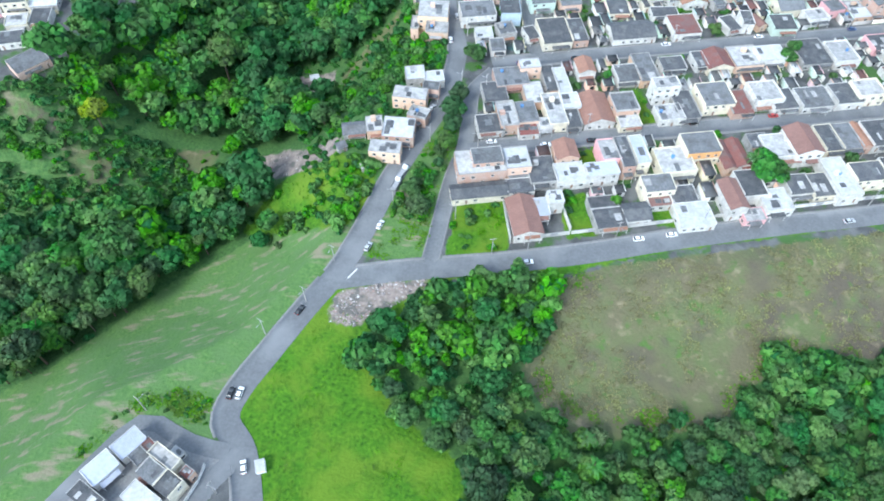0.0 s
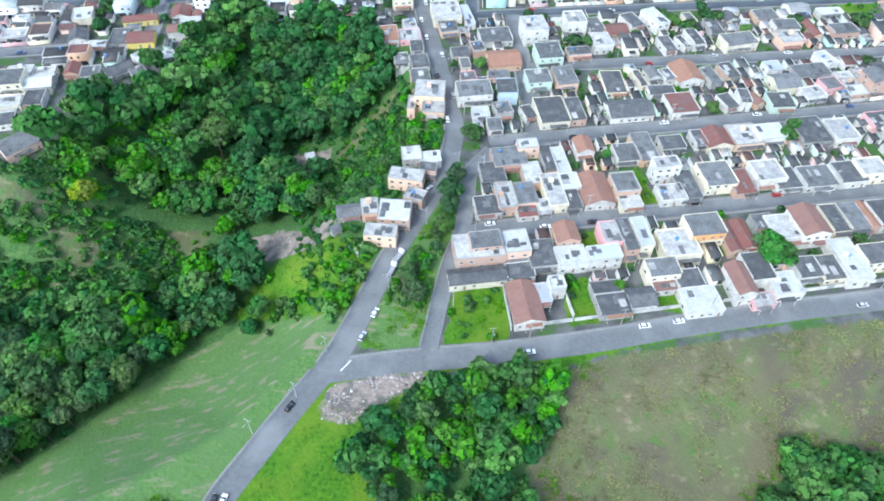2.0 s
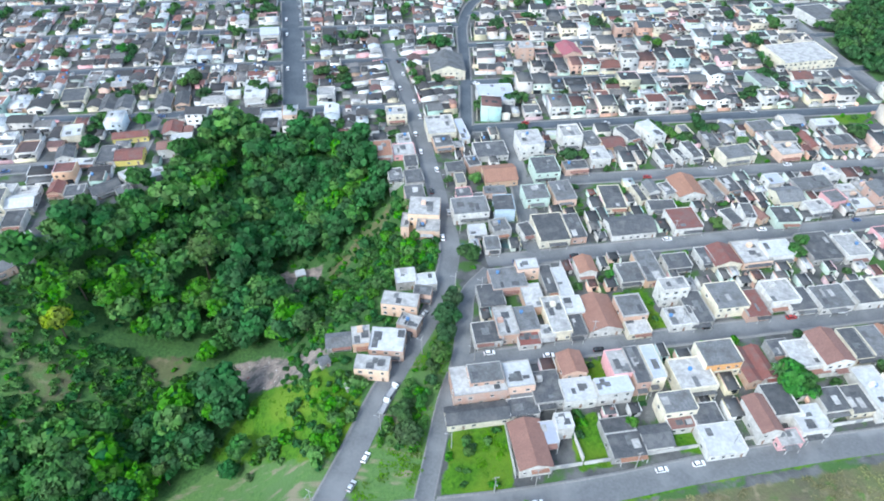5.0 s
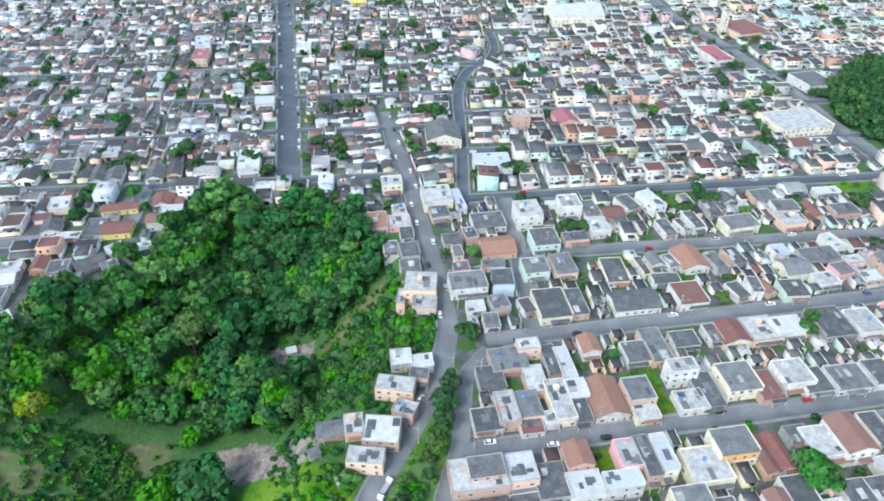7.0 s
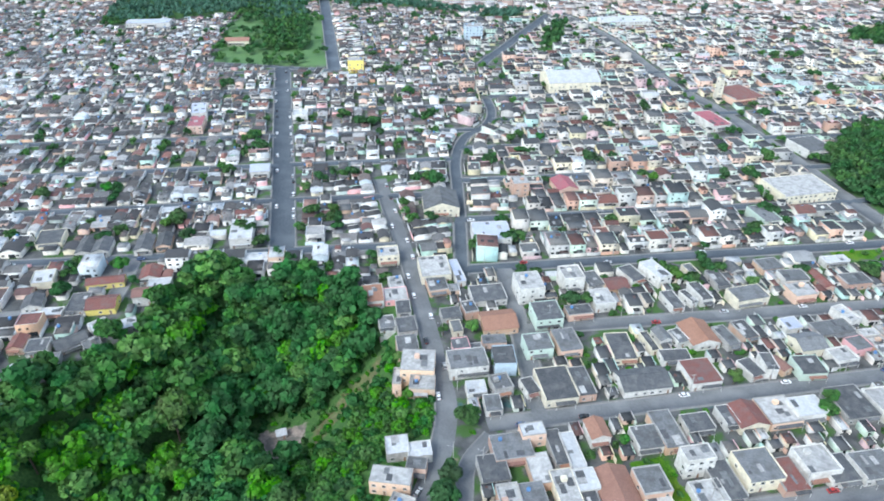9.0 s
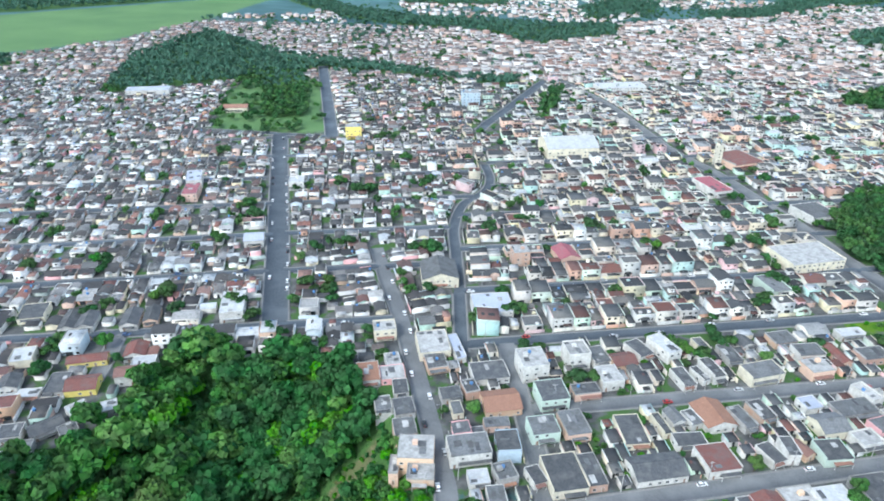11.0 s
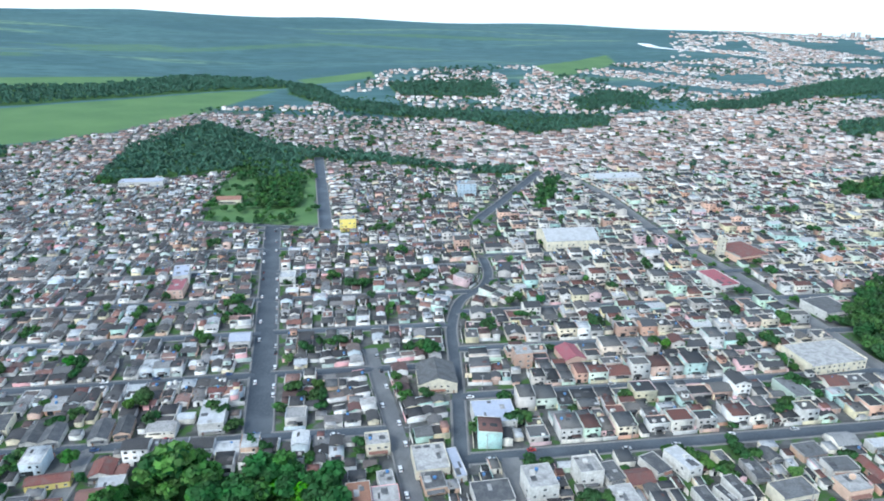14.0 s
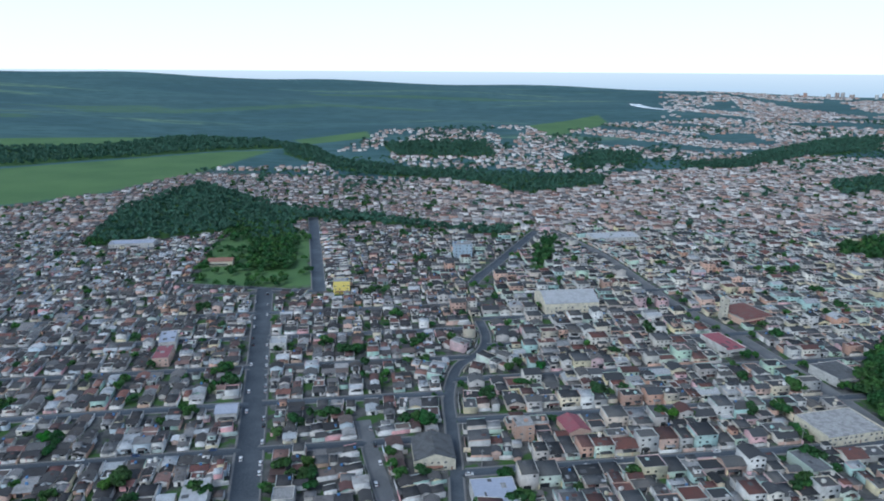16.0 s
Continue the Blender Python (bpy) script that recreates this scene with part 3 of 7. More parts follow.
STRIP_C = [(-700, 3900), (300, 3700), (900, 3550), (300, 3480), (-500, 3640)]
FIELD_FAR_E = [(1136, 2044), (1356, 2054), (1234, 1874), (1112, 1845)]
TOWN_FAR_END = [(-900, 250), (-900, 880), (-560, 1040), (-470, 1125), (-390, 1400), (-240, 1440), (-110, 2130), (330, 2260), (720, 2520), (1250, 2700), (1900, 3900), (3300, 3900), (1500, 250)]


def fade(poly, x, y, soft):
    return smooth(-soft, soft, inside(poly, x, y))


def covers(x, y):
    c = np.zeros((len(x), 4))
    f = np.zeros((len(x), 4))
    near = (y < 420) & (np.abs(x) < 520)
    nx, ny = x[near], y[near]
    green = np.zeros(len(nx))
    for p, s in ((MEADOW, 3.5), (VERGE, 2), (LOT_GREEN, 1), (LOT_B, 1), (LOT_C, 1), (LOT_D, 1), (LOT_E, 1), (LOT_F, 2)):
        green = np.maximum(green, fade(p, nx, ny, s))
    green = np.maximum(green, np.maximum(0.9 * fade(SCRUB_BANK, nx, ny, 3), 0.1 * fade(SCRUB_SLOPE, nx, ny, 6)))
    c[near, 0] = green
    c[near, 1] = np.maximum(np.maximum(fade(GRAZED, nx, ny, 3), 0.6 * fade(SCRUB_BANK, nx, ny, 3)), np.maximum(0.45 * fade(SCRUB_SLOPE, nx, ny, 8), fade(ISLAND, nx, ny, 1.5)))
    dry = fade(DRY_FIELD, nx, ny, 3)
    for p in (BARE_SLOPE, CLEARING, CLEARING_B, CLEARING_C):
        dry = np.maximum(dry, fade(p, nx, ny, 5))
    c[near, 2] = dry
    bare = np.zeros(len(nx))
    for p in (DUMP, SHED_YARD, RUBBLE_PATCH):
        bare = np.maximum(bare, fade(p, nx, ny, 3))
    c[near, 3] = bare
    f[near, 0] = np.maximum(np.maximum(fade(VALLEY, nx, ny, 3), fade(HOLLOW, nx, ny, 4)), np.maximum(fade(GROVE, nx, ny, 4), fade(ROADSIDE, nx, ny, 2)))
    wood = f[:, 0].copy()
    for p in (WOOD_FAR, WOOD_FAR_B, WOOD_FAR_C, WOOD_BAND, PARK_WOOD, WOOD_HILL, WOOD_HILL_B, WOOD_CLUMP, WOOD_RIGHT, WOOD_RIGHT_B, WOOD_LEFT_FAR, PLAIN_WOOD):
        wood = np.maximum(wood, fade(p, x, y, 8))
    f[:, 0] = wood
    f[:, 1] = fade(PARK, x, y, 4)
    for p in (FIELD_FAR, FIELD_FAR_B, FIELD_FAR_C, FIELD_FAR_D, FIELD_FAR_E):
        f[:, 1] = np.maximum(f[:, 1], fade(p, x, y, 30))
    for p in (STRIP_A, STRIP_B, STRIP_C):
        f[:, 1] = np.maximum(f[:, 1], 0.5 * fade(p, x, y, 40))
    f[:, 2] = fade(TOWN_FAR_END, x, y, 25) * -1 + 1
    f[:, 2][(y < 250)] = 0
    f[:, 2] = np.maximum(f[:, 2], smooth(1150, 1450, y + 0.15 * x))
    return c, f


def mesh_of(name, verts, faces, mats, which=None):
    """A mesh from arrays of places and of faces with as many corners each."""
    me = bpy.data.meshes.new(name)
    verts, faces = np.asarray(verts, np.float32), np.asarray(faces, np.int32)
    n, k = faces.shape
    me.vertices.add(len(verts))
    me.vertices.foreach_set("co", verts.ravel())
    me.loops.add(n * k)
    me.loops.foreach_set("vertex_index", faces.ravel())
    me.polygons.add(n)
    me.polygons.foreach_set("loop_start", np.arange(0, n * k, k, dtype=np.int32))
    me.polygons.foreach_set("loop_total", np.full(n, k, np.int32))
    if which is not None:
        me.polygons.foreach_set("material_index", np.asarray(which, np.int32))
    for m in mats:
        me.materials.append(m)
    me.update(calc_edges=True)
    return me


def steps(*parts):
    out = []
    for a, b, s in parts:
        out += list(np.arange(a, b - 1e-6, s))
    return np.array(out + [parts[-1][1]])


def ground():
    xs = steps((-4920, -3600, 330), (-3600, -1200, 75), (-1200, -520, 34), (-520, -220, 12), (-220, 220, 2.5), (220, 520, 12), (520, 1200, 34), (1200, 3600, 75), (3600, 4920, 330))
    ys = steps((-400, 20, 60), (20, 350, 2.5), (350, 560, 12), (560, 2400, 23), (2400, 4920, 70))
    gx, gy = np.meshgrid(xs, ys)
    x, y = gx.ravel(), gy.ravel()
    z = height(x, y)
    w, h = len(xs), len(ys)
    i = np.arange(w * h).reshape(h, w)
    faces = np.stack([i[:-1, :-1], i[:-1, 1:], i[1:, 1:], i[1:, :-1]], -1).reshape(-1, 4)
    rough = np.array([noise.noise((a * 0.12, b * 0.12, 0)) for a, b in zip(x, y)])
    c, f = covers(x, y)
    wild = np.clip(c[:, 0] + c[:, 1] + c[:, 2] + f[:, 0], 0, 1) * (y < 345)
    near = np.nonzero((np.abs(x) < 220) & (y > 20) & (y < 345))[0]
    wild[near] *= smooth(1.0, 6.0, off_ways(x[near], y[near]))
    z = z + rough * 0.5 * wild
    me = mesh_of("ground", np.stack([x, y, z], -1), faces, [ground_material()])
    for name, data in (("cover", c), ("cover_far", f)):
        att = me.color_attributes.new(name, "FLOAT_COLOR", "POINT")
        if name == "cover_far":
            data[:, 3] = 1
        att.data.foreach_set("color", data.astype(np.float32).ravel())
    me.polygons.foreach_set("use_smooth", np.ones(len(me.polygons), bool))
    tagged(new("ground", me), "rolling ground of grass, dry weeds, bare earth and yards", "ground", kind="structure")


ground()


def strip(name, points, lanes, mats, step=3.0, level=0.0, label="", category="", number=-1):
    """A band along a line. lanes: offsets to the right with heights above the ground, and a material for each band between them."""
    line = along(points, step)
    verts, faces, which = [], [], []
    for j, p in enumerate(line):
        a, b = line[max(j - 1, 0)], line[min(j + 1, len(line) - 1)]
        t = (b - a).normalized()
        side = Vector((t.y, -t.x))
        mid = hz(p.x, p.y)
        for off, up, _ in lanes:
            q = p + side * off
            g = hz(q.x, q.y)
            verts.append((q.x, q.y, max(g, min(mid, g + 0.35)) + up + level))
    k = len(lanes)
    for j in range(len(line) - 1):
        for i in range(k - 1):
            if lanes[i][2] == 1 and number >= 0:
                px, py = (verts[j * k + i][0] + verts[(j + 1) * k + i + 1][0]) / 2, (verts[j * k + i][1] + verts[(j + 1) * k + i + 1][1]) / 2
                if off_road(px, py, number) < 0.4:
                    continue
            faces.append((j * k + i, j * k + i + 1, (j + 1) * k + i + 1, (j + 1) * k + i))
            which.append(lanes[i][2])
    ob = new(name, mesh_of(name, verts, faces, mats, which))
    return tagged(ob, label, category, kind="structure")


def roads():
    for j, (pts, half) in enumerate(WAYS):
        lift = 0.06 + 0.012 * (j % 7)
        a = half
        kerb = 0.14
        walk_w = 0.5 if pts is BRANCH else 1.2
        tar = TOWN_ASPHALT if j in (3, 5, 6, 8) or (j >= 12 and STREETS[j - 12][0] >= 344) else ASPHALT
        if pts is CORNER_STREET or pts is CORNER_LANE:
            lanes = [(-a, 0.0, 0), (0, 0.05, 0), (a, 0.0, 0)]
        elif j == 0:
            lanes = [(-a - 1.0, -0.3, 1), (-a - 0.9, 0.1, 1), (-a, 0.1, 0), (-a + 0.02, 0.02, 0), (-a * 0.5, 0.06, 0), (0, 0.1, 0), (a * 0.5, 0.06, 0), (a, 0.02, 0)]
        elif j == 1:
            lanes = [(-a - 1.1, -0.2, 1), (-a - 1.0, kerb, 1), (-a, kerb, 1), (-a + 0.05, 0.0, 0), (-a * 0.5, 0.05, 0), (0, 0.08, 0), (a * 0.5, 0.05, 0), (a, 0.0, 0)]
        else:
            lanes = [(-a - walk_w - 0.1, -0.2, 1), (-a - walk_w, kerb, 1), (-a, kerb, 1), (-a + 0.05, 0.0, 0), (0, 0.06, 0), (a - 0.05, 0.0, 0), (a, kerb, 1), (a + walk_w, kerb, 1), (a + walk_w + 0.1, -0.2, 1)]
        strip("road", pts, lanes, [tar, PAVING], 3.0 if j < 5 else 6.0, lift, "grey asphalt road with worn kerbs", "road", j)


roads()


def apron():
    """Worn concrete and asphalt round the houses at the corner."""
    poly = [(-58, 68), (-68, 70), (-76, 72.5), (-84, 74.5), (-89, 73), (-95, 62), (-104, 48), (-108, 36), (-66, 36), (-63, 50), (-58, 60)]
    xs, ys = np.arange(-110, -55, 1.5), np.arange(36, 80, 1.5)
    gx, gy = np.meshgrid(xs, ys)
    x, y = gx.ravel(), gy.ravel()
    z = np.maximum(height(x, y), -9) + 0.05
    n = len(xs)
    i = np.arange(len(x)).reshape(gx.shape)
    faces = np.stack([i[:-1, :-1], i[:-1, 1:], i[1:, 1:], i[1:, :-1]], -1).reshape(-1, 4)
    keep = (inside(poly, x, y)[faces] > 0).all(1)
    tagged(new("pavement", mesh_of("pavement", np.stack([x, y, z], -1), faces[keep], [PAVING])), "worn concrete and asphalt round the corner houses", "pavement", kind="structure")


apron()


def distance():
    """A self-lit backdrop for the sea beyond the land, and a river arm."""
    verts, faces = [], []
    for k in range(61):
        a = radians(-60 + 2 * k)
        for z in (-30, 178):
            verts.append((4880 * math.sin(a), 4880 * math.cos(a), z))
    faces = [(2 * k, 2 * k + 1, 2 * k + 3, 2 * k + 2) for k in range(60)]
    tagged(new("backdrop", mesh_of("backdrop", verts, faces, [SEA])), "pale self-lit sea backdrop with painted haze out to the horizon", "sea", kind="structure")
    strip("water", [(1010, 3330), (985, 3130), (1030, 3030), (1120, 2980), (1260, 2990), (1400, 3030), (1480, 3020)], [(-28, 0.8, 0), (0, 0.9, 0), (28, 0.8, 0)], [WATER], 30, 1.0, "pale river arm winding through dark woods", "water")


def headland():
    """A low dark headland far out on the sea."""
    a, b = Vector((-1540, 4700)), Vector((-1190, 4800))
    verts, faces = [], []
    for k in range(13):
        t = k / 12
        p = a.lerp(b, t)
        top = 126 + 7 * math.sin(math.pi * t) ** 0.6 + 1.6 * math.sin(9 * t)
        verts += [(p.x, p.y, 100), (p.x, p.y, top), (p.x - 20, p.y + 55, top - 3), (p.x - 20, p.y + 55, 100)]
    for k in range(12):
        faces += [(4 * k + j, 4 * k + 4 + j, 4 * k + 5 + j, 4 * k + 1 + j) for j in range(3)]
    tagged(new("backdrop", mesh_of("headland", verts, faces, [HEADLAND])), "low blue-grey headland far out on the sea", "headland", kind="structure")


distance()
headland()


def markings():
    """A worn white stop line where the front road meets the main road."""
    a, b = Vector((-32.2, 127.6)), Vector((-29.2, 131.8))
    t = (b - a).normalized() * 0.22
    z = hz(-31, 130) + 0.32
    verts = [(a.x - t.y, a.y + t.x, z), (a.x + t.y, a.y - t.x, z), (b.x + t.y, b.y - t.x, z), (b.x - t.y, b.y + t.x, z)]
    tagged(new("trim", mesh_of("trim", verts, [(0, 1, 2, 3)], [PAINT])), "worn white line painted on the asphalt", "road marking", kind="structure")


markings()

# ---- houses ----
def part(name, bm, material, parent, label=""):
    """Links a bmesh as one mesh object under a thing."""
    me = bpy.data.meshes.new(name)
    bm.normal_update()
    bm.to_mesh(me)
    bm.free()
    for m in material if isinstance(material, (list, tuple)) else [material]:
        me.materials.append(m)
    ob = new(name, me)
    ob.parent = parent
    if label:
        ob["label"] = label
    return ob


def shared(name, me, parent, m, label=""):
    ob = new(name, me)
    ob.parent = parent
    ob.matrix_basis = m
    if label:
        ob["label"] = label
    return ob


def block(bm, x0, y0, z0, x1, y1, z1, mat=0):
    v = [bm.verts.new(p) for p in ((x0, y0, z0), (x1, y0, z0), (x1, y1, z0), (x0, y1, z0), (x0, y0, z1), (x1, y0, z1), (x1, y1, z1), (x0, y1, z1))]
    for i in ((0, 3, 2, 1), (4, 5, 6, 7), (0, 1, 5, 4), (1, 2, 6, 5), (2, 3, 7, 6), (3, 0, 4, 7)):
        bm.faces.new([v[k] for k in i]).material_index = mat
    return v


def slab_of(bm, corners, thick):
    """A sheet with thickness over four corners, given anticlockwise from above."""
    top = [bm.verts.new(p) for p in corners]
    low = [bm.verts.new((p[0], p[1], p[2] - thick)) for p in corners]
    bm.faces.new(top)
    bm.faces.new(low[::-1])
    for i in range(4):
        j = (i + 1) % 4
        bm.faces.new((top[i], low[i], low[j], top[j]))


def window_mesh():
    bm = bmesh.new()
    block(bm, -0.7, -0.06, -0.55, 0.7, 0.02, 0.55, 1)
    block(bm, -0.6, -0.075, -0.46, -0.03, -0.02, 0.46, 0)
    block(bm, 0.03, -0.075, -0.46, 0.6, -0.02, 0.46, 0)
    block(bm, -0.8, -0.14, -0.64, 0.8, 0.02, -0.55, 1)
    me = bpy.data.meshes.new("window")
    bm.to_mesh(me)
    bm.free()
    me.materials.append(GLASS_AND_SHADE)
    me.materials.append(FRAME)
    return me


def door_mesh():
    bm = bmesh.new()
    block(bm, -0.52, -0.06, 0, 0.52, 0.02, 2.15, 1)
    block(bm, -0.43, -0.085, 0, 0.43, -0.02, 2.05, 0)
    block(bm, 0.28, -0.13, 0.95, 0.36, -0.08, 1.1, 1)
    me = bpy.data.meshes.new("door")
    bm.to_mesh(me)
    bm.free()
    me.materials.append(DOOR)
    me.materials.append(FRAME)
    return me


def gate_mesh():
    bm = bmesh.new()
    block(bm, -1.4, -0.05, 0.02, 1.4, 0.02, 2.1, 0)
    for k in range(9):
        x = -1.3 + k * 0.325
        block(bm, x - 0.03, -0.1, 0.1, x + 0.03, -0.04, 2.0, 0)
    me = bpy.data.meshes.new("gate")
    bm.to_mesh(me)
    bm.free()
    me.materials.append(GATE)
    return me


WINDOW, ENTRANCE, GARAGE = window_mesh(), door_mesh(), gate_mesh()
TAKEN = {}
RND = random.Random(4)
COUNT = {"houses": 0}
WALL_WORDS = {"white": "white-rendered", "cream": "cream-rendered", "grey": "bare grey-rendered", "brick": "bare orange hollow-brick", "peach": "peach-coloured", "green": "pale green", "orange": "bright orange", "pink": "pink-rendered", "yellow": "yellow-rendered", "blue": "pale blue"}
ROOF_WORDS = {"dark": "dark weathered fibre-cement roof", "grey": "grey fibre-cement roof", "white": "white sheet-metal roof", "red": "red clay-tile roof", "maroon": "dark red tile roof", "rose": "rose-red painted tile roof", "slab": "stained concrete slab roof", "blue": "blue-grey metal roof"}


def corners(x, y, ang, w, d):
    c, s = math.cos(radians(ang)), math.sin(radians(ang))
    return [(x + c * a * w / 2 - s * b * d / 2, y + s * a * w / 2 + c * b * d / 2) for a, b in ((-1, -1), (1, -1), (1, 1), (-1, 1))]


def free(x, y, ang, w, d):
    """Whether a footprint keeps clear of all that stand already."""
    pts = corners(x, y, ang, w * 0.94, d * 0.94) + corners(x, y, ang, w * 0.5, d * 0.94) + corners(x, y, ang, w * 0.94, d * 0.4) + [(x, y)]
    i, j = int(x // 25), int(y // 25)
    for a in (i - 1, i, i + 1):
        for b in (j - 1, j, j + 1):
            for (ox, oy, oa, ow, od) in TAKEN.get((a, b), ()):
                c, s = math.cos(radians(oa)), math.sin(radians(oa))
                for px, py in pts:
                    u, v = (px - ox) * c + (py - oy) * s, -(px - ox) * s + (py - oy) * c
                    if abs(u) < ow / 2 and abs(v) < od / 2:
                        return False
                c, s = math.cos(radians(ang)), math.sin(radians(ang))
                for px, py in corners(ox, oy, oa, ow, od) + [(ox, oy)]:
                    u, v = (px - x) * c + (py - y) * s, -(px - x) * s + (py - y) * c
                    if abs(u) < w / 2 * 0.96 and abs(v) < d / 2 * 0.96:
                        return False
    return True


def take(x, y, ang, w, d):
    TAKEN.setdefault((int(x // 25), int(y // 25)), []).append((x, y, ang, w, d))


def footing(x, y, ang, w, d):
    zs = [hz(px, py) for px, py in corners(x, y, ang, w, d)]
    return max(zs), min(zs)


def roof_parts(bm_w, bm_r, bm_p, w, d, h, kind, rnd):
    """Fills the gables, the roof and the parapets over a body w by d, its eaves at h."""
    a, b = w / 2, d / 2
    o = 0.35
    if kind == "gable":
        rise = min(w, d) * 0.16 + 0.3
        if w > d:
            for sgn in (-1, 1):
                tri = [bm_w.verts.new((sgn * a, -b, h)), bm_w.verts.new((sgn * a, b, h)), bm_w.verts.new((sgn * a, 0, h + rise))]
                bm_w.faces.new(tri if sgn > 0 else tri[::-1])
            e = -o * rise / b
            slab_of(bm_r, [(-a - o, -b - o, h + e + 0.1), (a + o, -b - o, h + e + 0.1), (a + o, 0, h + rise + 0.1), (-a - o, 0, h + rise + 0.1)], 0.1)
            slab_of(bm_r, [(-a - o, 0, h + rise + 0.102), (a + o, 0, h + rise + 0.102), (a + o, b + o, h + e + 0.1), (-a - o, b + o, h + e + 0.1)], 0.1)
            block(bm_r, -a - o, -0.16, h + rise + 0.06, a + o, 0.16, h + rise + 0.19)
        else:
            for sgn in (-1, 1):
                tri = [bm_w.verts.new((-a, sgn * b, h)), bm_w.verts.new((a, sgn * b, h)), bm_w.verts.new((0, sgn * b, h + rise))]
                bm_w.faces.new(tri if sgn < 0 else tri[::-1])
            e = -o * rise / a
            slab_of(bm_r, [(-a - o, -b - o, h + e + 0.1), (0, -b - o, h + rise + 0.1), (0, b + o, h + rise + 0.1), (-a - o, b + o, h + e + 0.1)], 0.1)
            slab_of(bm_r, [(0, -b - o, h + rise + 0.102), (a + o, -b - o, h + e + 0.1), (a + o, b + o, h + e + 0.1), (0, b + o, h + rise + 0.102)], 0.1)
            block(bm_r, -0.16, -b - o, h + rise + 0.06, 0.16, b + o, h + rise + 0.19)
    elif kind == "mono":
        t = 0.18
        rise = min(0.06 * d, 0.7)
        top = h + rise + 0.25
        block(bm_p, -a, -b, h, -a + t, b, top)
        block(bm_p, a - t, -b, h, a, b, top)
        block(bm_p, -a + t, b - t, h, a - t, b, top)
        slab_of(bm_r, [(-a + t, -b - 0.25, h + 0.08), (a - t, -b - 0.25, h + 0.08), (a - t, b - t, h + rise), (-a + t, b - t, h + rise)], 0.08)
    else:
        t, p = 0.2, rnd.choice((0.25, 0.5, 0.9))
        block(bm_r, -a + t, -b + t, h - 0.02, a - t, b - t, h + 0.08)
        block(bm_p, -a, -b, h, a, -b + t, h + p)
        block(bm_p, -a, b - t, h, a, b, h + p)
        block(bm_p, -a, -b + t, h, -a + t, b - t, h + p)
        block(bm_p, a - t, -b + t, h, a, b - t, h + p)


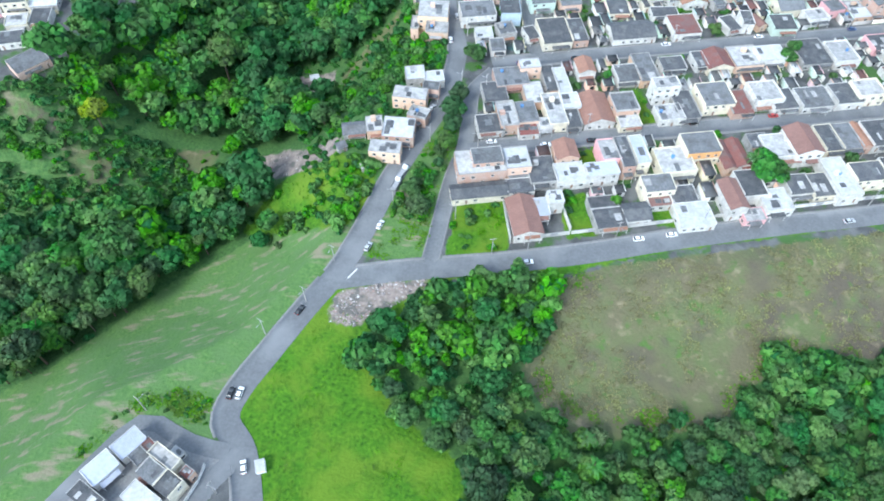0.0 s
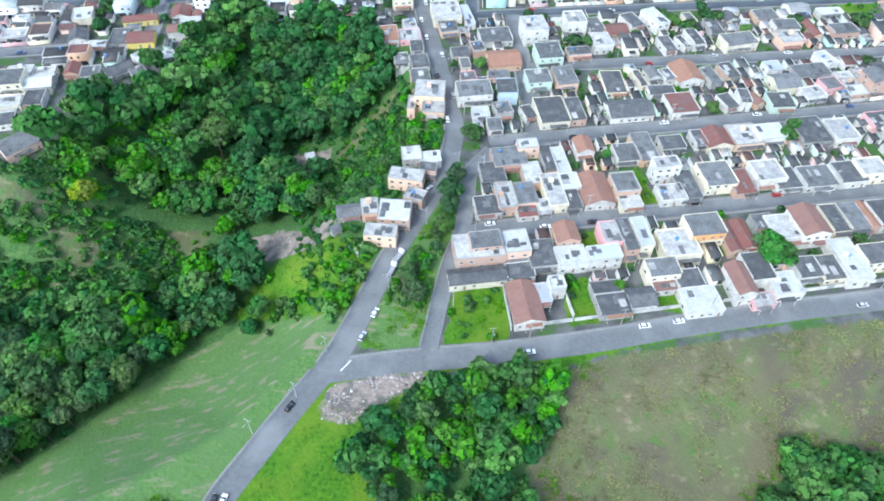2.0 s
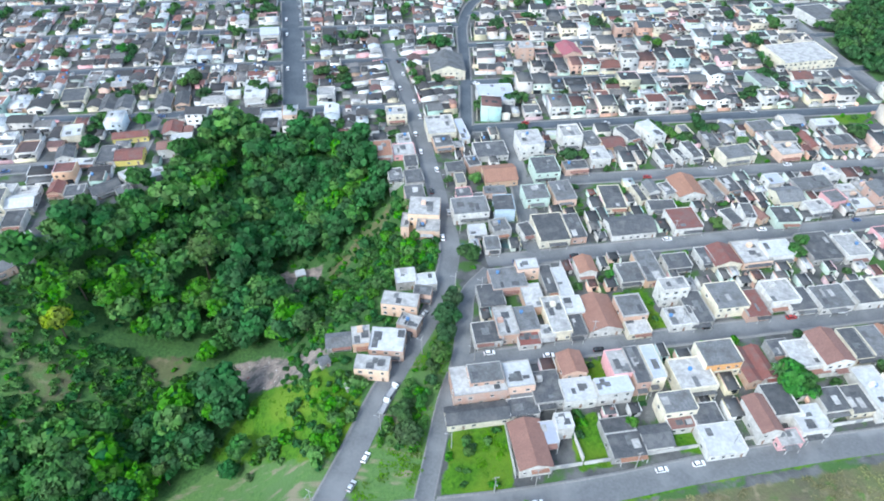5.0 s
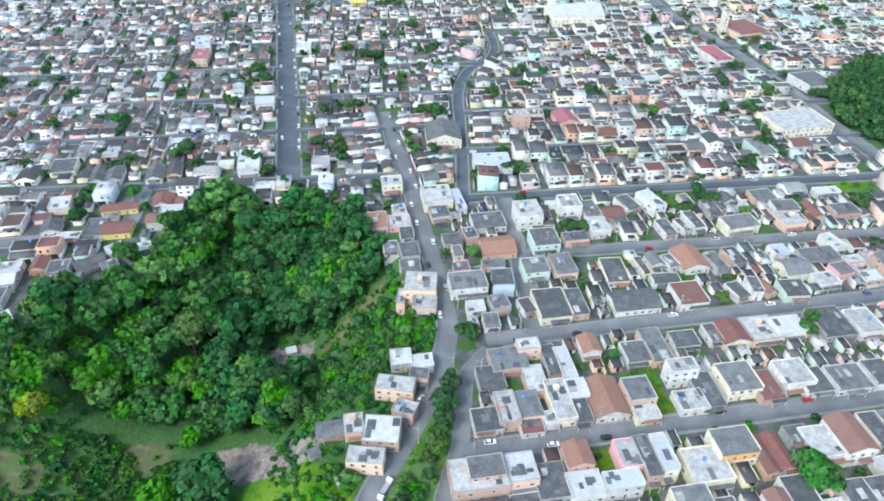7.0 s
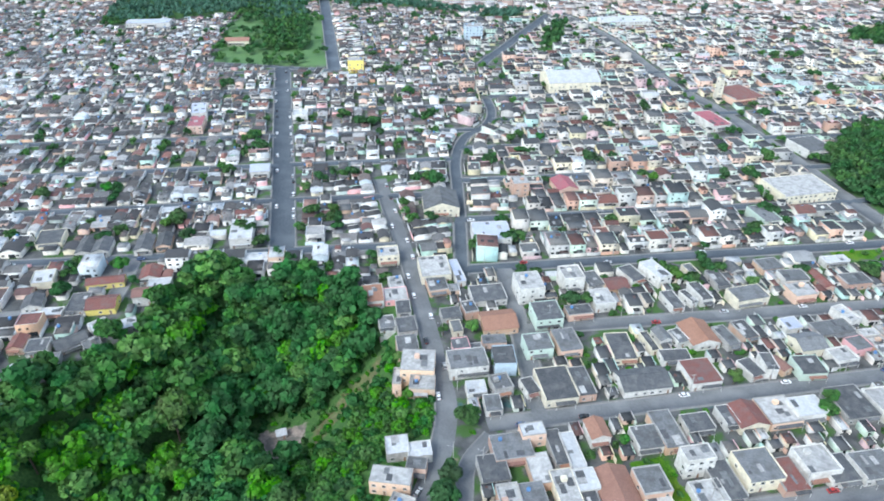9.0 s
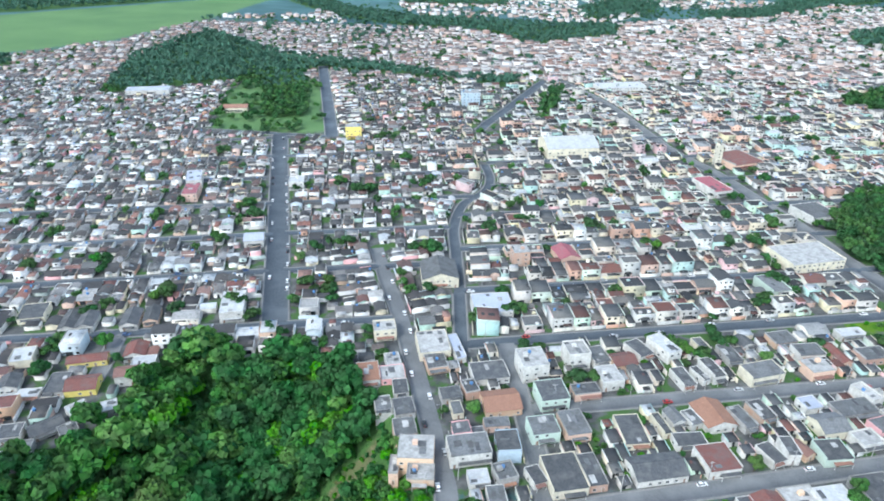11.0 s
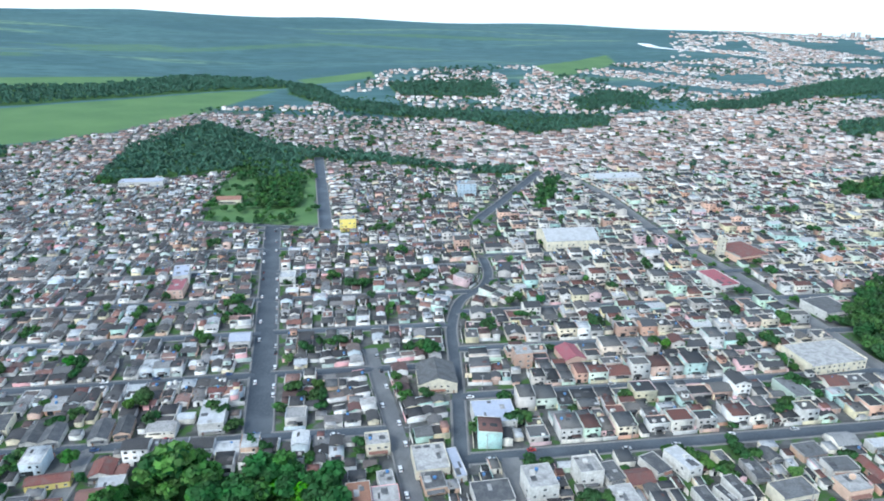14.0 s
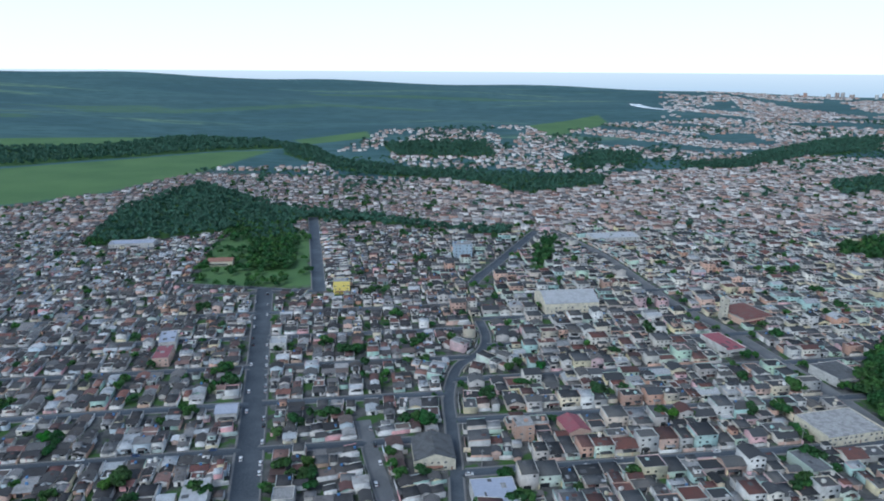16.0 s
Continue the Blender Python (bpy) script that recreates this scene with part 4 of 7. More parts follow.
def house(x, y, ang, w, d, h, kind, wall, roof, base=None, patched=True):
    """A house of its own: walls, roof, windows, a door."""
    top, low = footing(x, y, ang, w, d)
    if base is not None:
        top = base
    rnd = random.Random(int(x * 31 + y * 17))
    thing = new("house", None)
    thing.matrix_basis = pose(x, y, top, 0, 0, ang)
    floors = "two-storey" if h > 4.9 else "single-storey"
    tagged(thing, f"{floors} {WALL_WORDS[wall]} house with a {ROOF_WORDS[roof]}", "house", "houses of the town")
    a, b = w / 2, d / 2
    bw, br, bp = bmesh.new(), bmesh.new(), bmesh.new()
    block(bw, -a, -b, low - top - 0.4, a, b, h)
    roof_parts(bw, br, bp, w, d, h, kind, rnd)
    part("wall", bw, WALLS[wall], thing)
    part("roof", br, ROOFS[roof], thing)
    if len(bp.verts):
        part("parapet", bp, WALLS["grey"] if wall in ("brick", "grey") else CONCRETE if wall in ("peach", "orange") else WALLS[wall], thing)
    else:
        bp.free()
    levels = max(1, int(h / 2.8))
    n = max(1, int(w / 3.2))
    for lev in range(levels):
        zc = 1.55 + lev * 2.85
        if zc + 0.7 > h:
            break
        door_at = rnd.randrange(n) if lev == 0 else -1
        for k in range(n):
            px = -a + w * (k + 0.5) / n + rnd.uniform(-0.2, 0.2)
            if k == door_at:
                shared("door", ENTRANCE, thing, pose(px, -b, 0))
            elif rnd.random() < 0.8:
                shared("window", WINDOW, thing, pose(px, -b, zc) @ Matrix.Diagonal((rnd.uniform(0.75, 1.15), 1, rnd.uniform(0.8, 1.1), 1)))
        if rnd.random() < 0.6:
            sgn = -1 if x > 0 else 1
            shared("window", WINDOW, thing, pose(sgn * a, rnd.uniform(-b * 0.5, b * 0.5), zc, 0, 0, 90 * sgn))
    # sheets of another age on the roof, odds and ends, a porch roof
    if patched and kind in ("mono", "slab"):
        slope = min(0.06 * d, 0.7) / d if kind == "mono" else 0.0
        for layer in range(rnd.randrange(1, 5)):
            sw, sd = min(rnd.uniform(0.9, 3.2), w * 0.4), min(rnd.uniform(1.2, 4.5), d * 0.4)
            u, v = rnd.uniform(-a + sw / 2 + 0.3, a - sw / 2 - 0.3), rnd.uniform(-b + sd / 2 + 0.3, b - sd / 2 - 0.3)
            zz = h + 0.02 * layer + (0.13 + slope * (v + b) if kind == "mono" else 0.14)
            bm = bmesh.new()
            e = slope * sd / 2
            slab_of(bm, [(u - sw / 2, v - sd / 2, zz - e), (u + sw / 2, v - sd / 2, zz - e), (u + sw / 2, v + sd / 2, zz + e), (u - sw / 2, v + sd / 2, zz + e)], 0.05)
            part("roof_sheet", bm, ROOFS[rnd.choice(("grey", "slab", "dark", "grey", "dark"))], thing)
        if kind == "slab" and rnd.random() < 0.5:
            u, v = rnd.uniform(-a * 0.6, a * 0.6), rnd.uniform(0, b * 0.6)
            bm = bmesh.new()
            block(bm, u - 1.0, v - 0.8, h - 0.1, u + 1.0, v + 0.8, h + rnd.uniform(1.0, 2.1))
            part("stair_head", bm, WALLS[wall], thing)
    if w > 5 and rnd.random() < 0.55:
        deep, lift = rnd.uniform(1.2, 2.0), min(h - 0.35, 2.75)
        pw = w * rnd.uniform(0.5, 0.9)
        u = rnd.uniform(-1, 1) * (w - pw) / 2
        bm = bmesh.new()
        slab_of(bm, [(u - pw / 2, -b - deep, lift - 0.25), (u + pw / 2, -b - deep, lift - 0.25), (u + pw / 2, -b - 0.01, lift), (u - pw / 2, -b - 0.01, lift)], 0.07)
        part("porch_roof", bm, ROOFS[rnd.choice(("grey", "dark", "red", roof))], thing)
        for sx in (u - pw / 2 + 0.12, u + pw / 2 - 0.12):
            bm = bmesh.new()
            block(bm, sx - 0.07, -b - deep + 0.1, low - top - 0.4, sx + 0.07, -b - deep + 0.24, lift - 0.3)
            part("post", bm, FRAME, thing)
    take(x, y, ang, w, d)
    COUNT["houses"] += 1
    if kind == "slab" and w > 5 and d > 5 and rnd.random() < 0.4:
        c, s = math.cos(radians(ang)), math.sin(radians(ang))
        u, v = rnd.uniform(-a + 1.5, a - 1.5), rnd.uniform(0, b - 1.5)
        tank(x + c * u - s * v, y + s * u + c * v, top + h + 0.08)
    return thing


TANK_MESH = {}


def tank(x, y, z):
    """A round plastic water tank with its lid."""
    thing = new("water_tank", None)
    thing.matrix_basis = pose(x, y, z)
    tagged(thing, "round blue plastic water tank on a house roof", "water tank", "water tanks on the roofs")
    if not TANK_MESH:
        for name, rings in (("vessel", ((0.55, 0), (0.66, 0.3), (0.72, 0.95), (0.72, 1.0))), ("lid", ((0.76, 1.0), (0.76, 1.06), (0.5, 1.16), (0.1, 1.2)))):
            bm = bmesh.new()
            loops = []
            for r, hh in rings:
                loops.append([bm.verts.new((r * math.cos(k * math.pi / 7), r * math.sin(k * math.pi / 7), hh)) for k in range(14)])
            for lo, hi in zip(loops, loops[1:]):
                for k in range(14):
                    bm.faces.new((lo[k], lo[(k + 1) % 14], hi[(k + 1) % 14], hi[k]))
            bm.faces.new(loops[0][::-1])
            bm.faces.new(loops[-1])
            me = bpy.data.meshes.new(name)
            bm.to_mesh(me)
            bm.free()
            me.materials.append(TANK)
            TANK_MESH[name] = me
    for name in ("vessel", "lid"):
        shared(name, TANK_MESH[name], thing, Matrix.Identity(4))


def yard_wall(x0, y0, x1, y1, high=2.1, gate=True, paint="white"):
    """A rendered boundary wall with coping and a gate."""
    run = math.hypot(x1 - x0, y1 - y0)
    ang = math.degrees(math.atan2(y1 - y0, x1 - x0))
    mx, my = (x0 + x1) / 2, (y0 + y1) / 2
    g = max(hz(x0, y0), hz(x1, y1), hz(mx, my))
    low = min(hz(x0, y0), hz(x1, y1))
    thing = new("boundary_wall", None)
    thing.matrix_basis = pose(mx, my, g, 0, 0, ang)
    tagged(thing, f"{WALL_WORDS[paint]} boundary wall along a house plot", "wall", "boundary walls of the plots")
    bm = bmesh.new()
    block(bm, -run / 2, -0.09, low - g - 0.3, run / 2, 0.09, high)
    part("wall", bm, WALLS[paint], thing)
    bm = bmesh.new()
    block(bm, -run / 2, -0.14, high, run / 2, 0.14, high + 0.07)
    part("coping", bm, CONCRETE, thing)
    if gate and run > 6:
        shared("gate", GARAGE, thing, pose(run * 0.22, -0.09, 0))
    return thing


# the blocks by the front road and the houses at the valley's edge
house(13.5, 175.7, 9, 18.0, 12.0, 6.4, "slab", "brick", "slab")
house(15.9, 176.8, 9, 11.6, 7.4, 8.6, "mono", "brick", "grey")
house(13.0, 165.1, 9, 20.8, 7.0, 3.2, "gable", "cream", "dark")
house(27.2, 177.9, 9, 9.6, 10.7, 6.6, "slab", "peach", "white")
house(28.4, 167.8, 9, 10.2, 6.5, 3.2, "mono", "white", "dark")
house(36.8, 175.3, 9, 10.7, 13.2, 3.4, "slab", "grey", "dark")
house(47.2, 173.7, 9, 11.1, 8.7, 4.6, "mono", "white", "white")
house(59.2, 174.5, 9, 12.4, 6.1, 6.2, "mono", "white", "blue")
house(62.7, 183.6, 9, 7.4, 10.9, 6.2, "slab", "pink", "slab")
house(68.5, 182.5, 9, 5.4, 15.1, 6.4, "mono", "brick", "dark")
house(74.1, 183.6, 9, 5.4, 13.7, 6.8, "mono", "cream", "blue")
house(87.7, 180.6, 9, 13.8, 13.2, 4.6, "slab", "cream", "slab")
corner_house = house(98.5, 188.1, 9, 13.8, 10.2, 6.6, "mono", "cream", "grey", None, False)
tagged(corner_house, "two-storey cream house with a bright orange front and grey roof")
facade = bmesh.new()
block(facade, -6.6, -5.13, 3.1, 6.6, -5.09, 6.5)
part("facade", facade, WALLS["orange"], corner_house, "bright orange front")
house(108.4, 185.7, 9, 4.8, 14.8, 3.2, "gable", "brick", "maroon")
house(113.9, 186.8, 9, 5.7, 14.2, 3.2, "gable", "white", "maroon")
house(123.1, 193.5, 9, 8.1, 7.0, 3.4, "mono", "grey", "dark")
house(130.9, 190.1, 9, 13.3, 12.5, 4.4, "slab", "white", "slab")
house(139.4, 191.6, 9, 10.8, 14.8, 6.4, "gable", "white", "red")
house(151.3, 195.6, 9, 7.7, 13.5, 3.6, "mono", "cream", "dark")
house(158.7, 196.9, 9, 9.1, 13.3, 3.4, "mono", "grey", "grey")
house(164.7, 198.0, 9, 5.0, 13.0, 3.3, "gable", "brick", "red")
house(173.5, 199.3, 9, 12.3, 13.1, 3.5, "mono", "white", "dark")
house(29.3, 153.8, 9, 10.5, 17.2, 3.6, "gable", "white", "red")
house(35.6, 158.3, 9, 5.8, 7.9, 3.4, "mono", "white", "blue")
house(40.8, 161.0, 9, 5.6, 5.5, 6.2, "mono", "white", "white")
house(60.3, 154.5, 9, 11.5, 8.5, 3.3, "mono", "grey", "dark")
house(58.7, 161.6, 9, 10.9, 5.8, 3.1, "slab", "grey", "dark")
house(70.4, 157.6, 9, 9.7, 8.1, 3.4, "gable", "white", "dark")
house(79.3, 168.5, 9, 11.8, 7.7, 6.4, "mono", "cream", "grey")
house(80.3, 163.3, 9, 9.7, 4.7, 3.2, "mono", "white", "red")
house(89.0, 166.3, 9, 10.2, 7.6, 3.3, "mono", "white", "dark")
house(91.5, 157.0, 9, 13.2, 10.8, 3.4, "mono", "white", "white")
house(106.3, 164.2, 9, 7.0, 13.9, 6.6, "gable", "white", "red")
house(114.5, 171.0, 9, 9.3, 11.8, 5.0, "mono", "white", "dark")
house(113.6, 158.0, 9, 8.3, 5.4, 3.3, "mono", "pink", "slab")
house(122.9, 164.4, 9, 10.9, 10.3, 4.2, "slab", "white", "white")
house(133.2, 171.9, 9, 9.4, 9.0, 4.2, "mono", "white", "dark")
house(142.7, 172.7, 9, 10.3, 10.7, 3.4, "mono", "cream", "dark")
house(150.1, 175.6, 9, 9.0, 19.1, 4.2, "slab", "white", "white")
house(160.9, 177.8, 9, 13.0, 8.9, 5.8, "mono", "cream", "dark")
house(175.3, 181.2, 9, 13.2, 11.5, 4.0, "mono", "white", "dark")
house(17.8, 199.1, 9, 10.6, 9.3, 3.6, "mono", "white", "dark")
house(24.8, 203.2, 9, 7.4, 13.7, 5.0, "slab", "brick", "slab")
house(32.8, 205.2, 9, 8.1, 12.1, 4.6, "slab", "peach", "grey")
house(32.9, 197.0, 9, 8.2, 6.3, 3.1, "mono", "white", "maroon")
house(39.9, 199.8, 9, 5.5, 5.0, 4.3, "slab", "white", "slab")
house(44.0, 207.4, 9, 7.7, 18.3, 4.8, "slab", "cream", "slab")
house(50.9, 203.7, 9, 6.4, 10.8, 3.4, "mono", "grey", "dark")
house(50.8, 212.1, 9, 7.5, 8.2, 5.0, "mono", "white", "white")
house(60.6, 209.2, 9, 12.5, 17.3, 3.6, "gable", "white", "red")
house(72.5, 210.9, 9, 10.0, 10.9, 5.8, "slab", "brick", "grey")
house(73.7, 203.0, 9, 9.1, 7.2, 3.3, "mono", "cream", "slab")
house(90.3, 219.9, 9, 10.7, 6.6, 8.8, "slab", "white", "slab")
house(91.1, 208.1, 9, 10.9, 9.2, 3.6, "slab", "white", "slab")
house(98.0, 212.9, 9, 8.8, 15.5, 3.4, "mono", "grey", "dark")
house(110.7, 217.3, 9, 13.3, 12.9, 5.6, "mono", "cream", "grey")
house(120.5, 215.2, 9, 9.3, 13.1, 3.4, "mono", "brick", "maroon")
house(132.2, 219.8, 9, 12.1, 11.8, 5.4, "slab", "white", "slab")
house(139.1, 217.6, 9, 10.8, 11.0, 3.6, "mono", "white", "dark")
house(152.5, 218.9, 9, 14.0, 11.1, 3.8, "mono", "white", "grey")
house(166.4, 221.4, 9, 11.8, 11.3, 4.2, "mono", "white", "dark")
house(175.9, 223.3, 9, 11.8, 10.0, 5.6, "slab", "cream", "slab")
house(20.2, 218.2, 9, 10.0, 11.0, 3.4, "mono", "grey", "dark")
house(27.4, 227.1, 9, 14.1, 11.6, 4.4, "slab", "brick", "grey")
house(35.4, 233.2, 9, 8.8, 6.0, 6.2, "slab", "peach", "white")
house(36.4, 217.6, 9, 8.0, 13.0, 4.1, "slab", "brick", "slab")
house(43.6, 227.6, 9, 5.5, 15.0, 3.4, "mono", "grey", "dark")
house(48.7, 225.8, 9, 5.4, 15.5, 3.6, "mono", "white", "white")
house(59.3, 234.6, 9, 7.2, 9.2, 5.0, "gable", "white", "red")
house(77.0, 231.8, 9, 10.2, 10.1, 3.6, "mono", "white", "grey")
house(85.2, 235.3, 9, 8.4, 17.1, 4.0, "mono", "brick", "grey")
house(97.6, 239.0, 9, 10.9, 8.0, 3.6, "mono", "white", "dark")
house(117.7, 242.4, 9, 11.5, 11.8, 3.8, "gable", "cream", "maroon")
house(130.4, 245.0, 9, 13.0, 13.5, 3.8, "slab", "peach", "slab")
house(141.2, 245.6, 9, 12.1, 9.0, 5.2, "mono", "white", "white")
house(160.5, 249.2, 9, 14.1, 16.0, 3.6, "mono", "grey", "dark")
house(174.1, 249.1, 9, 11.2, 14.1, 4.0, "slab", "white", "slab")
house(110.0, 242.4, 9, 5.3, 9.6, 3.4, "mono", "white", "dark")
house(-13.1, 227.7, 9, 8.2, 7.5, 4.6, "mono", "grey", "white")
house(-5.2, 226.0, 9, 8.4, 6.1, 4.2, "mono", "white", "white")
house(-27.9, 196.5, 9, 6.7, 8.6, 4.4, "slab", "brick", "slab")
house(-36.0, 195.4, 9, 8.8, 6.6, 2.8, "gable", "grey", "grey")
house(44.9, 323.7, 9, 12.1, 14.0, 9.0, "slab", "white", "slab")
house(50.6, 303.7, 9, 12.5, 12.4, 6.2, "mono", "green", "dark")
house(66.5, 331.5, 9, 10.3, 11.2, 8.0, "slab", "white", "slab")
house(43.9, 282.8, 9, 11.5, 9.8, 5.6, "mono", "green", "grey")
house(28.7, 300.5, 9, 15.3, 13.3, 3.6, "gable", "brick", "red")
house(25.4, 320.9, 9, 16.3, 11.8, 3.6, "mono", "white", "dark")
house(13.6, 271.4, 9, 16.0, 10.5, 6.2, "mono", "white", "grey")
house(78.4, 316.5, 9, 9.9, 12.0, 5.0, "slab", "white", "slab")
house(115.7, 291.3, 9, 12.8, 15.4, 3.6, "gable", "white", "red")
house(66.2, 307.7, 9, 11.8, 7.2, 3.6, "slab", "peach", "dark")
house(160.7, 284.8, 9, 12.0, 11.1, 4.2, "gable", "cream", "grey")
house(107.5, 265.8, 9, 13.0, 13.1, 4.4, "mono", "white", "maroon")
house(48.0, 258.9, 9, 13.4, 17.2, 4.4, "mono", "cream", "dark")
house(58.7, 260.6, 9, 7.0, 15.2, 3.8, "mono", "brick", "dark")
house(83.4, 262.2, 9, 19.9, 12.2, 3.6, "gable", "white", "dark")
house(-152.0, 313.5, 9, 12.7, 10.7, 3.4, "gable", "yellow", "maroon")
house(-134.7, 318.8, 9, 9.3, 7.6, 5.5, "gable", "white", "red")
house(-131.0, 327.8, 9, 10.6, 9.3, 3.4, "mono", "white", "white")
house(-138.4, 338.2, 9, 9.5, 10.8, 3.4, "gable", "white", "maroon")
house(-165.3, 266.9, 9, 8.8, 8.4, 4.0, "gable", "white", "white")
house(-28.7, 319.3, 9, 9.9, 12.5, 4.4, "mono", "white", "red")
house(-17.9, 319.9, 9, 11.0, 9.0, 3.6, "mono", "pink", "slab")
house(-23.4, 353.9, 9, 10.8, 9.7, 5.6, "slab", "cream", "slab")
house(-103.1, 376.5, 9, 11.8, 21.0, 6.0, "slab", "white", "white")

# the blocks behind them and the houses west of the valley
house(-14.4, 213.0, -8, 13.8, 7.0, 6.2, "slab", "peach", "slab")
house(-6.0, 219.0, -8, 7.0, 4.6, 5.2, "mono", "peach", "grey")
house(-18.0, 193.2, -4, 12.4, 10.0, 5.8, "mono", "brick", "white")
house(-10.6, 203.0, -20, 8.0, 6.0, 4.6, "slab", "brick", "slab")
house(-22.6, 182.6, -5, 12.0, 6.4, 5.8, "slab", "peach", "slab")
house(-6.4, 269.6, -3, 13.6, 12.6, 7.0, "slab", "peach", "slab")
house(-4.6, 259.0, -3, 10.1, 7.4, 4.4, "slab", "brick", "slab")
house(-14.6, 264.4, -3, 3.6, 9.0, 5.4, "slab", "peach", "slab")
house(-146.6, 297.0, 44, 7.8, 8.6, 3.0, "slab", "white", "white")
house(-154.6, 286.6, 39, 12.5, 8.0, 3.0, "gable", "white", "dark")
house(-145.0, 285.0, 39, 7.0, 6.6, 2.8, "slab", "grey", "grey")
house(80.8, 436.5, 12, 12.4, 16.4, 4.0, "gable", "peach", "rose")
house(211.0, 546.0, 15, 15.5, 28.0, 5.0, "mono", "white", "rose")
house(-173.5, 533.0, 8, 10.5, 21.0, 6.0, "slab", "peach", "rose")
house(-178.5, 557.0, 14, 11.0, 19.0, 7.0, "mono", "white", "blue")
house(-110.4, 456.0, 6, 11.6, 11.4, 5.0, "gable", "white", "blue")
house(-100.6, 551.0, 6, 11.0, 13.0, 6.0, "slab", "white", "white")
house(188.6, 397.0, 12, 11.4, 17.0, 5.0, "mono", "green", "grey")
house(52.5, 431.0, 8, 9.6, 10.0, 9.0, "slab", "brick", "slab")
house(97.8, 338.1, 25, 8.2, 12.2, 3.3, "mono", "white", "dark")
house(109.7, 338.2, 23, 7.7, 15.9, 6.0, "slab", "white", "white")
house(111.7, 316.2, 13, 6.4, 12.5, 3.2, "mono", "white", "dark")
house(120.2, 318.7, 22, 3.9, 9.4, 3.1, "mono", "white", "dark")
house(126.3, 321.3, 14, 5.9, 12.9, 4.5, "mono", "white", "dark")
house(148.2, 319.1, 14, 17.2, 9.8, 5.0, "mono", "cream", "grey")
house(174.9, 322.4, 11, 11.3, 10.2, 5.0, "slab", "peach", "slab")
house(177.6, 335.6, 5, 13.0, 8.7, 4.0, "mono", "white", "grey")
house(190.9, 333.8, 8, 5.1, 14.7, 3.2, "gable", "brick", "maroon")
house(206.7, 332.7, 9, 13.8, 8.5, 4.0, "mono", "brick", "grey")
house(206.6, 351.4, 8, 13.6, 5.7, 3.4, "mono", "white", "white")
house(128.7, 341.4, 13, 5.2, 9.6, 3.2, "mono", "cream", "grey")
house(139.5, 334.0, 9, 7.0, 12.6, 3.2, "mono", "grey", "dark")
house(150.4, 344.1, 17, 8.0, 8.1, 3.0, "gable", "white", "dark")
house(170.3, 346.9, 11, 12.1, 9.0, 3.2, "mono", "brick", "grey")
house(106.1, 289.4, 19, 5.7, 8.2, 3.4, "mono", "white", "grey")
house(127.0, 289.4, 16, 6.1, 12.6, 3.3, "mono", "grey", "grey")
house(136.9, 294.1, 15, 7.0, 11.1, 3.2, "mono", "brick", "dark")
house(159.6, 298.5, 13, 8.2, 7.1, 3.2, "mono", "white", "blue")
house(176.5, 295.3, 11, 18.1, 8.6, 3.4, "mono", "grey", "grey")
house(186.9, 303.6, 20, 6.4, 11.5, 4.6, "slab", "white", "slab")
house(181.5, 283.4, 16, 9.1, 7.4, 4.4, "mono", "pink", "grey")
house(79.2, 282.2, 4, 10.2, 16.0, 3.6, "mono", "cream", "dark")
house(92.5, 286.0, 13, 3.7, 11.4, 3.2, "mono", "cream", "dark")
house(99.0, 290.0, 15, 5.5, 8.5, 4.0, "gable", "white", "grey")
house(100.9, 277.0, 4, 12.4, 6.5, 3.2, "mono", "white", "dark")
house(129.8, 269.2, 20, 6.7, 9.7, 3.3, "mono", "white", "dark")
house(137.0, 270.4, -0, 5.3, 9.3, 5.5, "mono", "white", "dark")
house(143.2, 271.4, 23, 4.7, 8.0, 3.4, "gable", "brick", "red")
house(153.8, 269.7, 4, 11.2, 10.1, 4.2, "mono", "green", "dark")
house(171.5, 276.8, 13, 10.5, 8.3, 3.4, "slab", "white", "slab")
house(56.8, 285.5, 10, 9.9, 13.7, 4.4, "mono", "peach", "grey")
house(26.4, 259.4, 16, 7.7, 8.5, 4.4, "slab", "grey", "grey")
house(37.7, 258.8, 20, 5.6, 8.2, 3.2, "mono", "white", "dark")
house(16.5, 257.9, 7, 7.8, 6.5, 3.4, "mono", "white", "white")
house(22.4, 249.2, 6, 6.6, 8.1, 3.4, "mono", "white", "grey")
house(-18.2, 329.4, 13, 6.7, 9.6, 4.0, "slab", "white", "slab")
house(-12.2, 297.5, 12, 8.6, 9.6, 3.2, "mono", "grey", "dark")
house(-21.0, 299.5, 12, 7.0, 8.0, 3.0, "mono", "white", "grey")
house(-11.4, 285.0, 10, 9.0, 9.4, 3.2, "mono", "brick", "grey")
house(-14.0, 310.3, 8, 6.6, 8.9, 3.3, "mono", "white", "dark")
house(0.2, 341.8, 9, 14.8, 16.5, 5.0, "mono", "cream", "slab")
house(11.4, 340.0, 13, 4.8, 18.6, 3.4, "mono", "white", "blue")
house(1.6, 328.3, 12, 9.3, 10.9, 3.6, "slab", "brick", "grey")
house(16.3, 309.2, 16, 6.3, 8.6, 4.0, "slab", "brick", "dark")
house(7.7, 306.1, 12, 9.2, 7.0, 3.2, "mono", "grey", "dark")
house(9.9, 296.4, 11, 4.7, 7.3, 3.2, "mono", "cream", "grey")
house(25.8, 287.4, 5, 10.3, 5.2, 3.2, "mono", "peach", "grey")
house(77.2, 333.1, 15, 8.5, 11.5, 3.2, "mono", "white", "grey")
house(88.0, 329.8, 11, 11.0, 9.4, 3.2, "gable", "brick", "maroon")
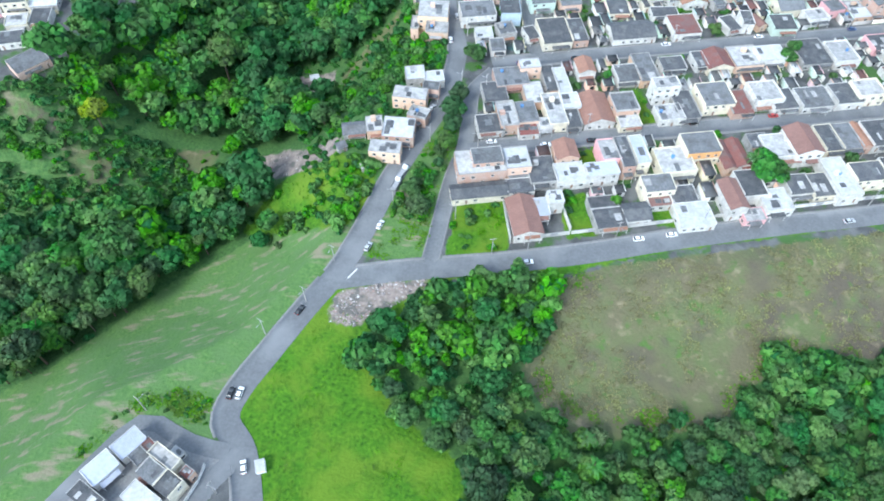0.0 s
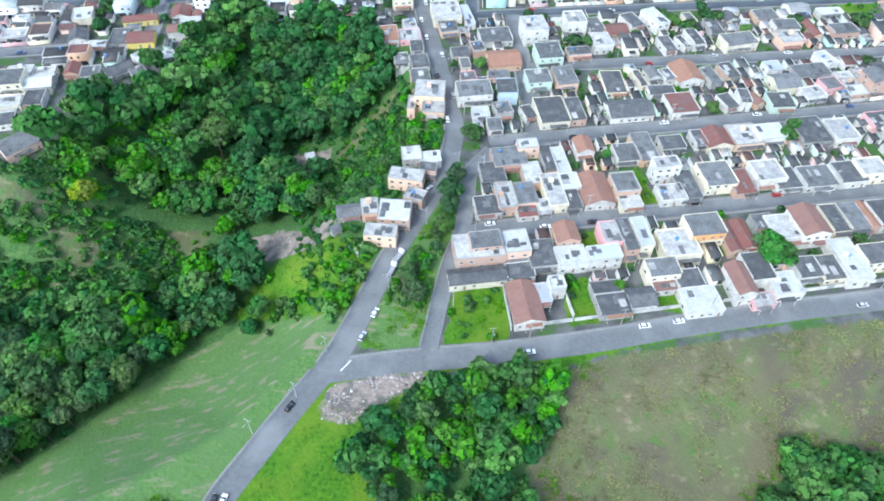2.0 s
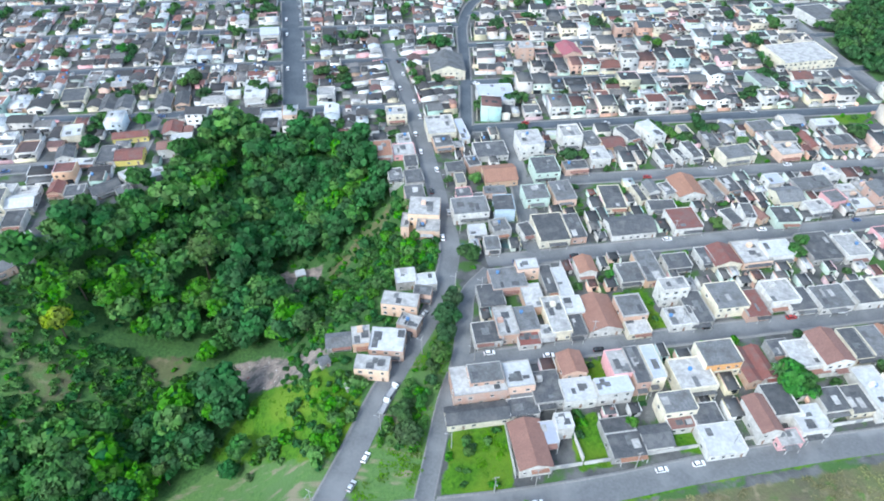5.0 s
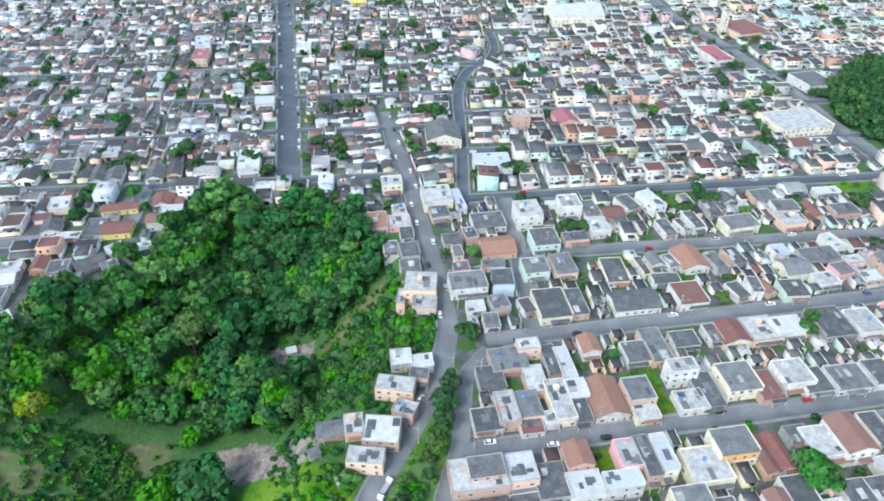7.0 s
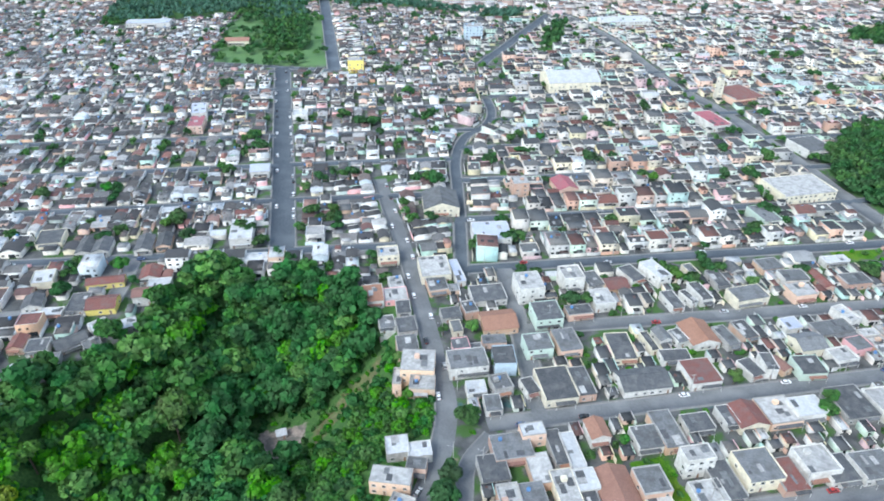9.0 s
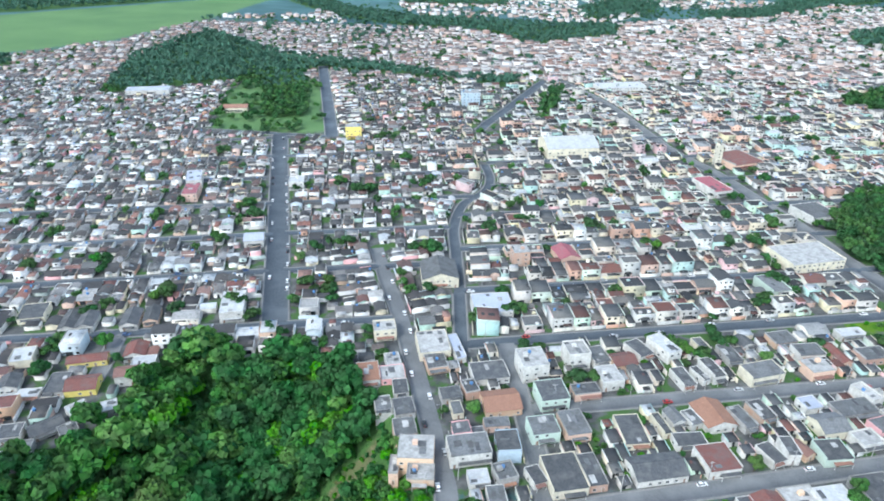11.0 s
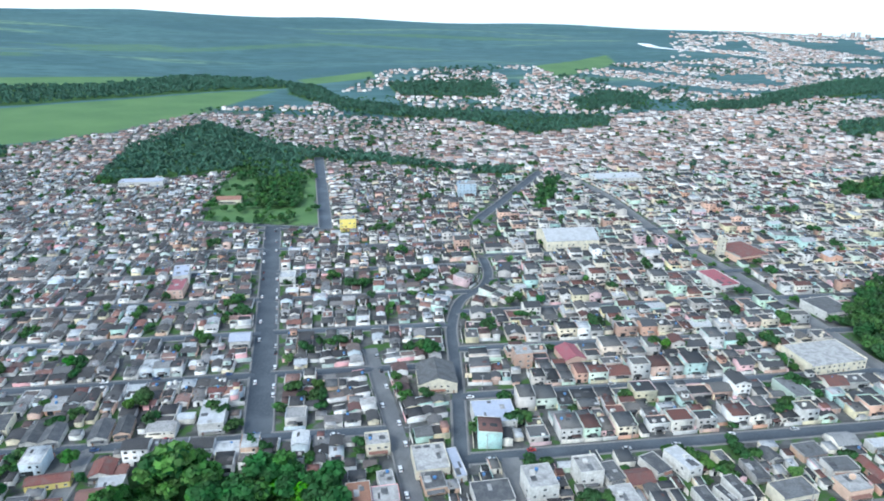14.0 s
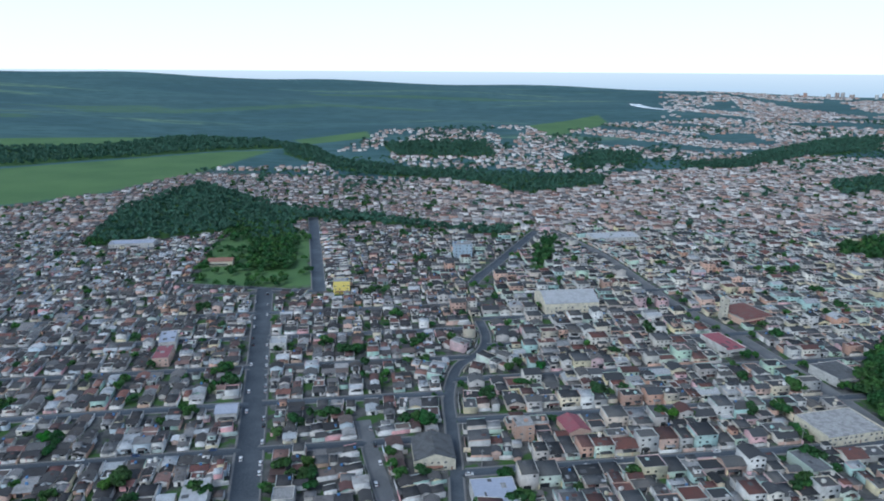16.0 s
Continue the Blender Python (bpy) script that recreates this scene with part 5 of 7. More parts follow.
house(-134.2, 298.2, 25, 6.4, 6.2, 3.6, "mono", "grey", "white")
house(-162.8, 313.7, 7, 8.5, 13.0, 3.2, "mono", "grey", "dark")
house(-172.1, 307.1, 6, 9.8, 5.0, 3.0, "mono", "white", "white")
house(-187.9, 333.2, 13, 9.8, 9.9, 4.2, "mono", "cream", "white")
house(-158.0, 331.8, 12, 17.1, 6.4, 3.2, "gable", "yellow", "maroon")
house(-184.1, 314.4, 14, 8.2, 9.9, 3.2, "gable", "white", "dark")
house(-175.8, 284.9, 8, 6.2, 8.8, 3.6, "gable", "brick", "maroon")
house(-166.4, 283.3, 11, 8.9, 7.6, 3.4, "mono", "white", "dark")
house(-157.8, 273.9, 11, 8.3, 7.6, 3.2, "mono", "grey", "grey")
house(-203.0, 371.7, 12, 12.8, 13.2, 3.4, "mono", "cream", "dark")
house(-181.1, 363.4, 10, 7.6, 15.2, 3.2, "gable", "white", "dark")
house(-172.3, 363.4, 9, 8.3, 13.7, 3.6, "gable", "white", "dark")
house(-151.5, 365.8, 9, 8.5, 15.2, 3.4, "gable", "white", "dark")
house(-142.3, 369.1, 11, 7.2, 14.0, 3.4, "gable", "peach", "dark")
house(-178.0, 230.5, 46, 14.5, 10.5, 3.8, "mono", "peach", "grey")
house(-193.4, 258.3, 14, 9.6, 7.5, 4.0, "mono", "cream", "slab")
house(-191.5, 246.5, 14, 10.0, 8.0, 3.4, "mono", "white", "dark")
house(-174.5, 248.5, 40, 8.6, 7.4, 3.4, "mono", "white", "white")
house(-184.3, 262.4, 9, 8.7, 10.3, 3.4, "mono", "white", "dark")

# the cluster at the road's corner
house(-87.5, 66.6, 51, 8.5, 5.6, 4.0, "mono", "white", "blue", None, False)
house(-92.9, 59.2, 51, 8.6, 6.2, 4.0, "mono", "white", "blue", None, False)
house(-82.1, 66.4, 51, 3.4, 3.6, 3.6, "mono", "brick", "maroon")
house(-83.9, 63.3, 51, 4.4, 4.6, 3.4, "mono", "grey", "grey")
house(-75.4, 62.2, -32, 9.4, 3.9, 5.6, "slab", "cream", "slab")
house(-73.4, 65.0, -32, 3.6, 1.9, 2.6, "mono", "white", "white")
house(-77.9, 58.1, -32, 6.6, 5.0, 5.6, "mono", "white", "grey")
house(-72.3, 54.8, -32, 5.8, 5.6, 5.6, "mono", "cream", "dark")
house(-68.6, 58.6, -32, 3.4, 2.5, 4.4, "mono", "brick", "maroon")
house(-79.2, 51.2, -32, 9.8, 5.6, 4.0, "mono", "white", "white", None, False)
house(-94.0, 51.3, -32, 9.9, 4.6, 3.8, "mono", "grey", "dark")
yard_wall(-65.6, 62.0, -66.3, 57.0, 1.6, False)
yard_wall(-66.3, 57.0, -69.0, 50.0, 1.6, False)

# boundary walls along the front road
for x0, x1 in ((25.0, 46.0), (46.5, 57.0), (67.0, 84.5), (100.5, 117.5), (128.0, 146.5), (147.0, 166.0), (166.5, 182.0)):
    yard_wall(x0, 143.2 + 0.175 * x0 - 4.3 + 1.8 + 0.4, x1, 143.2 + 0.175 * x1 - 4.3 + 1.8 + 0.4, 2.0)
yard_wall(24.4, 144.5, 22.2, 163.0, 2.0, False)
yard_wall(46.3, 150.2, 43.2, 165.0, 2.0, False)
yard_wall(56.9, 152.2, 53.8, 167.0, 2.0, False)
yard_wall(5.8, 161.0, 24.5, 164.0, 2.6, False, "cream")


def landmarks():
    """Larger buildings that stand out among the houses."""
    for x, y, ang, w, d, h, kind, wall, roof, label in (
        (31, 375, 5, 20, 17, 6, "mono", "white", "blue", "large hall with a pale blue-grey metal roof"),
        (118, 632, 6, 44, 34, 8, "gable", "cream", "white", "broad warehouse with a pale curved-looking metal roof"),
        (-313, 829, 8, 46, 14, 7, "mono", "white", "blue", "long hall with a pale blue metal roof"),
        (254, 605, 20, 29, 30, 4.5, "mono", "peach", "maroon", "long building with a dark red roof"),
        (264, 498, 16, 22, 22, 5, "mono", "white", "grey", "broad hall with a pale grey metal roof"),
        (218, 851, 8, 56, 22, 6, "mono", "white", "white", "long low white hall"),
        (224, 431, 12, 36, 24, 6, "mono", "cream", "slab", "broad pale commercial building with a flat roof"),
        (-70, 671, 5, 14, 12, 11, "slab", "yellow", "slab", "yellow three-storey building with a flat roof"),
        (42, 782, 5, 18, 16, 14, "slab", "blue", "slab", "white and pale blue tall building"),
        (236, 601, 5, 5, 5, 17, "slab", "cream", "slab", "cream-coloured tall water tower"),
        (-199, 760, 5, 24, 12, 5, "gable", "cream", "red", "low park building with a reddish tile roof"),
        (4, 411, 5, 20, 22, 6, "gable", "cream", "grey", "large low hall with a grey roof"),
    ):
        t = house(x, y, ang, w, d, h, kind, wall, roof)
        tagged(t, label, "building", "large buildings")


landmarks()


# ---- rows of houses along the streets ----
class Heap:
    """Gathers faces of four corners for one joined mesh."""

    def __init__(self):
        self.v, self.f, self.m = [], [], []

    def quad(self, a, b, c, d, mat):
        i = len(self.v)
        self.v += (a, b, c, d)
        self.f.append((i, i + 1, i + 2, i + 3))
        self.m.append(mat)

    def solid(self, pts, faces, mat):
        i = len(self.v)
        self.v += pts
        for f in faces:
            self.f.append(tuple(i + k for k in f))
            self.m.append(mat)

    def walls(self, pts, faces, gables, mat):
        """A body with gable ends that share its corners; each gable is cut in two thin four-cornered faces by a middle point."""
        i = len(self.v)
        pts = list(pts)
        for p, q, r, _ in gables:
            pts.append(tuple((pts[p][k] + pts[q][k]) / 2 for k in range(3)))
            self.f.append((i + p, i + len(pts) - 1, i + q, i + r))
            self.m.append(mat)
        self.v += pts
        for f in faces:
            self.f.append(tuple(i + k for k in f))
            self.m.append(mat)

    def link(self, name, mats, label, category):
        return tagged(new(name, mesh_of(name, self.v, self.f, mats, self.m)), label, category, kind="stuff")


TOWN, EAST_TOWN, FAR_TOWN = Heap(), Heap(), Heap()


def quarter(x, y):
    """The joined mesh that a house at that place belongs to."""
    return FAR_TOWN if y > 900 else TOWN if x < 14 else EAST_TOWN


BOX = ((0, 1, 5, 4), (1, 2, 6, 5), (2, 3, 7, 6), (3, 0, 4, 7), (4, 5, 6, 7))


def box(heap, at, x0, y0, z0, x1, y1, z1, mat, slope=0.0):
    """A box in a house's own directions; its top may rise to the back."""
    ring = ((x0, y0), (x1, y0), (x1, y1), (x0, y1))
    heap.solid([at(u, v, z0) for u, v in ring] + [at(u, v, z1 + slope * (v - y0)) for u, v in ring], BOX, mat)


def clutter(heap, at, w, d, h, kind):
    """What crowds a plot: side walls, a lean-to porch, a room on the roof, a water tank."""
    a, b = w / 2, d / 2
    r = RND.random
    if r() < 0.7:
        u = a + 0.22
        box(heap, at, u - 0.1, -b - RND.uniform(1, 3), -0.3, u + 0.1, b + RND.uniform(0, 3), RND.uniform(2.0, 2.7), 0)
    if w > 5 and r() < 0.6:
        pw = w * RND.uniform(0.3, 0.6)
        u = RND.uniform(-1, 1) * (a - pw / 2 - 0.1)
        deep = RND.uniform(1.4, 2.4)
        heap.solid([at(u - pw / 2, -b - deep, 2.35), at(u + pw / 2, -b - deep, 2.35), at(u + pw / 2, -b - 0.02, 2.75), at(u - pw / 2, -b - 0.02, 2.75), at(u - pw / 2, -b - deep, 2.45), at(u + pw / 2, -b - deep, 2.45), at(u + pw / 2, -b - 0.02, 2.85), at(u - pw / 2, -b - 0.02, 2.85)], BOX, 1)
        for s in (-1, 1):
            box(heap, at, u + s * (pw / 2 - 0.15) - 0.1, -b - deep + 0.1, -0.3, u + s * (pw / 2 - 0.15) + 0.1, -b - deep + 0.3, 2.36, 0)
    if h < 4.6 and w > 5.5 and d > 7 and r() < 0.22:
        rw, rd = w * RND.uniform(0.4, 0.75), d * RND.uniform(0.3, 0.5)
        u, v = RND.uniform(-1, 1) * (a - rw / 2 - 0.2), RND.uniform(-0.2, 1) * (b - rd / 2 - 0.2)
        top = h + RND.uniform(2.5, 3.2)
        box(heap, at, u - rw / 2, v - rd / 2, h - 0.2, u + rw / 2, v + rd / 2, top, 0)
        box(heap, at, u - rw / 2 - 0.25, v - rd / 2 - 0.3, top + 0.02, u + rw / 2 + 0.25, v + rd / 2 + 0.2, top + 0.14, 1, 0.05)
        p = rw * 0.2
        heap.quad(at(u - p, v - rd / 2 - 0.04, h + 0.9), at(u + p, v - rd / 2 - 0.04, h + 0.9), at(u + p, v - rd / 2 - 0.04, h + 1.9), at(u - p, v - rd / 2 - 0.04, h + 1.9), 2)
    if w > 5 and r() < 0.12:
        u, v = RND.uniform(-a * 0.7, a * 0.7), RND.uniform(0, b * 0.7)
        z = h + (0.9 if kind == "gable" else 0.6)
        ring = [(u + 0.7 * math.cos(k * math.pi / 3), v + 0.7 * math.sin(k * math.pi / 3)) for k in range(6)]
        box(heap, at, u - 0.4, v - 0.4, h - 0.2, u + 0.4, v + 0.4, z, 0)
        for k in range(6):
            p, q = ring[k], ring[(k + 1) % 6]
            heap.quad(at(*p, z), at(*q, z), at(*q, z + 1.0), at(*p, z + 1.0), 3)
        heap.quad(at(*ring[0], z + 1.0), at(*ring[1], z + 1.0), at(*ring[2], z + 1.0), at(*ring[3], z + 1.0), 3)
        heap.quad(at(*ring[0], z + 1.0), at(*ring[3], z + 1.0), at(*ring[4], z + 1.0), at(*ring[5], z + 1.0), 3)


def plain_house(heap, x, y, ang, w, d, h, kind, detail):
    """One house of the joined town."""
    top, low = footing(x, y, ang, w, d)
    c, s = math.cos(radians(ang)), math.sin(radians(ang))

    def at(u, v, z):
        return (x + c * u - s * v, y + s * u + c * v, top + z)

    a, b = w / 2, d / 2
    o = 0.55 if h < 2.9 else 0.3
    base = low - top - 0.5
    ring = ((-a, -b), (a, -b), (a, b), (-a, b))
    if kind == "mono":
        r = min(0.07 * d, 0.8)
        heap.solid([at(u, v, base) for u, v in ring] + [at(-a, -b, h), at(a, -b, h), at(a, b, h + r), at(-a, b, h + r)], BOX, 0)
        heap.solid([at(-a + 0.15, -b - o, h + 0.02), at(a - 0.15, -b - o, h + 0.02), at(a - 0.15, b, h + r + 0.02), at(-a + 0.15, b, h + r + 0.02), at(-a + 0.15, -b - o, h + 0.14), at(a - 0.15, -b - o, h + 0.14), at(a - 0.15, b, h + r + 0.14), at(-a + 0.15, b, h + r + 0.14)], BOX, 1)
        if detail:
            for sgn in (-1, 1):
                heap.solid([at(sgn * a - 0.1, v, zz) for v, zz in ((-b, h),)] + [at(sgn * a + 0.1, -b, h), at(sgn * a + 0.1, b, h + r), at(sgn * a - 0.1, b, h + r), at(sgn * a - 0.1, -b, h + 0.4), at(sgn * a + 0.1, -b, h + 0.4), at(sgn * a + 0.1, b, h + r + 0.4), at(sgn * a - 0.1, b, h + r + 0.4)], BOX, 0)
    elif kind == "gable":
        rise = min(w, d) * 0.17 + 0.2
        peak = [at(0, -b, h + rise * 0.9)] if w <= d else [at(-a, 0, h + rise * 0.9), at(a, 0, h + rise * 0.9)]
        front = ((4, 5, 8, 8),) if w <= d else ((7, 4, 8, 8), (5, 6, 9, 9))
        heap.walls([at(u, v, base) for u, v in ring] + [at(u, v, h) for u, v in ring] + peak, BOX, front, 0)
        if w > d:
            pts = [at(-a - o, -b - o, h), at(a + o, -b - o, h), at(a + o, b + o, h), at(-a - o, b + o, h), at(-a - o, 0, h + rise), at(a + o, 0, h + rise)]
            heap.solid(pts, ((0, 1, 5, 4), (2, 3, 4, 5)), 1)
        else:
            pts = [at(-a - o, -b - o, h), at(a + o, -b - o, h), at(a + o, b + o, h), at(-a - o, b + o, h), at(0, -b - o, h + rise), at(0, b + o, h + rise)]
            heap.solid(pts, ((0, 4, 5, 3), (1, 2, 5, 4)), 1)
    else:
        heap.solid([at(u, v, base) for u, v in ring] + [at(u, v, h + 0.5) for u, v in ring], BOX[:4], 0)
        heap.solid([at(u * 0.96, v * 0.96, h) for u, v in ring], ((0, 1, 2, 3),), 1)
        inner = [at(u * 0.95, v * 0.95, h) for u, v in ring] + [at(u * 0.95, v * 0.95, h + 0.5) for u, v in ring]
        heap.solid(inner, ((1, 0, 4, 5), (2, 1, 5, 6), (3, 2, 6, 7), (0, 3, 7, 4)), 0)
        for k in range(4):
            j = (k + 1) % 4
            (u0, v0), (u1, v1) = ring[k], ring[j]
            heap.quad(at(u0, v0, h + 0.5), at(u1, v1, h + 0.5), at(u1 * 0.95, v1 * 0.95, h + 0.5), at(u0 * 0.95, v0 * 0.95, h + 0.5), 0)
    if detail:
        clutter(heap, at, w, d, h, kind)
        # a flat dark sheet as a porch or garage opening's shade, and sheets of another age on the roof
        pw = w * RND.uniform(0.22, 0.42)
        u = RND.uniform(-1, 1) * (a - pw / 2 - 0.4)
        heap.quad(at(u - pw / 2, -b - 0.06, 0.05), at(u + pw / 2, -b - 0.06, 0.05), at(u + pw / 2, -b - 0.06, 2.3), at(u - pw / 2, -b - 0.06, 2.3), 2)
        for layer in range(RND.randrange(0, 3)):
            sw, sd = w * RND.uniform(0.12, 0.3), d * RND.uniform(0.15, 0.35)
            v = RND.uniform(-b + sd / 2, b - sd / 2) if w <= d or kind != "gable" else -b / 2
            if kind == "mono":
                k = min(0.07 * d, 0.8) / d
                z0, z1 = h + 0.18 + 0.02 * layer + k * (v - sd / 2 + b), h + 0.18 + 0.02 * layer + k * (v + sd / 2 + b)
                u = RND.uniform(-a + sw / 2 + 0.3, a - sw / 2 - 0.3)
                heap.quad(at(u - sw / 2, v - sd / 2, z0), at(u + sw / 2, v - sd / 2, z0), at(u + sw / 2, v + sd / 2, z1), at(u - sw / 2, v + sd / 2, z1), 1)
            elif kind == "gable" and w <= d:
                rise = w * 0.17 + 0.2
                k = rise / (a + o)
                u0, u1 = (0.15, 0.15 + sw) if RND.random() < 0.5 else (-0.15 - sw, -0.15)
                heap.quad(at(u0, v - sd / 2, h + rise - k * abs(u0) + 0.06), at(u1, v - sd / 2, h + rise - k * abs(u1) + 0.06), at(u1, v + sd / 2, h + rise - k * abs(u1) + 0.06), at(u0, v + sd / 2, h + rise - k * abs(u0) + 0.06), 1)
            elif kind == "slab":
                u = RND.uniform(-a * 0.6, a * 0.6)
                heap.solid([at(u + x2, v + y2, h + z2) for z2 in (0, RND.uniform(0.5, 2.0)) for x2, y2 in ((-0.8, -0.7), (0.8, -0.7), (0.8, 0.7), (-0.8, 0.7))], BOX, 0)
        n = max(1, int(w / 3))
        for lev in range(max(1, int(h / 2.8))):
            zc = 1.5 + 2.8 * lev
            if zc + 0.6 > h:
                break
            for k in range(n):
                if RND.random() < 0.75:
                    px = -a + w * (k + 0.5) / n
                    hw, hh = RND.uniform(0.45, 0.8), RND.uniform(0.45, 0.65)
                    p = [at(px - hw, -b - 0.04, zc - hh), at(px + hw, -b - 0.04, zc - hh), at(px + hw, -b - 0.04, zc + hh), at(px - hw, -b - 0.04, zc + hh)]
                    heap.quad(*p, 2)


WALL_PICK = ["white"] * 7 + ["cream"] * 4 + ["brick"] * 4 + ["grey"] * 3 + ["peach"] * 2 + ["green", "pink", "blue", "cream"]
ROOF_PICK = ["dark"] * 11 + ["grey"] * 9 + ["red"] + ["maroon"] * 2 + ["white"] * 3 + ["slab"]
NO_BUILD = [VALLEY, PARK, WOOD_HILL, WOOD_HILL_B, WOOD_CLUMP, WOOD_FAR, WOOD_FAR_B, WOOD_FAR_C, WOOD_BAND, WOOD_RIGHT, WOOD_RIGHT_B, WOOD_LEFT_FAR, FIELD_FAR, FIELD_FAR_C, FIELD_FAR_D, FIELD_FAR_E, LOT_GREEN, LOT_B, LOT_C, LOT_D, LOT_E, LOT_F, ROADSIDE_GREEN, [(-40, 135), (0, 132), (12, 225), (4, 236), (-20, 180)]]


NO_BUILD = [(p, min(a for a, _ in p), max(a for a, _ in p), min(b for _, b in p), max(b for _, b in p)) for p in NO_BUILD]


def buildable(x, y, margin=2.0):
    for p, x0, x1, y0, y1 in NO_BUILD:
        if x0 - margin < x < x1 + margin and y0 - margin < y < y1 + margin and float(inside(p, x, y)) > -margin:
            return False
    return y < 870 or float(inside(TOWN_FAR_END, x, y)) > 0


def try_house(x, y, ang, w, d, h, kind, single):
    if abs(x) > 0.74 * y + 90 or not free(x, y, ang, w, d):
        return False
    if min(off_road(px, py) for px, py in corners(x, y, ang, w, d) + [(x, y)]) < 1.2:
        return False
    if not buildable(x, y):
        return False
    if single and COUNT["houses"] < 330:
        roof = "slab" if kind == "slab" else RND.choice(ROOF_PICK)
        house(x, y, ang, w, d, h, kind, RND.choice(WALL_PICK), roof)
    else:
        take(x, y, ang, w, d)
        plain_house(quarter(x, y), x, y, ang, w, d, h, kind, y < 900)
    return True


def pick(cottages=False):
    if cottages:
        return RND.choice(("gable",) * 5 + ("mono", "mono", "slab")), RND.choice((2.3, 2.4, 2.5, 2.5, 2.6, 2.7, 2.8, 5.2))
    kind = RND.choice(("mono", "mono", "mono", "mono", "gable", "gable", "slab", "slab"))
    h = RND.choice((2.9, 3.1, 3.2, 3.4, 3.3, 4.2, 5.6, 6.0, 6.2, 6.4, 8.4))
    return kind, h


def row(points, side, setback, single_to=0.0, walls=True, back=True):
    """Houses along a line of the plan, to its right (side 1) or left (-1), front to the street, and others in the back yards."""
    line = along(points, 1.0)
    i = int(RND.uniform(0, 5))
    while i < len(line) - 6:
        w = RND.uniform(7.0, 13.5)
        k = min(int(i + w / 2), len(line) - 2)
        p, q = line[k], line[k + 1]
        t = (q - p).normalized()
        nrm = Vector((t.y, -t.x)) * side
        ang = math.degrees(math.atan2(t.y, t.x))
        if abs(ang) > 90:
            ang -= math.copysign(180, ang)
        small = p.y > 366 and p.x < 12
        if small:
            w = RND.uniform(5.8, 9.2)
        kind, h = pick(small)
        d = RND.uniform(5.2, 8.2) if small else RND.uniform(6.5, 11.5)
        off = setback + RND.uniform(0.3, 1.8 if small else 3.5) + d / 2
        c = p + nrm * off
        ok = try_house(c.x, c.y, ang, w * 0.96, d, h, kind, c.y < single_to)
        edge = off + d / 2
        while ok and back and edge < setback + 18.5:
            d2 = min(RND.uniform(4.5, 8.5), setback + 22.3 - edge)
            c2 = p + nrm * (edge + 0.4 + d2 / 2) + t * RND.uniform(-0.6, 0.6)
            kind, h = pick(small)
            try_house(c2.x, c2.y, ang, w * RND.uniform(0.6, 0.98), d2, min(h, RND.choice((2.8, 3.2, 4.2))), kind, c2.y < single_to)
            edge += d2 + RND.uniform(0.5, 1.8)
        if walls and ok and RND.random() < 0.88:
            f = p + nrm * (setback - 0.2)
            a, b = f - t * w / 2, f + t * w / 2
            if min(off_road(a.x, a.y), off_road(b.x, b.y)) > 0.6:
                g = min(hz(a.x, a.y), hz(b.x, b.y))
                n2 = nrm * 0.2
                quarter(a.x, a.y).solid([(a.x, a.y, g - 0.2), (b.x, b.y, g - 0.2), (b.x + n2.x, b.y + n2.y, g - 0.2), (a.x + n2.x, a.y + n2.y, g - 0.2), (a.x, a.y, g + 2), (b.x, b.y, g + 2), (b.x + n2.x, b.y + n2.y, g + 2), (a.x + n2.x, a.y + n2.y, g + 2)], BOX, 0)
        i += max(int(round(w + (RND.uniform(2, 7) if RND.random() < 0.07 else 0))), 4)


def town_rows():
    row(MAIN_ROAD[12:], -1, 6.0, 330)
    row(MAIN_ROAD[13:], 1, 6.0, 330)
    row(CROSS_STREET, -1, 5.6, 345)
    row(CROSS_STREET, 1, 5.6, 345, back=False)
    row(CURVE, 1, 6.0, 345)
    row(CURVE, -1, 6.0, 345)
    row([(-330, 244), (-172, 270)], 1, 0.5, 300)
    row([(-330, 244), (-172, 270)], -1, 0.5, 300)
    for s in sorted(STREETS):
        pts = [(s[2], line_y(s, s[2])), (s[3], line_y(s, s[3]))]
        back_from = 5.6 if s[0] < 345 else 4.5
        row(pts, 1, back_from, 350)
        row(pts, -1, back_from, 350)
    row(FRONT_ROAD[6:], -1, 6.4, 350)
    row([(-135, 352), (-30, 360)], 1, 0.5, 350)
    row(AVENUE, 1, 8.6)
    row(AVENUE, -1, 8.6)
    row(BOULEVARD, 1, 8.6)
    row(BOULEVARD, -1, 8.6)
    row(FAR_AVENUE, 1, 7.6)
    row(FAR_AVENUE, -1, 7.6)
    # the far town: back-to-back rows about every fifty metres
    for k in range(14):
        y0 = 690 + 50 * k
        row([(-0.75 * y0 - 60, y0 - 0.08 * y0), (0.8 * y0 + 60, y0 + 0.08 * y0)], 1, 3.5, 0, False)
        row([(-0.75 * y0 - 60, y0 - 0.08 * y0), (0.8 * y0 + 60, y0 + 0.08 * y0)], -1, 3.5, 0, False)


town_rows()


def annexes():
    """Lean-tos, garages and back rooms in the yards of the near blocks."""
    rnd = random.Random(21)
    n = 0
    for _ in range(2600):
        x, y = rnd.uniform(8, 330), rnd.uniform(146, 345)
        if n > 150:
            break
        if y < 147 + 0.175 * x:
            continue
        w, d = rnd.uniform(3, 5.5), rnd.uniform(3, 7)
        if try_house(x, y, 9.2, w, d, rnd.uniform(2.3, 3.0), "mono", n < 45 and y < 245):
            n += 1


annexes()


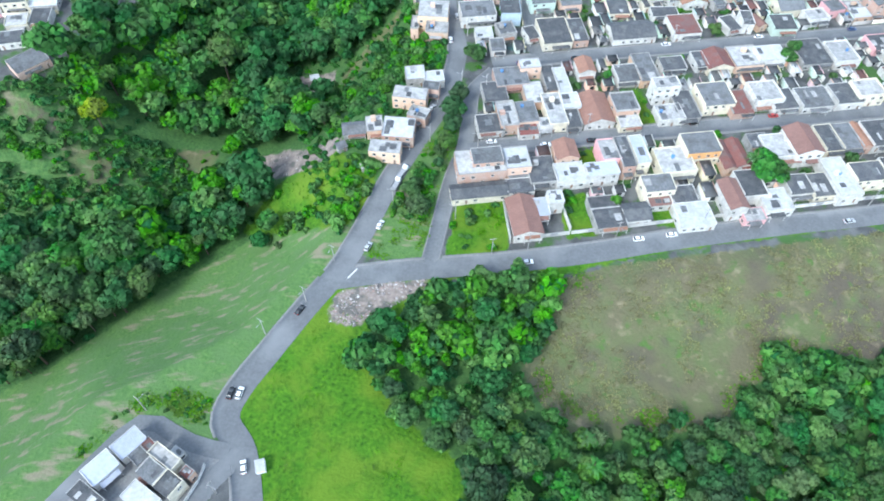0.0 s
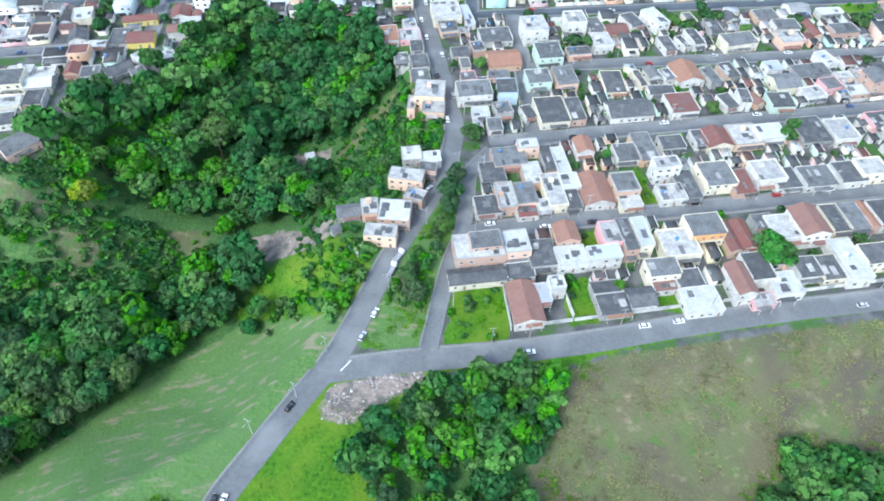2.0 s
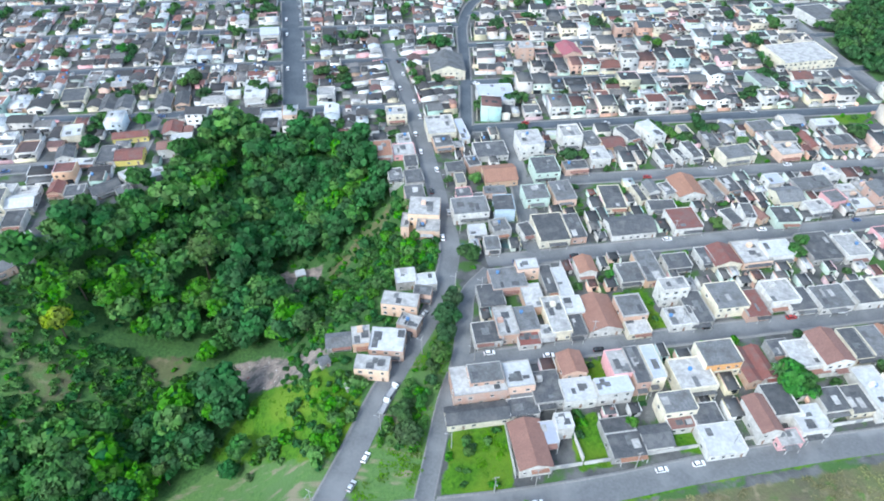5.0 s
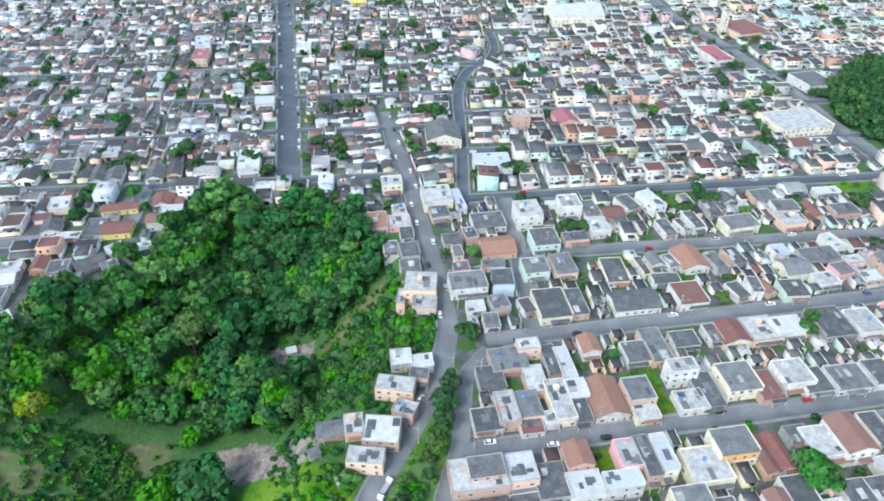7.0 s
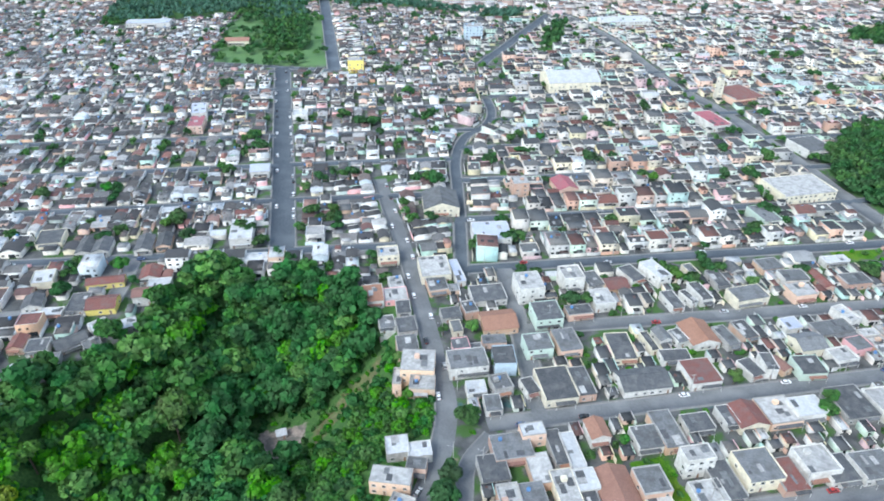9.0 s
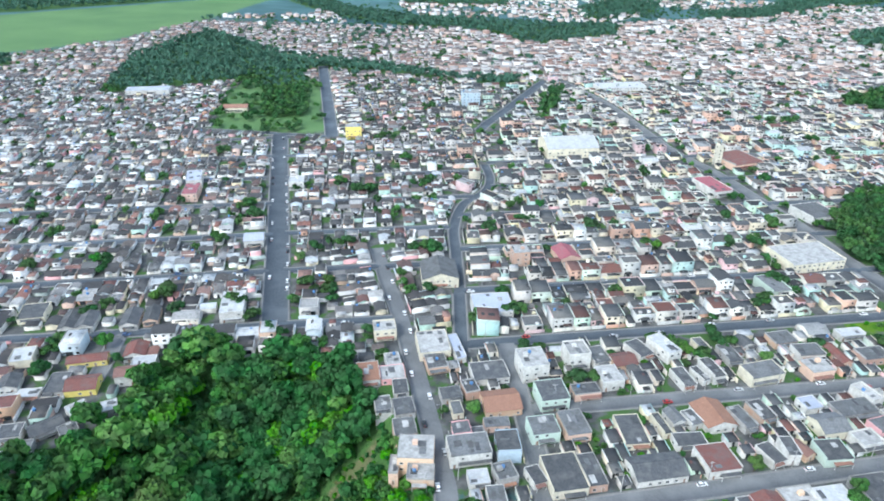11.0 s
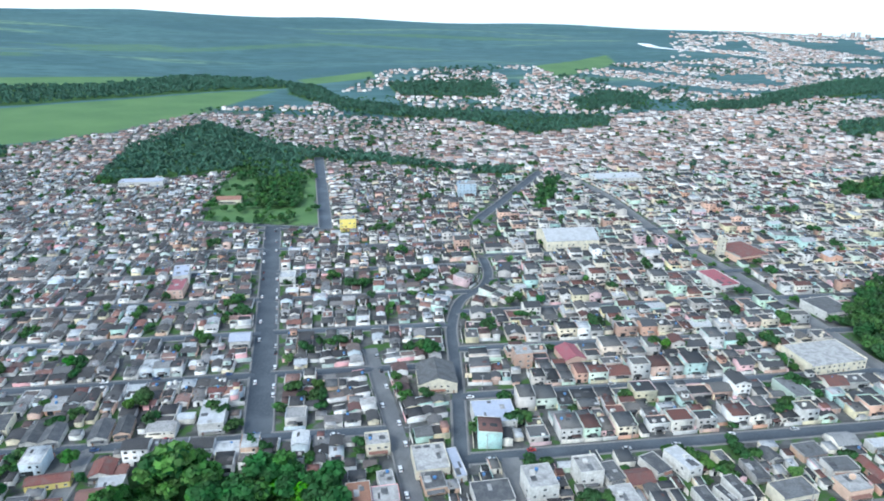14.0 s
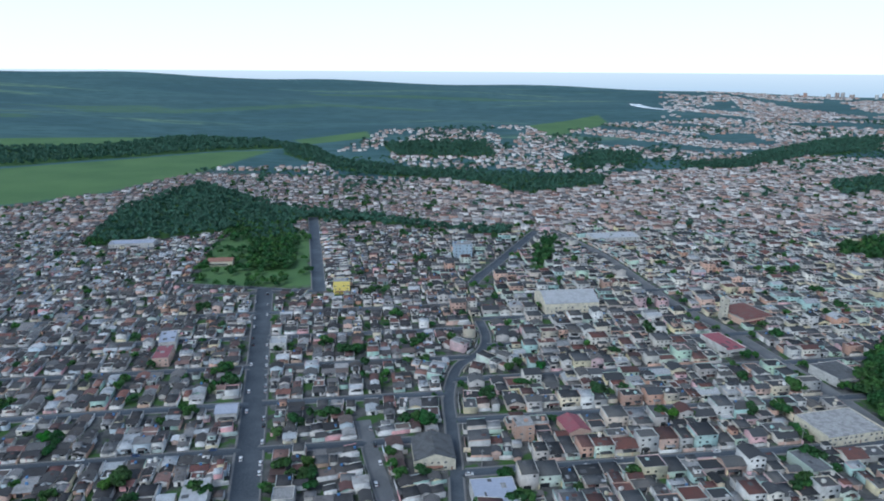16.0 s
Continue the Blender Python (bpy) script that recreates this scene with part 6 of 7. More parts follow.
def yards():
    """Back rooms and sheds that fill the yards of the farther blocks."""
    rnd = random.Random(23)
    for _ in range(15000):
        y = 300 + 640 * rnd.random() ** 0.9
        x = rnd.uniform(-0.72, 0.72) * y
        w, d = rnd.uniform(3.2, 8), rnd.uniform(3.2, 8)
        if free(x, y, 6, w, d) and off_road(x, y) > math.hypot(w, d) / 2 + 1.4 and buildable(x, y):
            take(x, y, 6, w, d)
            plain_house(quarter(x, y), x, y, 6, w, d, rnd.uniform(2.3, 3.1), "mono" if rnd.random() < 0.7 else "gable", False)


yards()


def outskirts():
    """The last quarters, where houses shrink to specks: scattered in loose rows."""
    rnd = random.Random(11)
    for _ in range(11000):
        y = 1380 + 1400 * rnd.random() ** 1.1
        x = rnd.uniform(-0.35, 0.78) * y
        if not buildable(x, y, -6):
            continue
        if noise.noise((x * 0.005, y * 0.004, 3.0)) < -0.1 or abs((y - 0.1 * x) % 55) < 9:
            continue
        w, d, h = rnd.uniform(7, 12), rnd.uniform(7, 13), rnd.choice((3.4, 3.6, 4.2, 6.4))
        if free(x, y, 8, w, d):
            take(x, y, 8, w, d)
            plain_house(FAR_TOWN, x, y, 6, w, d, h, rnd.choice(("mono", "gable")), False)
    for _ in range(4200):
        y = 2700 + 2000 * rnd.random()
        x = 0.34 * y + 0.42 * y * rnd.random() ** 0.7
        if noise.noise((x * 0.004, y * 0.0025, 7.0)) < -0.05 or math.hypot(x, y) > 4800:
            continue
        plain_house(FAR_TOWN, x, y, 6, rnd.uniform(9, 18), rnd.uniform(9, 16), rnd.choice((4, 5, 7)), "mono", False)
    # pale towers on the far shore
    for k in range(16):
        x, y = 2250 + 62 * k + rnd.uniform(-25, 25), 4150 - 22 * k + rnd.uniform(-60, 60)
        plain_house(FAR_TOWN, x, y, 6, rnd.uniform(14, 30), rnd.uniform(12, 18), rnd.uniform(14, 34), "slab", False)


outskirts()
TOWN.link("houses", [FAR_WALLS, FAR_ROOFS, GLASS_AND_SHADE, TANK], "dense rows of low houses with grey and red roofs", "houses")
EAST_TOWN.link("houses", [EAST_WALLS, EAST_ROOFS, GLASS_AND_SHADE, TANK], "dense blocks of one- and two-storey houses with grey roofs", "houses")
FAR_TOWN.link("far_houses", [HILL_WALLS, HILL_ROOFS, GLASS_AND_SHADE, TANK], "far quarters of small light houses", "houses")

# ---- trees ----
def crown_arrays(seed, radius, tall, lobes, leaves, leaf, rings=3, around=6):
    """Leaf clumps of a crown: short bent cards over several uneven lobes, and an opaque heart coloured dark as inner
    shade. Returns places, faces, materials.
    """
    g = np.random.RandomState(seed)
    lob = []
    for k in range(lobes):
        a = 2 * math.pi * (k + g.rand()) / lobes
        r = radius * (0.0 if k == 0 else g.uniform(0.4, 0.72))
        zc = tall * (g.uniform(0.3, 0.72) if k else 0.66)
        size = radius * (g.uniform(0.32, 0.52) if k else 0.5)
        lob.append((r * math.cos(a), r * math.sin(a), zc, size, size * g.uniform(0.7, 1.0) * min(tall / radius, 1.2)))
    lob = np.array(lob)
    share = lob[:, 3] ** 2 / (lob[:, 3] ** 2).sum()
    which = g.choice(len(lob), leaves, p=share)
    nrm = g.normal(size=(leaves, 3))
    nrm[:, 2] = np.abs(nrm[:, 2]) * 0.9 - 0.35 * g.rand(leaves)
    nrm /= np.linalg.norm(nrm, axis=1)[:, None]
    L = lob[which]
    depth = g.uniform(0.86, 1.08, leaves)
    c = L[:, :3] + nrm * depth[:, None] * np.stack([L[:, 3], L[:, 3], L[:, 4]], 1)
    nrm = nrm + g.normal(size=nrm.shape) * 0.26
    nrm /= np.linalg.norm(nrm, axis=1)[:, None]
    ref = g.normal(size=nrm.shape)
    u = np.cross(nrm, ref)
    u /= np.linalg.norm(u, axis=1)[:, None]
    v = np.cross(nrm, u)
    s = leaf * g.uniform(0.6, 1.35, leaves)[:, None]
    sag = nrm * s * 0.35
    quad = np.stack([c - u * s * 0.55 - sag, c - v * s * g.uniform(0.4, 0.7), c + u * s * 0.55 - sag, c + v * s * g.uniform(0.4, 0.7)], 1)
    verts = quad.reshape(-1, 3)
    faces = np.arange(leaves * 4).reshape(-1, 4)
    # the heart of every lobe blocks the view through; its darkness is painted shade
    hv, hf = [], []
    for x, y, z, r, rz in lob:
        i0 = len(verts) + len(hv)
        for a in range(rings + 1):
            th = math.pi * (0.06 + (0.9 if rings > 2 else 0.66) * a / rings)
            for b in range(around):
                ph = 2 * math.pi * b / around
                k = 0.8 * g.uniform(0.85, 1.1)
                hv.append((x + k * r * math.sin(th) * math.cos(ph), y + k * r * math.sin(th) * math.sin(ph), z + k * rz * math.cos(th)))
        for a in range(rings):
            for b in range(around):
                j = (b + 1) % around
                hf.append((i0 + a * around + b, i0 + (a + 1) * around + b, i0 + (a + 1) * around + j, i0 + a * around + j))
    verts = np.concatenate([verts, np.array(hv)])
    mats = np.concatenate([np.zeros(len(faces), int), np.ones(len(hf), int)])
    faces = np.concatenate([faces, np.array(hf)])
    return verts, faces, mats


def palm_arrays(seed, fronds, reach):
    """Long arching fronds round a stem's top, each a folded blade."""
    g = np.random.RandomState(seed)
    verts, faces = [], []
    for k in range(fronds):
        a = 2 * math.pi * (k + 0.6 * g.rand()) / fronds
        rise, run = g.uniform(0.5, 1.5), reach * g.uniform(0.8, 1.1)
        for side in (-1, 1):
            i = len(verts)
            for j in range(5):
                t = j / 4
                r, z = run * t, 1.2 + rise * math.sin(2.4 * t) - 1.1 * t * t
                wide = 0.42 * math.sin(math.pi * min(0.12 + 0.88 * t, 0.97))
                for off, drop in ((0.0, 0.0), (wide * side, 0.22 * wide)):
                    verts.append((r * math.cos(a) - off * math.sin(a), r * math.sin(a) + off * math.cos(a), z - drop))
            faces += [(i + 2 * j, i + 2 * j + 1, i + 2 * j + 3, i + 2 * j + 2) for j in range(4)]
    return np.array(verts), np.array(faces), np.zeros(len(faces), int)


def trunk_mesh(seed, tall, radius, thick):
    rnd = random.Random(seed)
    bm = bmesh.new()

    def limb(p, q, r0, r1):
        ax = (q - p).normalized()
        u = ax.orthogonal().normalized()
        v = ax.cross(u)
        rings = []
        for k in range(4):
            t = k / 3
            c = p.lerp(q, t) + u * math.sin(t * 3 + seed) * r0 * 0.5
            r = r0 + (r1 - r0) * t
            rings.append([bm.verts.new(c + (u * math.cos(a) + v * math.sin(a)) * r) for a in [2 * math.pi * i / 6 for i in range(6)]])
        for lo, hi in zip(rings, rings[1:]):
            for i in range(6):
                bm.faces.new((lo[i], lo[(i + 1) % 6], hi[(i + 1) % 6], hi[i]))

    fork = Vector((rnd.uniform(-0.3, 0.3), rnd.uniform(-0.3, 0.3), tall * 0.55))
    limb(Vector((0, 0, -0.8)), fork, thick, thick * 0.65)
    for k in range(5):
        a = 2 * math.pi * (k + rnd.random()) / 5
        limb(fork, Vector((radius * 0.6 * math.cos(a), radius * 0.6 * math.sin(a), tall * rnd.uniform(0.8, 1.1))), thick * 0.5, thick * 0.12)
    me = bpy.data.meshes.new("trunk")
    bm.to_mesh(me)
    bm.free()
    me.materials.append(BARK)
    return me


KINDS = []
for k, (radius, tall, lobes, leaves, leaf) in enumerate(((4.2, 5.0, 9, 800, 0.9), (3.4, 4.6, 8, 640, 0.82), (5.2, 5.2, 11, 1000, 0.98), (2.6, 3.8, 6, 460, 0.74), (4.6, 6.4, 10, 880, 0.95), (3.8, 3.6, 8, 700, 0.86))):
    arrays = crown_arrays(20 + k, radius, tall, lobes, leaves, leaf, 2, 5)
    KINDS.append((radius, tall, arrays, trunk_mesh(k, 5.0, radius, 0.16 + radius * 0.03)))
PALM_KIND = len(KINDS)
KINDS.append((2.6, 2.0, palm_arrays(5, 13, 3.1), trunk_mesh(9, 5.0, 0.3, 0.17)))
FAR_KIND = len(KINDS)
KINDS.append((4.4, 5.0, crown_arrays(70, 4.4, 4.4, 3, 34, 2.3, 2, 5), None))
MID_KIND = len(KINDS)
KINDS.append((4.4, 4.6, crown_arrays(71, 4.4, 4.6, 6, 160, 1.65, 2, 5), None))
BUSH_KIND = len(KINDS)
KINDS.append((2.0, 2.2, crown_arrays(72, 2.0, 2.2, 4, 110, 0.75, 2, 5), None))
HAZE_KIND = len(KINDS)
KINDS.append((4.4, 5.0, crown_arrays(73, 4.4, 5.0, 2, 9, 3.0, 2, 4), None))
CROWNS = {}
TREE_WORDS = ["deep green", "mid-green", "bright green", "pale green", "golden yellow-green"]


def tree(x, y, kind, green, size=1.0, stem=4.0, where="in the wood", z=None):
    radius, tall, arrays, trunk = KINDS[kind]
    thing = new("tree", None)
    g = hz(x, y) if z is None else z
    spin = (x * 37.1 + y * 91.7) % 360
    thing.matrix_basis = pose(x, y, g, 0, 0, spin) @ Matrix.Diagonal((size, size, size, 1))
    tagged(thing, f"tree with a {TREE_WORDS[green]} leafy crown {where}", "tree", "trees")
    if (kind, green) not in CROWNS:
        v, f, m = arrays
        CROWNS[kind, green] = mesh_of("crown", v, f, [GREENS[green], SHADE_CORE], m)
    shared("trunk", trunk, thing, Matrix.Diagonal((1, 1, stem / 5.0 * 1.3, 1)))
    shared("crown", CROWNS[kind, green], thing, pose(0, 0, stem * 0.72))
    return thing


class Wood:
    """Many trees joined into one object, one for each green."""

    def __init__(self):
        self.parts = {}

    def add(self, x, y, z, kind, green, size, thin=1, simple=False):
        radius, tall, (v, f, m), _ = KINDS[kind]
        a = (x * 1.7 + y * 2.3) % 6.28
        c, s = math.cos(a), math.sin(a)
        leaves = int((m == 0).sum())
        if thin > 1:
            q = v[:leaves * 4].reshape(-1, 4, 3)
            mid = q.mean(1, keepdims=True)
            v = np.concatenate([(mid + (q - mid) * math.sqrt(thin) * 0.86).reshape(-1, 3), v[leaves * 4:]])
        w = v * size
        w = np.stack([w[:, 0] * c - w[:, 1] * s + x, w[:, 0] * s + w[:, 1] * c + y, w[:, 2] + z], 1)
        keep = np.concatenate([np.arange(0, leaves, thin), np.arange(leaves, len(f))])
        ff, mm = f[keep], m[keep]
        used, inv = np.unique(ff, return_inverse=True)
        self.parts.setdefault(green, []).append((w[used], inv.reshape(ff.shape), mm))

    def link(self, name, label, mats=None, core=None):
        for green, bits in self.parts.items():
            n, V, F, M = 0, [], [], []
            for v, f, m in bits:
                V.append(v)
                F.append(f + n)
                M.append(m)
                n += len(v)
            me = mesh_of(name, np.concatenate(V), np.concatenate(F), [mats or GREENS[green], core or SHADE_CORE], np.concatenate(M))
            tagged(new(name, me), f"{label} with {TREE_WORDS[green]} leaves", "woodland", kind="stuff")


def scatter(poly, gap, seed, keep_out=(), jitter=0.8):
    """Places at about that gap from one another inside a polygon."""
    rnd = random.Random(seed)
    xs, ys = [p[0] for p in poly], [p[1] for p in poly]
    out = []
    row_n = 0
    y = min(ys)
    while y < max(ys):
        x = min(xs) + (gap / 2 if row_n % 2 else 0)
        while x < max(xs):
            out.append((x + rnd.uniform(-1, 1) * gap * jitter * 0.5, y + rnd.uniform(-1, 1) * gap * jitter * 0.5))
            x += gap
        y += gap * 0.87
        row_n += 1
    px, py = np.array([p[0] for p in out]), np.array([p[1] for p in out])
    ok = inside(poly, px, py) > 0
    for p, margin in keep_out:
        ok &= inside(p, px, py) < -margin
    ok &= np.abs(px) < np.where(py < 350, 116 + 0.4 * py, 0.72 * py + 75)
    return [p for p, o in zip(out, ok) if o]


STANDOUT = (
    (-150, 215, 0, 4, 1.45, 9), (-137, 230, 1, 2, 1.7, 9), (-96, 160, 3, 2, 1.3, 8), (-102, 240, 1, 2, 1.4, 8), (-107, 262, 2, 2, 1.75, 10), (-53, 217, 0, 1, 1.35, 6), (-148, 233, 1, 2, 1.5, 9),
    (-83, 182, 0, 2, 1.1, 9), (-89, 174, 2, 0, 1.2, 7), (-72, 159, 0, 0, 1.0, 3), (-64, 154, 3, 3, 0.7, 1.5),
)


def woods():
    rnd = random.Random(5)
    singles = 0
    # the grove and the hollow below the front road
    far = Wood()
    for x, y in scatter(GROVE, 5.0, 3, (), 1.1):
        clump = y > 95 and x < 45
        kind = rnd.choice((0, 1, 3, 5, 4) if clump else (1, 3, 5, 0, 3, 2))
        green = rnd.choice((1, 1, 2, 2, 0, 3) if clump else (0, 0, 1, 1, 0, 1, 3, 3, 1, 2))
        size = rnd.uniform(0.75, 1.25) if clump else rnd.uniform(0.65, 1.25)
        stem = rnd.uniform(2.5, 4.5) if clump else rnd.uniform(2.0, 4.0)
        if singles < 180 and x < 150 and y > 56:
            tree(x, y, kind, green, size, stem, "in a dense grove")
            singles += 1
        else:
            far.add(x, y, hz(x, y) + stem * 0.7 * size, kind, green, size, 4)
    for x, y in scatter(GROVE, 7.5, 35, (), 1.3):
        far.add(x, y, hz(x, y) + 0.2, BUSH_KIND, rnd.choice((0, 1, 1, 3)), rnd.uniform(1.1, 1.9), 2)
    # the wooded valley
    out = [(GRAZED, 1.0), (SCRUB_BANK, -2), (BARE_SLOPE, 3.5), (DUMP, 6.5), (SHED_YARD, 6.0), (CLEARING, 7), (CLEARING_B, 8), (CLEARING_C, 5)]
    for x, y in scatter(VALLEY, 6.1, 8, out, 0.9):
        if off_road(x, y) < 5 or not free(x, y, 0, 5, 5) or min(math.hypot(x - s[0], (y - s[1] + 3) * 0.8) - 3.4 * s[4] for s in STANDOUT) < 0:
            continue
        scrub = float(inside(SCRUB_SLOPE, x, y)) > -1
        if scrub and rnd.random() < 0.84:
            continue
        slope_side = x > -58 and 205 < y < 275 + 0.6 * x + 30
        if slope_side:
            kind, size, stem = rnd.choice((1, 3, 5, 3)), rnd.uniform(0.55, 1.0), rnd.uniform(1.5, 3.5)
            green = rnd.choice((1, 1, 0, 2, 3))
        else:
            back = y > 225 or x < -120
            kind, size, stem = rnd.choice((0, 2, 4, 1, 0, 5)), rnd.uniform(0.75, 1.25), rnd.uniform(4, 7) if not back else rnd.uniform(5, 8)
            green = rnd.choice((1, 2, 0, 1, 3, 1, 2) if x < -95 and y > 175 else (0, 0, 1, 0, 1, 0, 2) if not back else (0, 0, 0, 1, 0, 0, 2, 0, 0, 1, 0, 3) if x > -120 else (0, 1, 1, 2, 1, 2, 0, 1, 3))
        if scrub:
            kind, size, stem, green = rnd.choice((1, 3, 5)), rnd.uniform(0.6, 0.95), rnd.uniform(1.5, 3), rnd.choice((1, 2, 2, 3))
        size *= rnd.choice((1.1, 1.25, 1.4, 1.65)) if not slope_side and not scrub else 1.12
        edge = y < 175 and singles < 250
        if edge:
            tree(x, y, kind, green, size, stem, "at a valley's edge")
            singles += 1
        else:
            far.add(x, y, hz(x, y) + stem * 0.7 * size, kind, green, size, 3 if y < 250 and x > -170 else 5)
    for x, y in scatter(VALLEY, 7.0, 51, out, 1.2):
        if y > 262 and x < -30 and off_road(x, y) > 5 and free(x, y, 0, 5, 5):
            far.add(x, y, hz(x, y) + rnd.uniform(2, 4.5), rnd.choice((0, 1, 5)), rnd.choice((0, 0, 1)), rnd.uniform(0.8, 1.25), 6)
    # undergrowth of the valley
    for x, y in scatter(VALLEY, 11, 31, out, 1.3):
        if off_road(x, y) > 5 and free(x, y, 0, 4, 4):
            far.add(x, y, hz(x, y) - 0.4, BUSH_KIND, rnd.choice((0, 0, 1)), rnd.uniform(0.8, 1.5), 2)
    for x, y in scatter(SCRUB_SLOPE, 2.9, 33, [(CLEARING, -2), (CLEARING_B, -2), (CLEARING_C, -1), (DUMP, 2)], 1.5):
        if free(x, y, 0, 4, 4) and noise.noise((x * 0.07, y * 0.07, 4.0)) > -0.3:
            far.add(x, y, hz(x, y) + 0.2, BUSH_KIND, rnd.choice((1, 0, 3, 2, 1)), rnd.uniform(0.6, 1.5), 3)
    # bushes on the banks, the roadside island and the clearings
    for poly, gap, low in ((CORNER_BANK, 2.6, 0.9), (SCRUB_BANK, 3.6, 0.8), (ROADSIDE, 3.8, 0.5), (ISLAND, 3.3, 0.5), (SLOPE_SCRUB, 4.4, 0.9), (CLEARING, 4.8, 1.0), (CLEARING_B, 7, 1.0), (BARE_SLOPE, 3.4, 0.8), (LOT_GREEN, 6, 0.3), (LOT_F, 7, 0.3), (ROADSIDE_GREEN, 2.8, 0.6), (LOT_C, 7, 0.3)):
        for x, y in scatter(poly, gap, 15, (), 1.2):
            if off_road(x, y) < 1.6 or not free(x, y, 0, 2.4, 2.4) or (poly is SCRUB_BANK and float(inside(DUMP, x, y)) > -3) or (poly is SLOPE_SCRUB and max(float(inside(SHED_YARD, x, y)), float(inside(BARE_SLOPE, x, y))) > -0.5) or (poly is ISLAND and y < 152) or rnd.random() < 0.2:
                continue
            if poly is SCRUB_BANK and noise.noise((x * 0.09, y * 0.09, 6.0)) + max(0.0, 0.55 - 0.03 * off_road(x, y)) < 0.1:
                continue
            size = rnd.uniform(0.28, 0.6) if poly is not SCRUB_BANK else rnd.uniform(0.45, 0.9) + max(0.0, 0.4 - 0.02 * off_road(x, y))
            far.add(x, y, hz(x, y) - low * size, BUSH_KIND, rnd.choice((0, 1, 0, 1, 2) if poly in (ROADSIDE, SLOPE_SCRUB) else (1, 2, 1, 2, 3)), size * (1.1 if poly is CORNER_BANK else 2.1))
    far.link("woods", "dense broad-leaved woods", None)


woods()

# trees that stand out
for x, y, kind, green, size, stem in STANDOUT:
    tree(x, y, kind, green, size, stem, "above the valley woods")
for x, y, kind, green, size, stem in (
    (13, 242, 2, 1, 1.0, 3), (3, 206, 0, 0, 1.3, 2.5), (4.8, 215, 1, 0, 1.35, 2.5), (2.2, 197, 1, 0, 1.25, 2.2), (1.0, 187, 1, 2, 1.25, 2), (-2.5, 184, 3, 1, 1.0, 1.5), (-10, 168, 3, 1, 1.0, 1.5), (-9, 157, 0, 1, 1.25, 1.6), (-12, 164, 1, 1, 1.2, 1.6), (-6, 169, 3, 1, 1.1, 2), (-2, 178, 3, 0, 1.0, 2),
    (123, 177, 2, 1, 1.45, 3), (64, 163, 3, 2, 1.0, 2), (10, 152, 3, 2, 0.8, 0.8), (149, 245, 0, 1, 1.0, 3), (154, 252, 1, 1, 1.0, 3), (121, 263, 1, 2, 1.0, 2.5), (159, 186, 1, 1, 0.9, 2.5), (69, 231, 3, 1, 1.0, 2), (38, 160, 3, 0, 0.8, 1),
    (-10, 256, 3, 2, 1.0, 3), (64, 317, 2, 0, 0.9, 3), (71, 315, 1, 1, 1.0, 3), (119, 335, 1, 2, 1.1, 3), (105, 475, 2, 0, 1.1, 3), (2, 442, 2, 0, 1.1, 3), (-4, 446, 0, 1, 1.0, 3), (-16, 400, 3, 1, 1.2, 3), (-17, 410, 1, 1, 1.0, 3), (-57, 403, 1, 2, 1.0, 3),
    (133, 449, 2, 1, 1.0, 3), (139, 447, 1, 2, 1.0, 3), (55, 508, 1, 1, 1.1, 3), (75, 509, 1, 0, 1.1, 3), (219, 339, 2, 1, 1.0, 3), (155, 330, 1, 3, 1.0, 3), (184, 450, 2, 0, 1.0, 3), (226, 477, 2, 1, 1.2, 3), (26, 273, 1, 1, 0.9, 2), (17, 296, 1, 3, 1.0, 2), (4, 294, 3, 1, 1.0, 3),
    (-175, 323, 2, 0, 1.0, 3), (-142, 390, 2, 1, 1.1, 3), (-147, 386, 1, 2, 1.0, 3), (-155, 343, 1, 1, 1.2, 3), (-196, 427, 1, 1, 1.1, 3), (-231, 418, 2, 1, 1.0, 3), (-78, 430, 1, 3, 1.0, 3),
):
    tree(x, y, kind, green, size, stem, "among the houses")

for x, y, green, size, stem in ((28, 71, 0, 1.2, 5), (45, 75, 1, 1.1, 5), (46, 66, 1, 1.3, 6), (37, 62, 0, 1.1, 5), (33, 76, 1, 1.0, 4.5), (118, 181, 1, 1.3, 7), (-60, 322, 2, 1.2, 7), (-48, 316, 1, 1.3, 8), (-72, 326, 1, 1.2, 8), (-38, 306, 2, 1.2, 7), (-24, 296, 1, 1.1, 6), (-14, 278, 2, 1.2, 4)):
    tagged(tree(x, y, PALM_KIND, green, size, stem), "slender palm with long arching green fronds", "palm tree")


